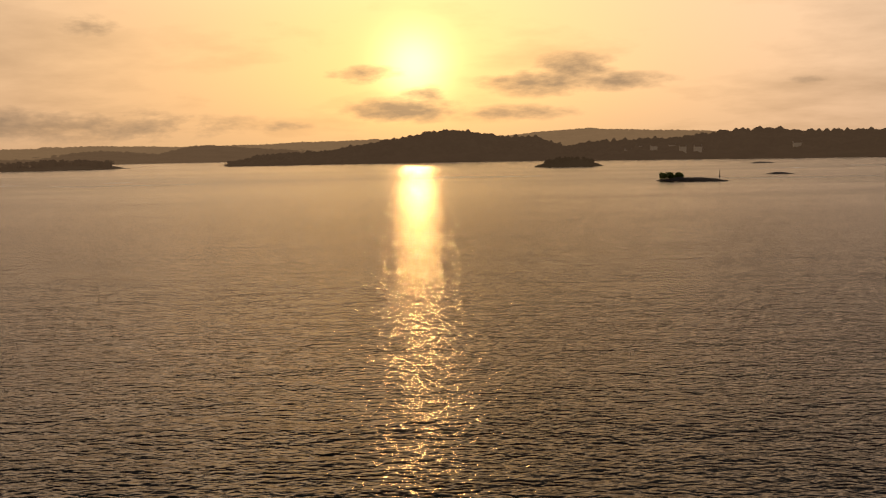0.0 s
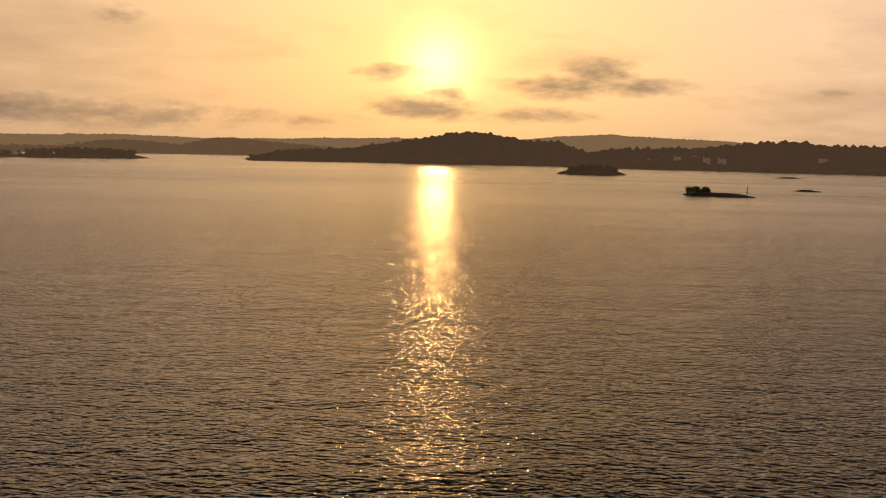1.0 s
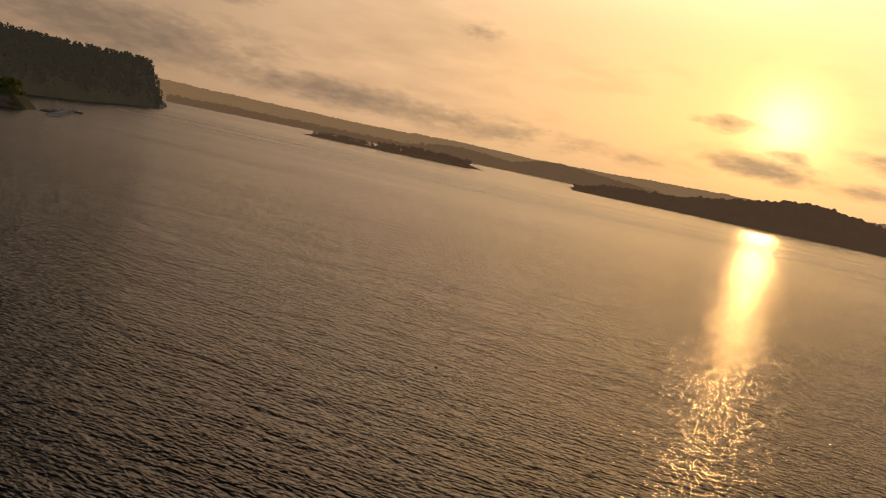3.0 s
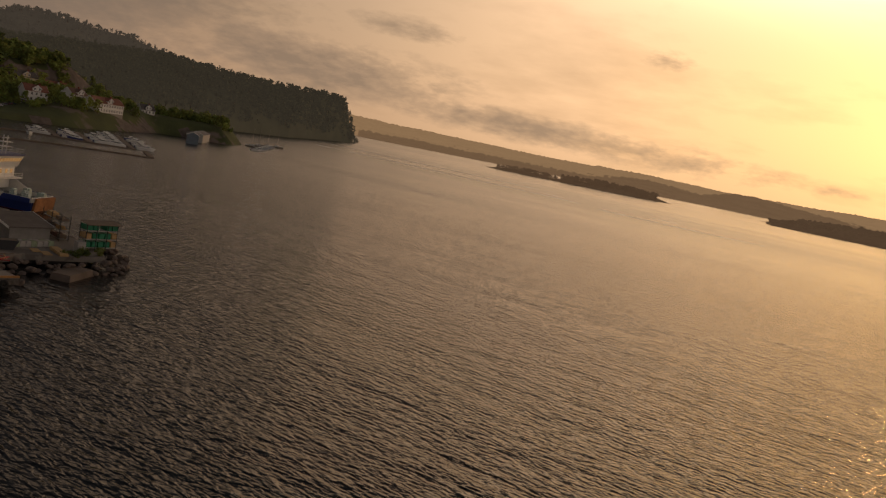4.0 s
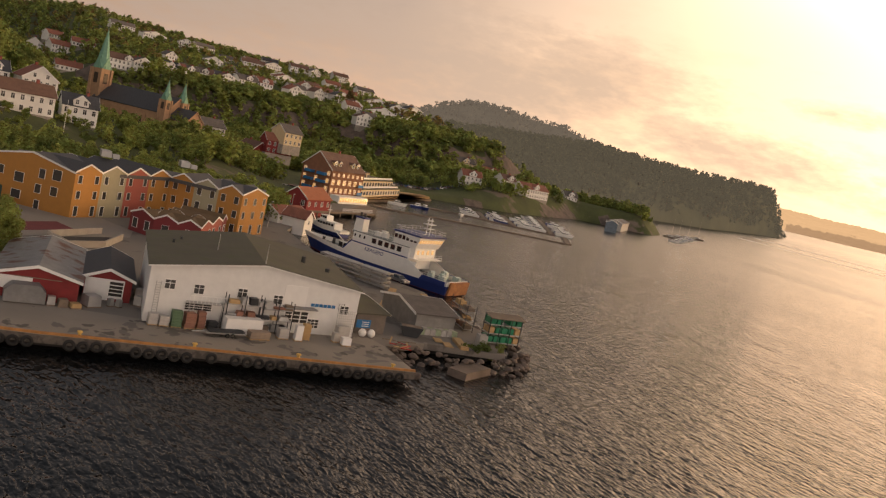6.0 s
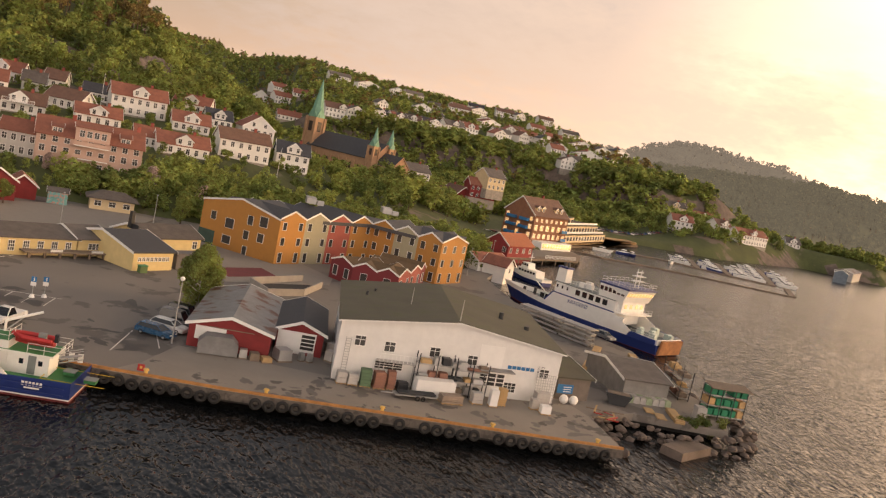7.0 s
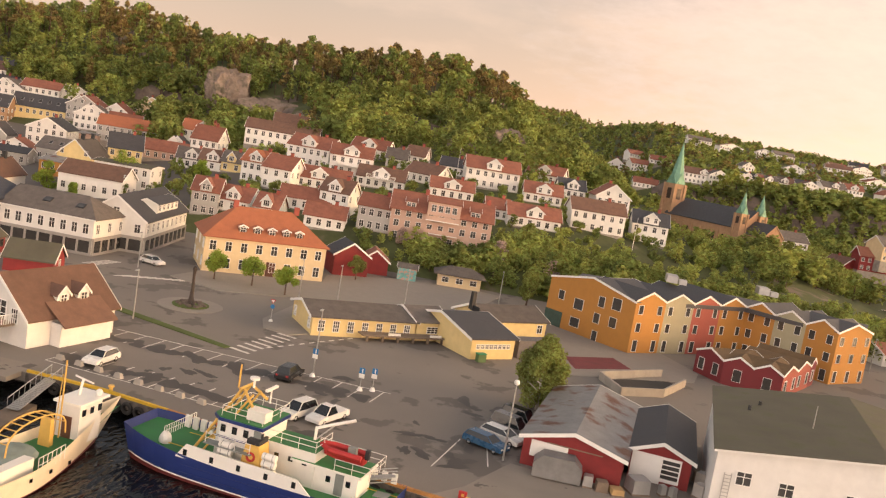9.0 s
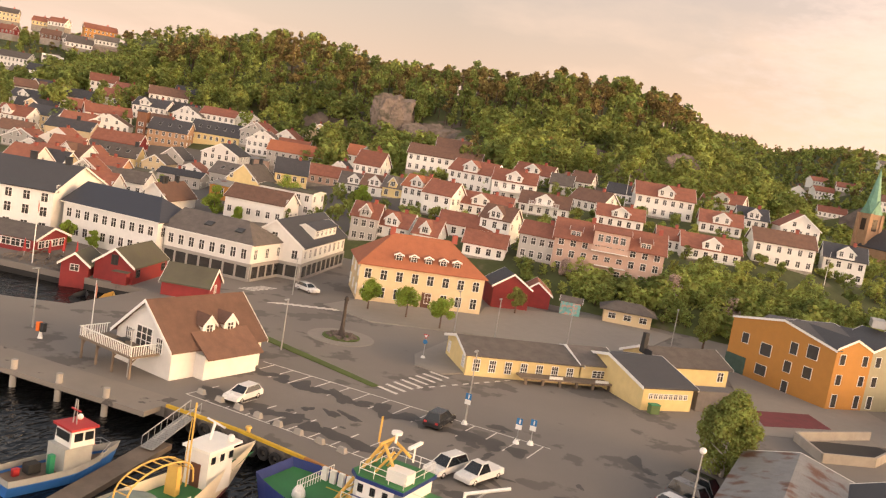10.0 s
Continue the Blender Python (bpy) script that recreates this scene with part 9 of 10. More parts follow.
for i in range(10):
    y = -13.0 + 2.44 * i
    x = -144.85 + 0.11 * y
    stripe((x, y), (x - 4.6, y + 0.75), 0.12)
stripe((-146.3, -13.0), (-143.8, 9.3), 0.12)
for i in range(15):
    f = i / 14
    x, y = -158.0 + 2.6 * f, -15.5 + 35.5 * f
    stripe((x, y), (x - 4.6, y + 0.6), 0.12)
stripe((-162.4, -14.0), (-160.0, 21.4), 0.12)
for i in range(8):
    f = i / 7
    stripe((-164.9 - 11.2 * f, -0.2 + 2.2 * f), (-163.9 - 11.4 * f, 2.6 + 2.2 * f), 0.5)
for i in range(9):
    f = i / 8
    stripe((-190.0 - 5.4 * f, -30.2 + 8.4 * f), (-192.4 - 5.4 * f, -28.4 + 8.4 * f), 0.5)
for i in range(6):
    f = i / 5
    stripe((-194.6 - 5.0 * f, -38.4 + 1.0 * f), (-195.4 - 5.0 * f, -35.8 + 1.0 * f), 0.5)
for i in range(9):
    stripe((-168 - i * 1.6, 3.4 + i * 0.9), (-168.8 - i * 1.6, 3.85 + i * 0.9), 0.3)
stripe((-150, 31), (-141, 29.5), 0.12)
stripe((-152, 33.5), (-144, 34.5), 0.12)
setting("road_marking", s, "white painted bay lines and crossings")

# oil and damp that have soaked into the bays and the apron
def blots(name, spots, m, label):
    s = Shape()
    rng = random.Random(len(spots))
    for x, y, r, stretch in spots:
        n = 16
        ph = [rng.uniform(0, math.tau) for _ in range(3)]
        a = rng.uniform(0, math.pi)
        ring = []
        for i in range(n):
            t = i * math.tau / n
            q = r * (1 + 0.28 * math.sin(2 * t + ph[0]) + 0.2 * math.sin(3 * t + ph[1]) + 0.14 * math.sin(5 * t + ph[2]))
            u, v = q * math.cos(t) * stretch, q * math.sin(t)
            ring.append((x + u * math.cos(a) - v * math.sin(a), y + u * math.sin(a) + v * math.cos(a)))
        z = G + 0.024 + rng.uniform(0, 0.003)
        s.faces([(p[0], p[1], z) for p in ring], [tuple(range(n))], m)
    setting(name, s, label)


DAMP = mat("damp_asphalt", (0.075, 0.067, 0.06), 0.6, var=0.2, scale=0.6)
DAMP_PALE = mat("damp_concrete", (0.12, 0.105, 0.092), 0.55, var=0.15, scale=0.6)
spots = [(-147.2 + 0.11 * (-12 + 2.44 * i), -11.6 + 2.44 * i, R.uniform(0.95, 1.2), R.uniform(1.35, 1.8)) for i in range(9)]
spots += [(-158.6 + 0.07 * (2.5 * i), -14.0 + 2.52 * i, R.uniform(0.95, 1.2), R.uniform(1.35, 1.8)) for i in range(14)]
spots += [(R.uniform(-165, -141), R.uniform(14, 34), R.uniform(0.25, 0.8), R.uniform(1, 3)) for _ in range(26)]
spots += [(R.uniform(-153, -148), R.uniform(-12, 22), R.uniform(0.2, 0.6), R.uniform(1, 3)) for _ in range(12)]
blots("road_stain", spots, DAMP, "dark oil and damp stains on the car park")
spots = [(R.uniform(-139.5, -131.5), R.uniform(44, 84), R.uniform(0.25, 0.75), R.uniform(1.0, 2.6)) for _ in range(46)]
blots("pavement_stain", spots, DAMP_PALE, "dark damp stains on the quay apron")

# traffic island, verge, pavements
s = Shape()
n = 36
ring = lambda r: [(math.cos(i * math.tau / n) * r, math.sin(i * math.tau / n) * r) for i in range(n)]
s.prism(ring(4.6), -0.2, 0.08, PAVING)
s.prism(ring(2.6), 0.05, 0.22, GRASS)
setting("pavement_roundabout", s, "round paved traffic island", pose(-181.2, -13.2, G))
bm = bmesh.new()
bmesh.ops.create_icosphere(bm, subdivisions=2, radius=1.0)
for v in bm.verts:
    v.co *= 1 + 0.28 * noise.noise(v.co * 1.3) + 0.1 * noise.noise(v.co * 3.1)
    v.co.z *= 0.7
boulder = bpy.data.meshes.new("boulder")
bm.to_mesh(boulder)
bm.free()
boulder.materials.append(ROCK)


def rocks(n, place, size, name, label, group):
    for i in range(n):
        x, y, z = place(i)
        k = R.uniform(*size)
        ob = new(name, boulder)
        ob.matrix_basis = pose(x, y, z, R.uniform(-25, 25), R.uniform(-25, 25), R.uniform(0, 360)) @ Matrix.Diagonal((k * R.uniform(0.8, 1.4), k, k * R.uniform(0.7, 1.0), 1))
        tagged(ob, label, "boulder", group)


rocks(34, lambda i: (-181.2 + math.cos(i * 0.55) * R.uniform(0.8, 2.2), -13.2 + math.sin(i * 0.55) * R.uniform(0.8, 2.2), G + 0.25), (0.2, 0.42), "stone", "small grey stone on the traffic island", "stones of the traffic island")


def monument():
    h = thing("monument", pose(-181.2, -13.2, G + 0.2, 0, 0, 30), "dark twisted bronze monument on the traffic island", "monument")
    bronze = mat("dark_bronze", (0.07, 0.055, 0.045), 0.6, 0.4, var=0.3)
    s = Shape()
    p = [(0, 0, 0), (-0.15, 0, 1.2), (-0.35, 0.05, 2.6), (-0.3, 0, 4.0), (-0.12, 0, 5.2)]
    for a, b, r, r2 in zip(p, p[1:], (0.5, 0.3, 0.24, 0.2), (0.3, 0.24, 0.2, 0.26)):
        s.tube(a, b, r, bronze, r2, 10)
    s.tube((0.7, 0.3, 0), (-0.1, 0, 1.6), 0.3, bronze, 0.12)
    s.tube((-0.12, 0, 5.1), (0.05, 0, 5.5), 0.34, bronze, 0.2, 10)
    part("shaft", s, h)


monument()
s = Shape()
s.prism([(-171.2, -20.4), (-164.0, -0.6), (-164.9, -0.2), (-172.6, -19.8)], -0.1, 0.12, GRASS, at=pose(0, 0, G))
setting("ground_verge", s, "narrow grass verge beside the car park")
s = Shape()
s.prism([(-176, 3.5), (-177, -0.5), (-182, -2.5), (-195, -2.0), (-193, 6.5), (-180, 6.2)], -0.1, 0.12, PAVING, at=pose(0, 0, G))
setting("pavement_corner", s, "paved corner with a raised kerb")
s = Shape()
s.prism([(-197.5, -24.5), (-193.8, -14.5), (-200.5, -3.0), (-207.0, 10.0), (-213.5, 22.5), (-240, 27), (-243, 12), (-226, -6), (-218, -4.6), (-206.6, -23.2)], -0.1, 0.12, PAVING, at=pose(0, 0, G))
setting("pavement_street", s, "pavement in front of the manor")
s = Shape()
s.prism([(-186, 42), (-197, 60.5), (-204, 62), (-225, 52), (-209.5, 50.6), (-222.3, 36)], -0.1, 0.06, PAVING, at=pose(0, 0, G))
s2 = mat("maroon_play_mat", (0.16, 0.04, 0.045), 0.9)
setting("pavement_forecourt", s, "light paving round the ochre block")
s = Shape()
s.prism([(-190.5, 42.5), (-197.5, 51.0), (-203, 48.5), (-197, 40.8)], -0.1, 0.10, s2, at=pose(0, 0, G))
setting("pavement_play_mat", s, "dark red rubber play surface")
# ramp walls
s = Shape()
for p, q in (((-180.8, 48.6), (-184.5, 54.6)), ((-184.5, 54.6), (-193.5, 58.6)), ((-187.5, 46.0), (-197, 55.5)), ((-180.8, 48.6), (-187.5, 46.0))):
    d = math.hypot(q[0] - p[0], q[1] - p[1])
    s.box((d / 2, 0, 0.55), (d, 0.3, 1.2), CONCRETE, at=pose(p[0], p[1], G, 0, 0, math.degrees(math.atan2(q[1] - p[1], q[0] - p[0]))))
single("ramp_walls", s, pose(0, 0, 0), "pale concrete walls round a basement ramp", "wall")
s = Shape()
s.prism([(-181.6, 49.0), (-184.7, 54.0), (-193.0, 57.6), (-196.2, 55.2), (-187.4, 46.6)], 0.0, 0.012, mat("dark_ramp_asphalt", (0.05, 0.046, 0.042), 0.9), at=pose(0, 0, G))
setting("road_ramp", s, "dark sloping basement ramp")

# loading ramp before the goods shed
s = Shape()
s.box((7.5, -1.1, 0.95), (13.5, 2.0, 0.22), OLD_TIMBER)
for i in range(6):
    s.box((1.6 + i * 2.4, -1.6, 0.4), (0.3, 0.4, 0.95), OLD_TIMBER)
at, W = facing((-178.4, 6.0), (-191.0, 23.3))
single("loading_platform", s, at @ pose(6, 0, 0), "weathered timber loading platform", "platform")
for x in (11.6, 18.2):
    b = Shape()
    b.box((x, -2.0, 1.25), (1.9, 0.12, 0.35), SHIP_WHITE)
    single("white_board", b, at, "white board fixed on the loading platform", "board", "white boards")
g = Shape()
g.box((0, 0, 0.6), (1.3, 0.8, 1.1), mat("olive_bin", (0.09, 0.15, 0.06), 0.6))
g.box((0, 0, 1.2), (1.4, 0.9, 0.12), GREEN)
single("waste_container", g, pose(-183.2, 29.2, G, 0, 0, 130), "green wheeled waste container", "container")
g = Shape()
g.box((0, 0, 1.35), (6.0, 2.5, 2.7), mat("grey_container", (0.13, 0.12, 0.115), 0.6, lines=("X", 0.25, 0.03)))
single("shipping_container", g, pose(-192.5, 35.4, G, 0, 0, 130), "grey corrugated shipping container", "container")
g = Shape()
g.box((0, 0, 1.4), (0.9, 0.7, 2.8), DARK_STEEL, taper=0.8)
g.box((0.9, 0, 0.3), (2.4, 0.12, 0.9), DARK_STEEL)
single("roof_chimney", g, pose(-196.5, 25.5, G + 4.6, 0, 0, 40), "black metal roof chimney with snow boards", "chimney")


# cars
def car(x, y, turn, paint, label, kind="hatch", z=None):
    L, H = {"hatch": (4.4, 1.5), "suv": (4.6, 1.68), "estate": (4.7, 1.46), "pickup": (5.1, 1.75), "van": (5.0, 2.0)}[kind]
    h = thing("car", pose(x, y, G if z is None else z, 0, 0, turn), label, "car", "parked cars")
    s = Shape()
    Wd = 1.8
    side = [(0, 0.35), (L, 0.35), (L, 0.62), (L - 0.12, 0.78), (L - 1.0, 0.93), (0.12, 0.98), (0, 0.75)]
    s.section([(a, b) for a, b in side], -Wd / 2, Wd / 2, paint)
    part("body", s, h)
    c = Shape()
    back = {"hatch": 0.25, "suv": 0.2, "estate": 0.1, "pickup": 2.0, "van": 0.1}[kind]
    base = [(back, -0.84), (L - 1.15, -0.84), (L - 1.15, 0.84), (back, 0.84)]
    top = [(back + 0.35, -0.62), (L - 1.95, -0.62), (L - 1.95, 0.62), (back + 0.35, 0.62)]
    c.prism(base, 0.94, H - 0.05, CAR_GLASS, top=top)
    cab = part("glasshouse", c, h)
    r = Shape()
    r.prism([(a, b) for a, b in top], H - 0.06, H, paint, top=[(a, b * 0.94) for a, b in top])
    for a, b in zip(base, top):
        r.tube((a[0], a[1], 0.94), (b[0], b[1], H - 0.03), 0.05, paint, n=4)
    part("roof", r, h)
    w = Shape()
    w.torus((0, 0, 0), 0.24, 0.1, RUBBER, "Y", 12, 6)
    w.tube((0, -0.06, 0), (0, 0.06, 0), 0.2, STEEL, n=10)
    me = w.mesh("wheel")
    for a in (0.82, L - 0.85):
        for b in (-0.82, 0.82):
            part("wheel", me, h, at=pose(a, b, 0.33))
    for b in (-0.62, 0.62):
        l = Shape()
        l.box((L - 0.02, b, 0.68), (0.06, 0.36, 0.14), SHIP_WHITE)
        part("headlight", l, h)
        l = Shape()
        l.box((0.0, b, 0.78), (0.06, 0.3, 0.2), RED)
        part("tail_light", l, h)
    return h


C_WHITE = mat("white_car_paint", (0.72, 0.71, 0.68), 0.25, var=0.03, bump=0.0, spec=0.6)
C_BLACK = mat("black_car_paint", (0.02, 0.02, 0.022), 0.2, var=0.05, bump=0.0, spec=0.6)
C_BLUE = mat("blue_car_paint", (0.03, 0.09, 0.18), 0.25, var=0.05, bump=0.0, spec=0.6)
C_GREY = mat("grey_car_paint", (0.16, 0.16, 0.165), 0.3, var=0.05, bump=0.0, spec=0.6)
C_RED = mat("red_car_paint", (0.30, 0.02, 0.02), 0.3, var=0.05, bump=0.0, spec=0.6)
car(-151.4, -8.2, 356, C_WHITE, "white electric hatchback with a black roof")
car(-155.6, 9.7, 176, C_BLACK, "black compact off-road car", "suv")
car(-148.4, 15.6, 340, C_WHITE, "white off-road car by the quay", "suv")
car(-149.2, 18.6, 340, C_WHITE, "white pickup truck by the quay", "pickup")
car(-150.2, 31.6, 62, C_BLUE, "dark blue estate car beside the sheds", "estate")
car(-153.2, 33.0, 62, C_WHITE, "white estate car beside the sheds", "estate")
car(-156.4, 33.6, 62, C_GREY, "dark grey van under the birch", "van")
car(-159.6, 34.4, 62, C_BLACK, "black van under the birch", "van")
car(-190.0, 110.6, 25, C_GREY, "grey car parked near the ferry", "hatch")
car(-204.6, -33.0, 70, C_WHITE, "white car at the street corner", "hatch")
for k in range(4):
    car(-337.0 - k * 2.4, 128.0 + k * 3.2, 30, (C_BLACK, C_GREY, C_WHITE, C_RED)[k], "car parked beside the inn", "hatch")
for k in range(22):
    x, y = -446 - k * 1.7, 228 + k * 3.3
    car(x, y, 160 + R.uniform(-8, 8), (C_WHITE, C_GREY, C_BLACK, C_BLUE)[k % 4], "car parked along the marina road", "hatch", z=float(land(x, y)) + 0.05)


# lamps, signs
def lamp(x, y, H, lean=0, globe=True):
    h = thing("street_lamp", pose(x, y, G, 0, lean, 0), "slender street lamp with a pale head", "lamp", "street lamps")
    s = Shape()
    s.tube((0, 0, 0), (0, 0, H), 0.11, STEEL, 0.06)
    part("pole", s, h)
    s = Shape()
    if globe:
        s.ball((0, 0, H), 0.3, SHIP_WHITE, squash=0.9)
    else:
        s.box((0.35, 0, H), (0.9, 0.25, 0.12), STEEL)
    part("head", s, h)
    return h


lamp(-146.6, 35.7, 7.9)
lamp(-160.4, 11.9, 8.0, globe=False)
for x, y, H in ((-168.5, -15.2, 6.5), (-200.7, -3.3, 6.5), (-202, 2.9, 6.5), (-230.7, 27.3, 6.5), (-211, 12.5, 6.5), (-199, -31.0, 6.0), (-152, -38.4, 7.0), (-236, 98, 6.5), (-262, 112, 6.5), (-146, -20.0, 5.0)):
    lamp(x, y, H, globe=False)


def sign(x, y, H, shape, label, face):
    h = thing("road_sign", pose(x, y, G, 0, 0, face), label, "sign", "road signs")
    s = Shape()
    s.tube((0, 0, 0.0), (0, 0, H), 0.05, STEEL)
    part("post", s, h)
    s = Shape()
    if shape == "round":
        s.tube((0.06, 0, H - 0.3), (0.1, 0, H - 0.3), 0.32, BLUE, n=14)
        s.faces([(0.1, -0.4, H + 0.75), (0.1, 0.4, H + 0.75), (0.1, 0, H + 0.1)], [(0, 2, 1)], RED)
        s.faces([(0.11, -0.25, H + 0.65), (0.11, 0.25, H + 0.65), (0.11, 0, H + 0.25)], [(0, 2, 1)], SHIP_WHITE)
        s.tube((0, 0, H), (0, 0, H + 0.7), 0.05, STEEL)
    else:
        s.box((0.08, 0, H - 0.35), (0.05, 0.65, 0.65), BLUE)
        s.box((0.115, 0.05, H - 0.35), (0.03, 0.12, 0.45), SHIP_WHITE)
        s.box((0.08, 0, H - 0.95), (0.05, 0.65, 0.5), SHIP_WHITE)
    part("plate", s, h)
    s = Shape()
    s.tube((0, 0, 0), (0, 0, 0.4), 0.36, SHIP_WHITE, 0.2, 10)
    part("foot", s, h)


sign(-158.8, 18.0, 2.7, "square", "blue parking sign on a white concrete foot", -5)
sign(-159.6, 19.3, 2.7, "square", "blue parking sign on a white concrete foot", -5)
sign(-181.2, -1.0, 2.6, "round", "give-way triangle over a round blue sign", 0)
sign(-160.2, 11.9, 3.4, "square", "blue sign on the lamp pole", -5)


def flagpole(x, y, z, H, flag=True):
    h = thing("flagpole", pose(x, y, z), "tall slender white flagpole", "flagpole", "flagpoles")
    s = Shape()
    s.tube((0, 0, 0), (0, 0, H), 0.09, SHIP_WHITE, 0.04)
    part("pole", s, h)
    if flag:
        s = Shape()
        s.faces([(0, 0, H - 0.2), (0.25, 0.5, H - 0.9), (0.1, 0.3, H - 2.2), (0, 0, H - 1.6)], [(0, 1, 2, 3)], mat("orange_pennant", (0.6, 0.22, 0.12), 0.8))
        part("pennant", s, h)


flagpole(-153.4, -31.4, G, 7.0)
flagpole(-178.0, -64.5, G, 10.0)
flagpole(-318.0, 3.0, float(land(-318, 3)), 11, False)
flagpole(-203, -101, G, 15, False)
flagpole(-295, 55, float(land(-295, 55)), 9, False)
h = thing("post_box", pose(-149.5, -34.8, G), "orange and dark litter boxes on a white foot", "box")
for dy, m in ((-0.3, ORANGE), (0.3, DARK_STEEL)):
    s = Shape()
    s.box((0, dy, 1.3), (0.5, 0.45, 1.0), m)
    part("box", s, h)
s = Shape()
s.tube((0, 0, 0), (0, 0, 0.8), 0.3, SHIP_WHITE, 0.12)
part("foot", s, h)
wb = Shape()
wb.box((0, 0, 0.28), (1.0, 0.5, 0.5), CONCRETE, taper=0.7)
wbm = wb.mesh("wheel_stop")
for i in range(8):
    f = i / 8
    ob = new("wheel_stop", wbm)
    ob.matrix_basis = pose(-147.4 + 4.3 * f, -12.0 + 20.2 * f, G, 0, 0, 75)
    tagged(ob, "concrete wheel stop at a parking bay", "block", "wheel stops")
for x, y in ((-135.2, 33.2), (-138.2, 23.4)):
    s = Shape()
    s.box((0, 0, 0.34), (0.7, 0.25, 0.7), RED)
    s.box((0.02, -0.14, 0.4), (0.25, 0.04, 0.25), MAST_YELLOW)
    single("rescue_box", s, pose(x, y, G, 0, 0, 85), "small red and yellow rescue box at the quay edge", "box", "rescue boxes")
# ---- goods on the quay and in the yard ----
WRAP = mat("grey_shrink_wrap", (0.42, 0.40, 0.37), 0.5, var=0.15)
WAT, WW = facing((-141.2, 54.1), (-142.6, 83.0))


def on_quay(x, y, turn=0, z=0.02):
    return WAT @ pose(x, -y, z, 0, 0, turn)


def pallet(at, stack, label):
    """A pallet with a stacked load: (width, depth, height, layers, material)."""
    w, d, hh, n, m = stack
    h = thing("pallet_load", at, label, "pallet", "loads in front of the warehouse")
    s = Shape()
    s.box((0, 0, 0.12), (w, d, 0.05), TIMBER)
    for e in (-1, 0, 1):
        s.box((e * w * 0.42, 0, 0.05), (0.12, d, 0.09), TIMBER)
    part("pallet", s, h)
    k = Shape()
    k.box((0, 0, 0), (w * 0.95, d * 0.95, hh / n - 0.03), m)
    me = k.mesh("layer")
    for i in range(n):
        part("layer", me, h, at=pose(R.uniform(-0.04, 0.04), R.uniform(-0.04, 0.04), 0.16 + (i + 0.5) * hh / n, 0, 0, R.uniform(-2, 2)))


BRICKISH = mat("stacked_red_brown_goods", (0.26, 0.13, 0.09), 0.8, var=0.3, fine=3.0)
GREENISH = mat("stacked_green_goods", (0.10, 0.16, 0.09), 0.8, var=0.3, fine=3.0)
for x, y, st, lab in ((0.9, 1.4, (1.2, 1.0, 1.3, 2, WRAP), "pallet with grey wrapped goods"), (2.2, 1.6, (1.2, 1.0, 1.2, 3, WRAP), "pallet with grey wrapped goods"), (3.7, 1.7, (1.3, 1.1, 2.0, 5, GREENISH), "tall pallet with green and red goods"),
                      (5.3, 1.8, (1.4, 1.2, 1.9, 5, BRICKISH), "tall pallet with red-brown bricks"), (6.8, 1.6, (1.0, 1.0, 2.1, 4, BRICKISH), "tall pallet with dark red goods"), (8.2, 1.8, (1.3, 1.2, 1.0, 3, DARK_STEEL), "pallet with dark pipes"),
                      (13.6, 4.4, (2.8, 1.4, 0.9, 4, mat("grey_brown_slabs", (0.28, 0.22, 0.17), 0.8)), "stack of brown paving slabs"), (17.2, 3.4, (1.4, 1.1, 1.3, 3, WRAP), "pallet with wrapped grey goods"), (19.2, 3.8, (1.0, 1.0, 2.0, 1, TRIM), "tall pallet in white wrapping"),
                      (20.6, 3.0, (1.0, 1.0, 2.0, 14, TIMBER), "tall stack of empty wooden pallets"), (25.0, 3.1, (1.0, 0.8, 1.2, 1, WRAP), "low pallet in grey wrapping"), (26.2, 2.2, (1.9, 1.2, 1.9, 3, WRAP), "caged stack of grey goods"), (25.9, 4.6, (1.3, 1.0, 1.0, 1, TRIM), "open white wooden crate")):
    pallet(on_quay(x, y, R.uniform(-5, 5)), st, lab)
s = Shape()
s.box((0, 0, 1.05), (5.0, 1.5, 2.0), TRIM, taper=0.97)
single("white_box_body", s, on_quay(12.0, 2.4, 2), "large white box leaning on the goods", "box")


def trailer():
    h = thing("trailer", on_quay(9.2, 4.3, 3), "low grey flat trailer with pipes", "trailer")
    s = Shape()
    s.box((0, 0, 0.55), (5.2, 1.5, 0.12), STEEL)
    s.tube((-2.6, 0, 0.55), (-4.2, 0, 0.5), 0.06, STEEL)
    part("frame", s, h)
    w = Shape()
    w.torus((0, 0, 0), 0.22, 0.09, RUBBER, "Y", 12, 6)
    me = w.mesh("wheel")
    for x in (0.1, 0.8):
        for y in (-0.8, 0.8):
            part("wheel", me, h, at=pose(x, y, 0.31))
    p = Shape()
    p.tube((-2.2, 0, 0.75), (2.4, 0, 0.75), 0.12, DARK_STEEL)
    pm = p.mesh("pipe")
    for i in range(5):
        part("pipe", pm, h, at=pose(0, -0.5 + i * 0.25, 0))


trailer()


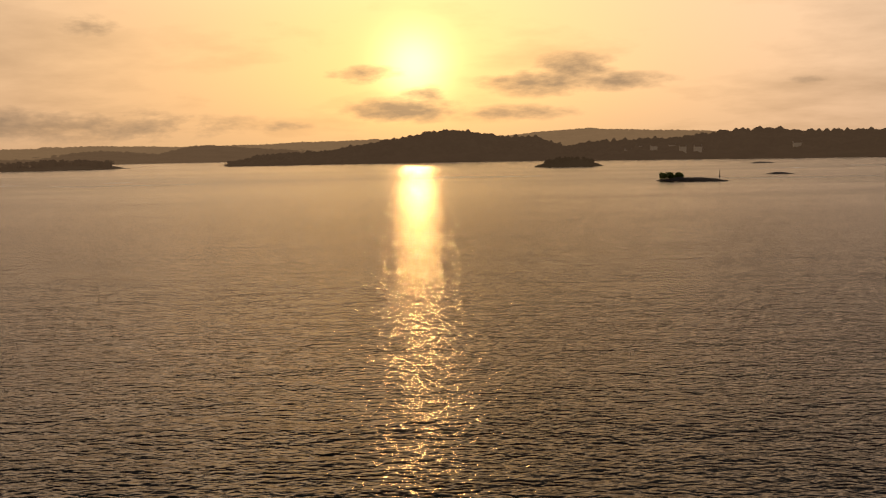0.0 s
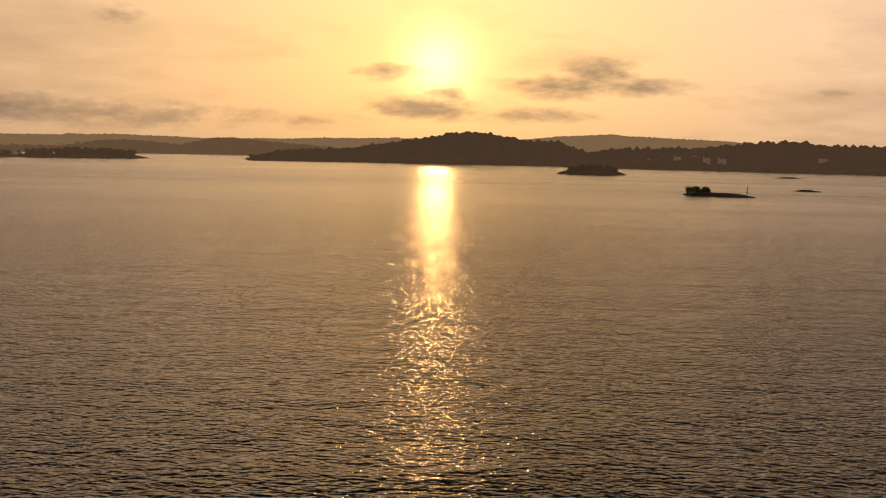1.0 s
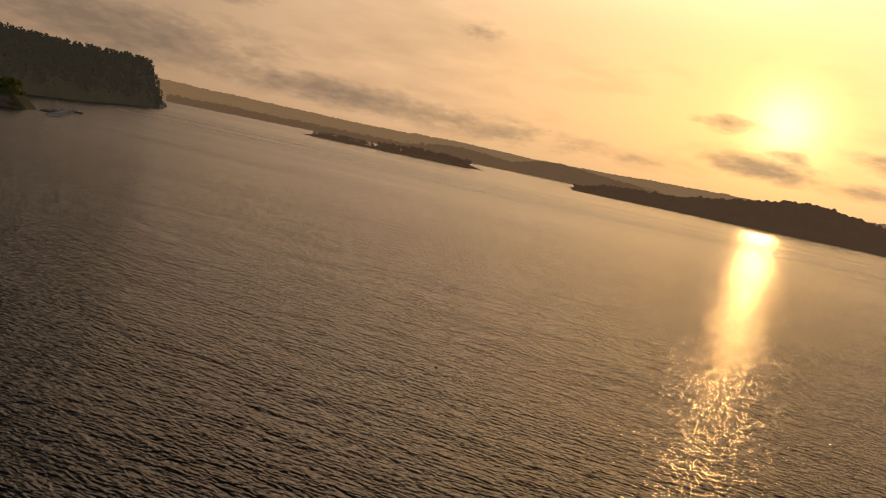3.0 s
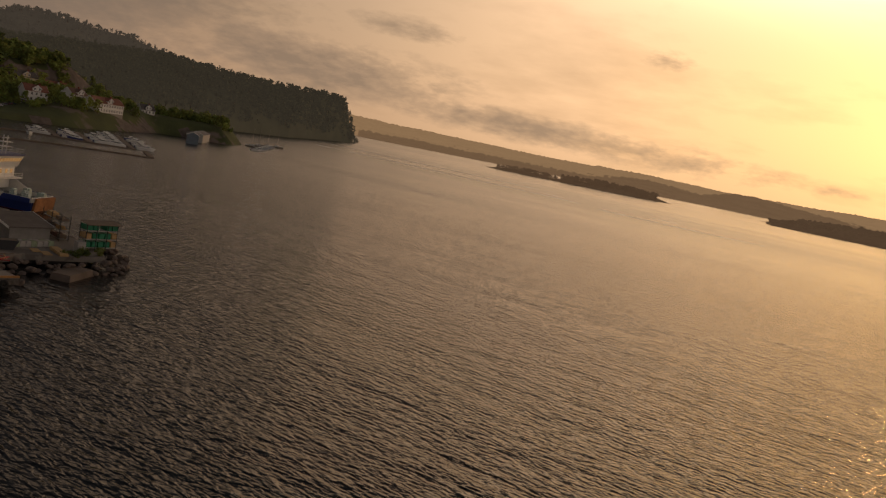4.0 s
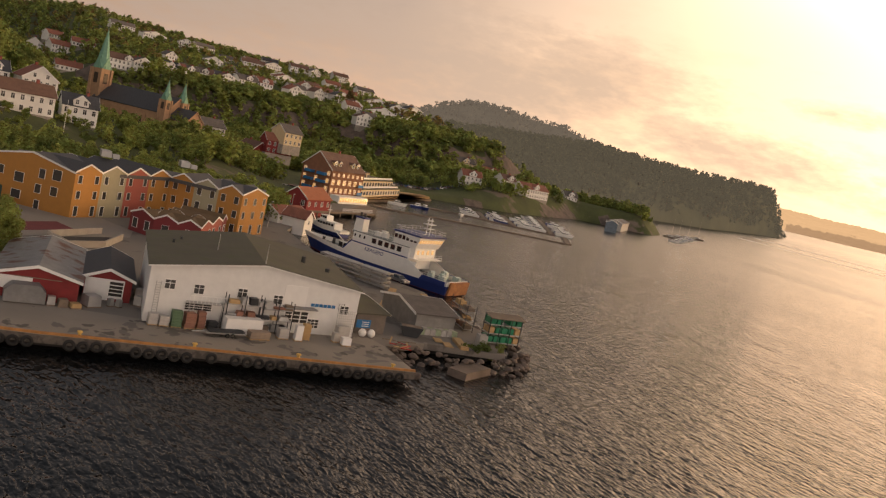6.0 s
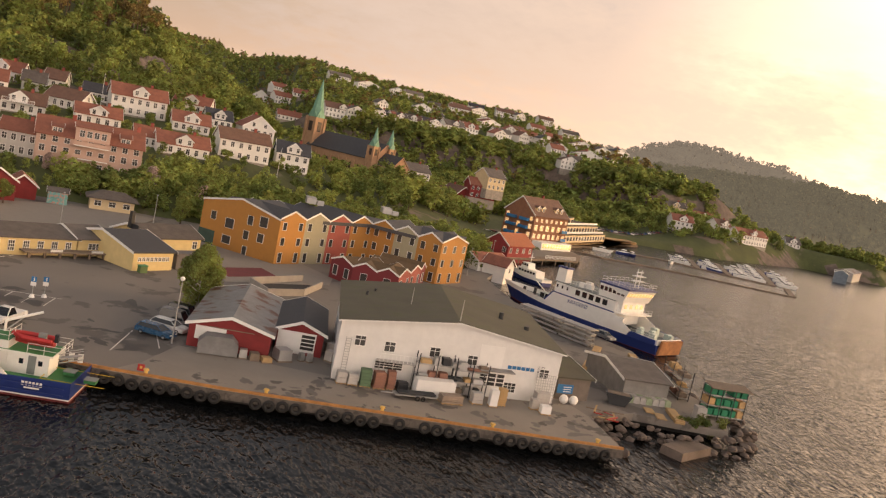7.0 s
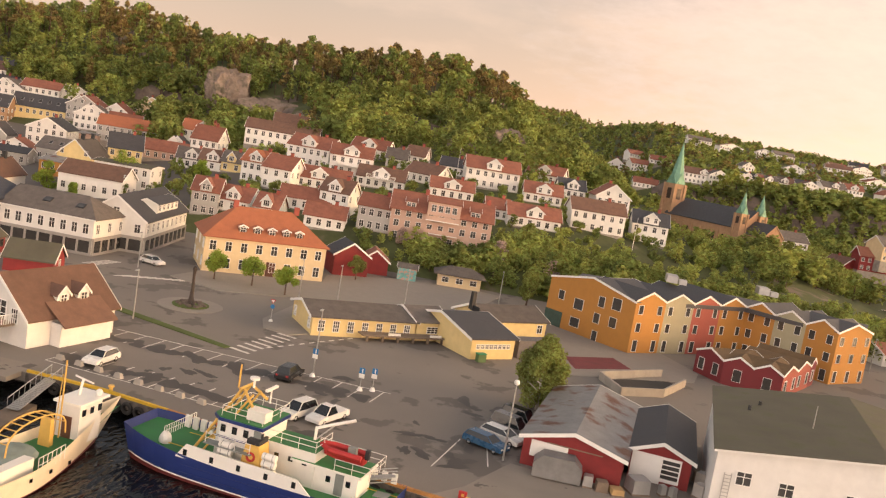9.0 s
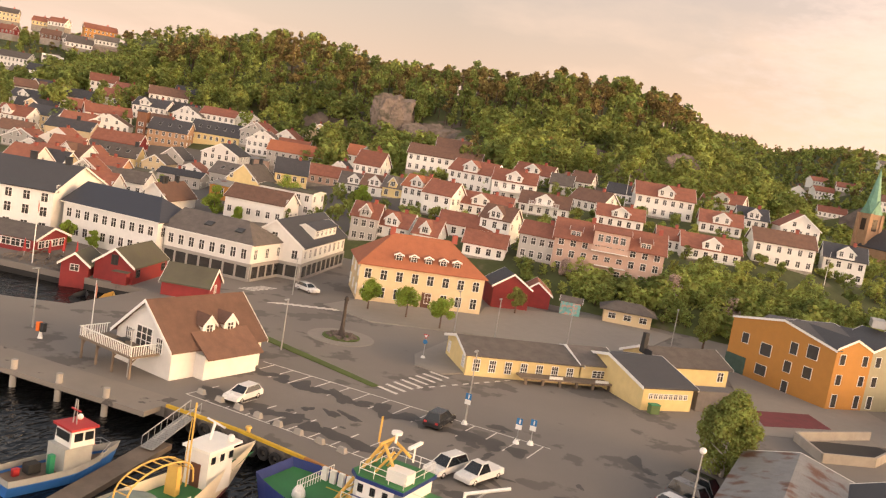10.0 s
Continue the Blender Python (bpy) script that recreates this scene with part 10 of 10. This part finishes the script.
def rack(at, w, levels, load, label, d=1.2, gap=1.5):
    h = thing("storage_rack", at, label, "rack", "storage racks")
    for x in (-w / 2, 0, w / 2):
        for y in (-d / 2, d / 2):
            s = Shape()
            s.box((x, y, levels * gap / 2), (0.1, 0.1, levels * gap), DARK_STEEL)
            part("upright", s, h)
    for k in range(levels):
        s = Shape()
        s.box((0, 0, 0.35 + k * gap), (w, d, 0.1), STEEL)
        part("shelf", s, h)
        x = -w / 2 + 0.3
        while x < w / 2 - 0.5:
            q = R.uniform(0.6, 1.4)
            m = R.choice(load)
            s = Shape()
            t = R.uniform(0.35, 0.95)
            if R.random() < 0.4:
                for j in range(3):
                    s.tube((x, -0.35 + j * 0.3, 0.55 + k * gap), (x + q * 1.2, -0.35 + j * 0.3, 0.55 + k * gap), 0.13, m)
            else:
                s.box((x + q / 2, 0, 0.4 + k * gap + t / 2), (q, d * 0.8, t), m, taper=R.uniform(0.8, 1.0))
            part("parcel", s, h)
            x += q + 0.25
    return h


MIX = (WRAP, DARK_STEEL, BRICKISH, TIMBER, STEEL, OLD_TIMBER)
rack(on_quay(12.2, 1.0), 4.8, 3, MIX, "steel rack with pipes and building goods", gap=1.6)
rack(on_quay(16.8, 1.0), 4.2, 3, MIX, "steel rack with hoses and building goods", gap=1.45)
s = Shape()
for i in range(9):
    s.box((i * 0.32, 0, 1.9), (0.05, 0.05, 3.8), STEEL)
for k in range(11):
    s.box((1.3, 0, 0.3 + k * 0.35), (2.7, 0.06, 0.05), STEEL)
single("ladder_stack", s, on_quay(27.2, 1.0) @ pose(-1.4, 0, 0, -6, 0, 0), "row of aluminium ladders on the wall", "ladder")
s = Shape()
s.box((0, 0, 1.5), (2.4, 0.06, 1.2), BLUE)
for i in range(3):
    s.box((0.3, -0.04, 1.75 - i * 0.3), (1.2, 0.02, 0.1), SHIP_WHITE)
single("blue_poster", s, pose(-145.1, 85.6, G, 0, 0, 98), "blue advertising board with white bars", "sign")
for i in range(2):
    s = Shape()
    s.ball((0, 0, 0.55), 0.6, TRIM, squash=1.05)
    single("big_bag", s, pose(-143.6, 85.0 + i * 1.4, G), "white bulk bag of gravel", "bag", "bulk bags")
rack(pose(-156.5, 108.6, G, 0, 0, 170), 8, 3, (OLD_TIMBER, TIMBER, BROWN_WALL), "timber rack with brown and yellow planks", 1.6)


def plank_stack(at, L, w, n, m, label):
    h = thing("plank_stack", at, label, "timber", "timber stacks")
    s = Shape()
    s.box((0, 0, 0), (L, w, 0.14), m)
    me = s.mesh("plank_layer")
    for i in range(n):
        part("plank_layer", me, h, at=pose(R.uniform(-0.15, 0.15), 0, 0.12 + i * 0.16))


for x, y, a, L, n in ((-143.5, 101.5, 165, 5.5, 3), (-143.0, 99.0, 165, 2.5, 1), (-145.0, 98.4, 165, 2.2, 1), (-172.5, 110.0, 160, 8.0, 4), (-166.5, 106.5, 160, 6.0, 5), (-164.0, 97.5, 150, 5.0, 4), (-176.0, 104.5, 150, 6.0, 3)):
    plank_stack(pose(x, y, G, 0, 0, a), L, 1.3, n, TIMBER, "low stack of yellow sawn planks")


def green_rack():
    h = thing("bundle_rack", pose(-146.3, 110.2, G, 0, 0, 88), "open steel rack with green wrapped bundles", "rack")
    for x in (-2.9, -1.0, 1.0, 2.9):
        for y in (-1.0, 1.0):
            s = Shape()
            s.box((x, y, 2.3), (0.12, 0.12, 4.6), DARK_STEEL)
            part("upright", s, h)
    for k in range(3):
        s = Shape()
        s.box((0, 0, 0.5 + k * 1.45), (6.0, 2.1, 0.12), STEEL)
        part("shelf", s, h)
        for i in range(5):
            if R.random() < 0.15:
                continue
            s = Shape()
            s.box((-2.4 + i * 1.2, 0, 1.08 + k * 1.45), (0.95, 2.0, 0.9), GREEN if R.random() < 0.75 else TIMBER)
            part("pack", s, h)
    s = Shape()
    s.box((0, 0.2, 4.75), (6.4, 2.6, 0.1), OLD_TIMBER, at=pose(0, 0, 0, 8, 0, 0))
    part("cover", s, h)


green_rack()
for k in range(14):
    s = Shape()
    s.box((0, 0, 0.45), (0.9, 0.9, 0.9), WRAP if k % 3 else mat("pale_green_sacks", (0.34, 0.40, 0.26), 0.8), taper=0.92)
    single("sack_pallet", s, pose(-148.4 - 1.1 * (k // 7), 97.0 + (k % 7) * 0.98, G, 0, 0, R.uniform(-4, 4)), "pallet of wrapped sacks at the open shed", "pallet", "sack pallets")
s = Shape()
s.section([(0, 0), (2.2, 0), (2.9, 1.5), (-0.7, 1.5)], -0.9, 0.9, DARK_STEEL)
s.box((1.1, 0, 1.4), (3.0, 1.5, 0.3), OLD_TIMBER)
single("skip", s, pose(-147.0, 93.2, G, 0, 0, 70), "dark steel rubbish skip filled with wood", "skip")
s = Shape()
s.box((0, 0, 0.9), (1.4, 1.6, 1.8), WRAP, taper=0.95)
single("grey_cabinet", s, pose(-144.6, 105.8, G, 0, 0, 80), "pale grey cabinet at the shore", "cabinet")
h = thing("debris_heap", pose(-139.2, 88.6, G), "heap of broken planks and red plastic", "debris")
for k in range(14):
    s = Shape()
    s.box((0, 0, 0), (R.uniform(1.2, 3.2), 0.22, 0.1), R.choice((OLD_TIMBER, TIMBER, OLD_TIMBER, RED)))
    part("plank", s, h, at=pose(R.uniform(-2, 1.5), R.uniform(-1, 2.2), 0.1 + k * 0.05, R.uniform(-8, 8), R.uniform(-8, 8), R.uniform(0, 180)))
# boulders along the yard shore
SHORE = [(-131.5, 87.5), (-139.0, 88.5), (-138.5, 93.5), (-135.0, 99.0), (-136.0, 105.0), (-139.5, 111.5), (-147.0, 115.0), (-156.0, 115.5), (-165, 112)]
pts = along(SHORE, 0.62)
rocks(len(pts), lambda i: (pts[i][0] + R.uniform(-1.2, 1.2), pts[i][1] + R.uniform(-1.2, 1.2), R.uniform(-0.3, 0.8)), (0.4, 0.8), "shore_boulder", "grey-brown boulder of the yard shore", "boulders of the shore")
pts2 = along(SHORE[1:7], 0.8)
rocks(len(pts2), lambda i: (pts2[i][0] - 1.6 + R.uniform(-1, 1), pts2[i][1] + R.uniform(-1, 1), R.uniform(0.9, 1.5)), (0.35, 0.65), "shore_boulder", "grey-brown boulder of the yard shore", "boulders of the shore")
s = Shape()
s.box((0, 0, -0.1), (3.2, 7.5, 1.9), ROCK, taper=0.94)
single("stone_mole", s, pose(-134.9, 98.6, 0.2, 0, 0, 30), "low dark stone mole on the shore", "block")
spots = [(-142.5 + R.uniform(-1.5, 1.5), 104 + R.uniform(-3, 4), G - 0.2, R.uniform(1.0, 1.8), "bush", 1.2) for _ in range(9)]
grove("shore_weeds", spots, "green weeds between the boulders", 260)


# things kept before the red sheds
GREY_BOX = mat("grey_sheet_container", (0.20, 0.20, 0.20), 0.5, 0.2, lines=("X", 0.2, 0.02), var=0.2)
h = thing("rubbish_press", pose(-144.9, 38.6, G, 0, 0, 90), "grey steel rubbish press before the red shed", "container")
s = Shape()
s.section([(0, 0.15), (4.6, 0.15), (4.6, 1.5), (3.8, 2.3), (0.8, 2.3), (0, 1.5)], -1.0, 1.0, GREY_BOX)
part("body", s, h)
for x in (0.9, 2.3, 3.7):
    s = Shape()
    s.box((x, 1.03, 1.2), (0.12, 0.08, 2.0), DARK_STEEL)
    part("rib", s, h)
for k, (x, y, m, w, hh) in enumerate(((-144.6, 43.9, STEEL, 0.9, 1.0), (-144.4, 45.2, OLD_TIMBER, 1.1, 0.8), (-144.2, 46.6, TIMBER, 1.2, 0.5), (-146.0, 48.6, STEEL, 1.8, 1.3), (-146.6, 51.0, STEEL, 0.6, 0.9), (-146.5, 52.0, STEEL, 0.6, 0.9), (-148.3, 54.8, WRAP, 1.1, 1.2), (-150.6, 55.2, WRAP, 1.1, 1.6), (-153.0, 55.4, OLD_TIMBER, 1.2, 1.0))):
    s = Shape()
    s.box((0, 0, 0.07), (w * 1.1, w * 1.1, 0.14), OLD_TIMBER)
    s.box((0, 0, 0.15 + hh / 2), (w, w, hh), m, taper=0.94)
    single("loaded_pallet", s, pose(x, y, G, 0, 0, 8 * k), "pallet with a grey or brown load before the red sheds", "pallet", "pallets by the sheds")

# stacked aluminium pontoon decks behind the warehouse
def deck_stack(at, L, layers, label):
    h = thing("deck_stack", at, label, "stack", "stacks behind the warehouse")
    rng = random.Random(int(L * 10))
    for k in range(layers):
        z = 0.25 + k * 0.85
        for e in (-0.38, 0.0, 0.38):
            s = Shape()
            s.box((e * L, 0, z - 0.14), (0.14, 2.5, 0.16), OLD_TIMBER)
            part("bearer", s, h)
        for y in (-0.65, 0.65):
            s = Shape()
            x = rng.uniform(-0.4, 0.4)
            s.box((x, y, z + 0.22), (L, 1.15, 0.10), STEEL)
            s.box((x, y - 0.5, z + 0.05), (L, 0.12, 0.3), STEEL)
            s.box((x, y + 0.5, z + 0.05), (L, 0.12, 0.3), STEEL)
            for q in range(int(L / 0.8)):
                s.box((x - L / 2 + 0.4 + q * 0.8, y, z + 0.08), (0.1, 1.0, 0.18), STEEL)
            part("deck_section", s, h, "grey ribbed deck section")


deck_stack(pose(-190.2, 99.4, G, 0, 0, 28), 9.5, 4, "long grey aluminium deck sections stacked on timber bearers")
deck_stack(pose(-192.0, 102.6, G, 0, 0, 28), 8.0, 3, "long grey aluminium deck sections stacked on timber bearers")
deck_stack(pose(-182.6, 103.4, G, 0, 0, 28), 7.0, 4, "long grey aluminium deck sections stacked on timber bearers")

# single trees
def tree(x, y, H, kind, label, leaves=1500, girth=1.0, bark=None, leaf=None, z=None, group="", stem=0.35, lobes_n=22):
    rng = np.random.default_rng(int(abs(x * 7 + y * 13)))
    h = thing("tree", pose(x, y, G if z is None else z, 0, 0, 0), label, "tree", group)
    s = Shape()
    b = bark or BARK
    s.tube((0, 0, -0.1), (0.05, 0, H * 0.45), H * 0.022 + 0.05, b, H * 0.014, 8)
    s.tube((0.05, 0, H * 0.45), (0, 0.05, H * 0.85), H * 0.014, b, 0.03, 7)
    for i in range(9):
        a, z0 = rng.uniform(0, math.tau), H * rng.uniform(stem, 0.7)
        r = H * 0.2 * girth
        s.tube((0, 0, z0), (math.cos(a) * r, math.sin(a) * r, z0 + H * 0.16), H * 0.008 + 0.01, b, 0.015, 5)
    part("trunk", s, h)
    lobes = []
    for i in range(lobes_n):
        a, q = rng.uniform(0, math.tau), rng.uniform(max(stem, 0.14), 0.92)
        env = math.sin(math.pi * min(1, (q - stem + 0.10) / (1.06 - stem))) ** 0.6
        r = H * 0.27 * girth * env * rng.uniform(0.2, 1.0)
        lobes.append((math.cos(a) * r, math.sin(a) * r, H * q, H * rng.uniform(0.07, 0.13) * girth, 0.95))
    q = cluster(leaves, lobes, 0.13 if H < 6 else 0.16, rng)
    ob = part("crown", array_mesh("crown", q, np.arange(len(q)).reshape(-1, 3), [leaf or LEAF]), h)
    return h


tree(-166.0, 38.0, 9.0, "birch", "tall birch with a full green crown beside the sheds", 17000, 1.15, BIRCH_BARK, LEAF, stem=0.0, lobes_n=46)
for x, y in ((-201.6, -18.6), (-202.4, -12.2), (-200.2, -5.6)):
    tree(x, y, 5.0, "round", "small round street tree before the manor", 4200, 1.4, leaf=FRESH, group="street trees", stem=0.42)
tree(-226.6, -0.5, 5.0, "round", "leafy tree beside the manor", 3000, 1.1, stem=0.35)
tree(-233, 32.5, 7.5, "round", "leafy tree by the street", 4500, 1.1, leaf=LEAF, stem=0.25)
for x, y, H in ((-251.8, -83.1, 7.5), (-264.9, -71.9, 9.5), (-249.0, -74.3, 4.5), (-195.0, -73.8, 4.5), (-196.3, -69.4, 3.4), (-284, -60, 6), (-279, -119, 5), (-268, -67, 6)):
    tree(x, y, H, "round", "leafy tree between the old houses", 4200, 1.25, leaf=FRESH, stem=0.2, z=float(land(x, y)) - 0.1, group="trees of the old town")
for x, y, H in ((-253.5, 24.5, 5.5), (-252, 36, 4.5), (-254, 2, 4.0), (-252, 50, 4.0)):
    tree(x, y, H, "round", "flowering lilac on the bank", 3000, 1.3, leaf=BLOSSOM, stem=0.1, z=float(land(x, y)), group="lilacs on the bank")

# ---- islands in the fjord ----
def island(name, cx, cy, lx, ly, top, turn, label, trees=0, th=(4, 7), m=None):
    nx, ny = 26, 14
    vs, fs = [], []
    for i in range(nx):
        for j in range(ny):
            u, v = -1.1 + 2.2 * i / (nx - 1), -1.1 + 2.2 * j / (ny - 1)
            d = 1 - (u * u + v * v)
            z = top * (max(d, -0.4) * 1.2 + 0.45 * noise.noise(Vector((u * 2.3 + cx, v * 2.3 + cy, 0.5))) + 0.2 * noise.noise(Vector((u * 7 + cx, v * 7, 2.5))))
            vs.append((u * lx, v * ly, z if d > -0.05 else -1.0))
    for i in range(nx - 1):
        for j in range(ny - 1):
            a = i * ny + j
            fs.append((a, a + ny, a + ny + 1, a + 1))
    s = Shape()
    s.faces(vs, fs, m or ROCK)
    at = pose(cx, cy, 0, 0, 0, turn)
    setting("ground_" + name, s, label, at)
    if trees:
        spots = []
        for _ in range(trees):
            u, v = R.uniform(-0.75, 0.75), R.uniform(-0.6, 0.6)
            if u * u + v * v > 0.75:
                continue
            p = at @ Vector((u * lx, v * ly, top * (1 - u * u - v * v) * 0.9))
            spots.append((p.x, p.y, p.z - 0.5, R.uniform(*th), R.choice(["spruce", "pine", "broad", "broad"]), R.uniform(1.0, 1.6)))
        grove(name + "_trees", spots, "dark trees on the island", 110, m)


island("islet", 172, 603, 25, 10, 2.3, -34, "low bare rock islet with a few bushes")
spots = [(160 + R.uniform(-4, 8), 612 + R.uniform(-4, 3), 1.0, R.uniform(3.5, 7), "bush", 1.2) for _ in range(14)]
grove("islet_bushes", spots, "dark bushes on the rock islet", 220)
h = thing("sea_mark", pose(188, 590, 0.8), "slender iron sea mark on the islet", "sea mark")
s = Shape()
s.tube((0, 0, 0), (0, 0, 6.0), 0.2, DARK_STEEL, 0.14)
part("pole", s, h)
s = Shape()
s.tube((0, 0, 2.2), (0, 0, 3.3), 0.7, DARK_STEEL, 0.45)
s.tube((0, 0, 5.7), (0, 0, 6.5), 0.36, DARK_STEEL, 0.28)
part("top_mark", s, h)
island("skerry", 274, 708, 11, 5, 1.1, -20, "low bare skerry")
island("far_skerry", 400, 1090, 16, 7, 1.4, -10, "low bare far skerry")
# haze before the islands is emitted by their ground and trees
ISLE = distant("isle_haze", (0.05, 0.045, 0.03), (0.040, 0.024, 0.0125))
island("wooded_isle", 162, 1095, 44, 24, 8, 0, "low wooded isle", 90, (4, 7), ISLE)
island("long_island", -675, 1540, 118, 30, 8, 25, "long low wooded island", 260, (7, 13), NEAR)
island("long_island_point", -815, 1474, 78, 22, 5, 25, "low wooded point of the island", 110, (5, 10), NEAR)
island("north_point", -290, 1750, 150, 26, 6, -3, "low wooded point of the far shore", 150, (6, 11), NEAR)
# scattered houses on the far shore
# walls and roofs glow with the haze that lies before them
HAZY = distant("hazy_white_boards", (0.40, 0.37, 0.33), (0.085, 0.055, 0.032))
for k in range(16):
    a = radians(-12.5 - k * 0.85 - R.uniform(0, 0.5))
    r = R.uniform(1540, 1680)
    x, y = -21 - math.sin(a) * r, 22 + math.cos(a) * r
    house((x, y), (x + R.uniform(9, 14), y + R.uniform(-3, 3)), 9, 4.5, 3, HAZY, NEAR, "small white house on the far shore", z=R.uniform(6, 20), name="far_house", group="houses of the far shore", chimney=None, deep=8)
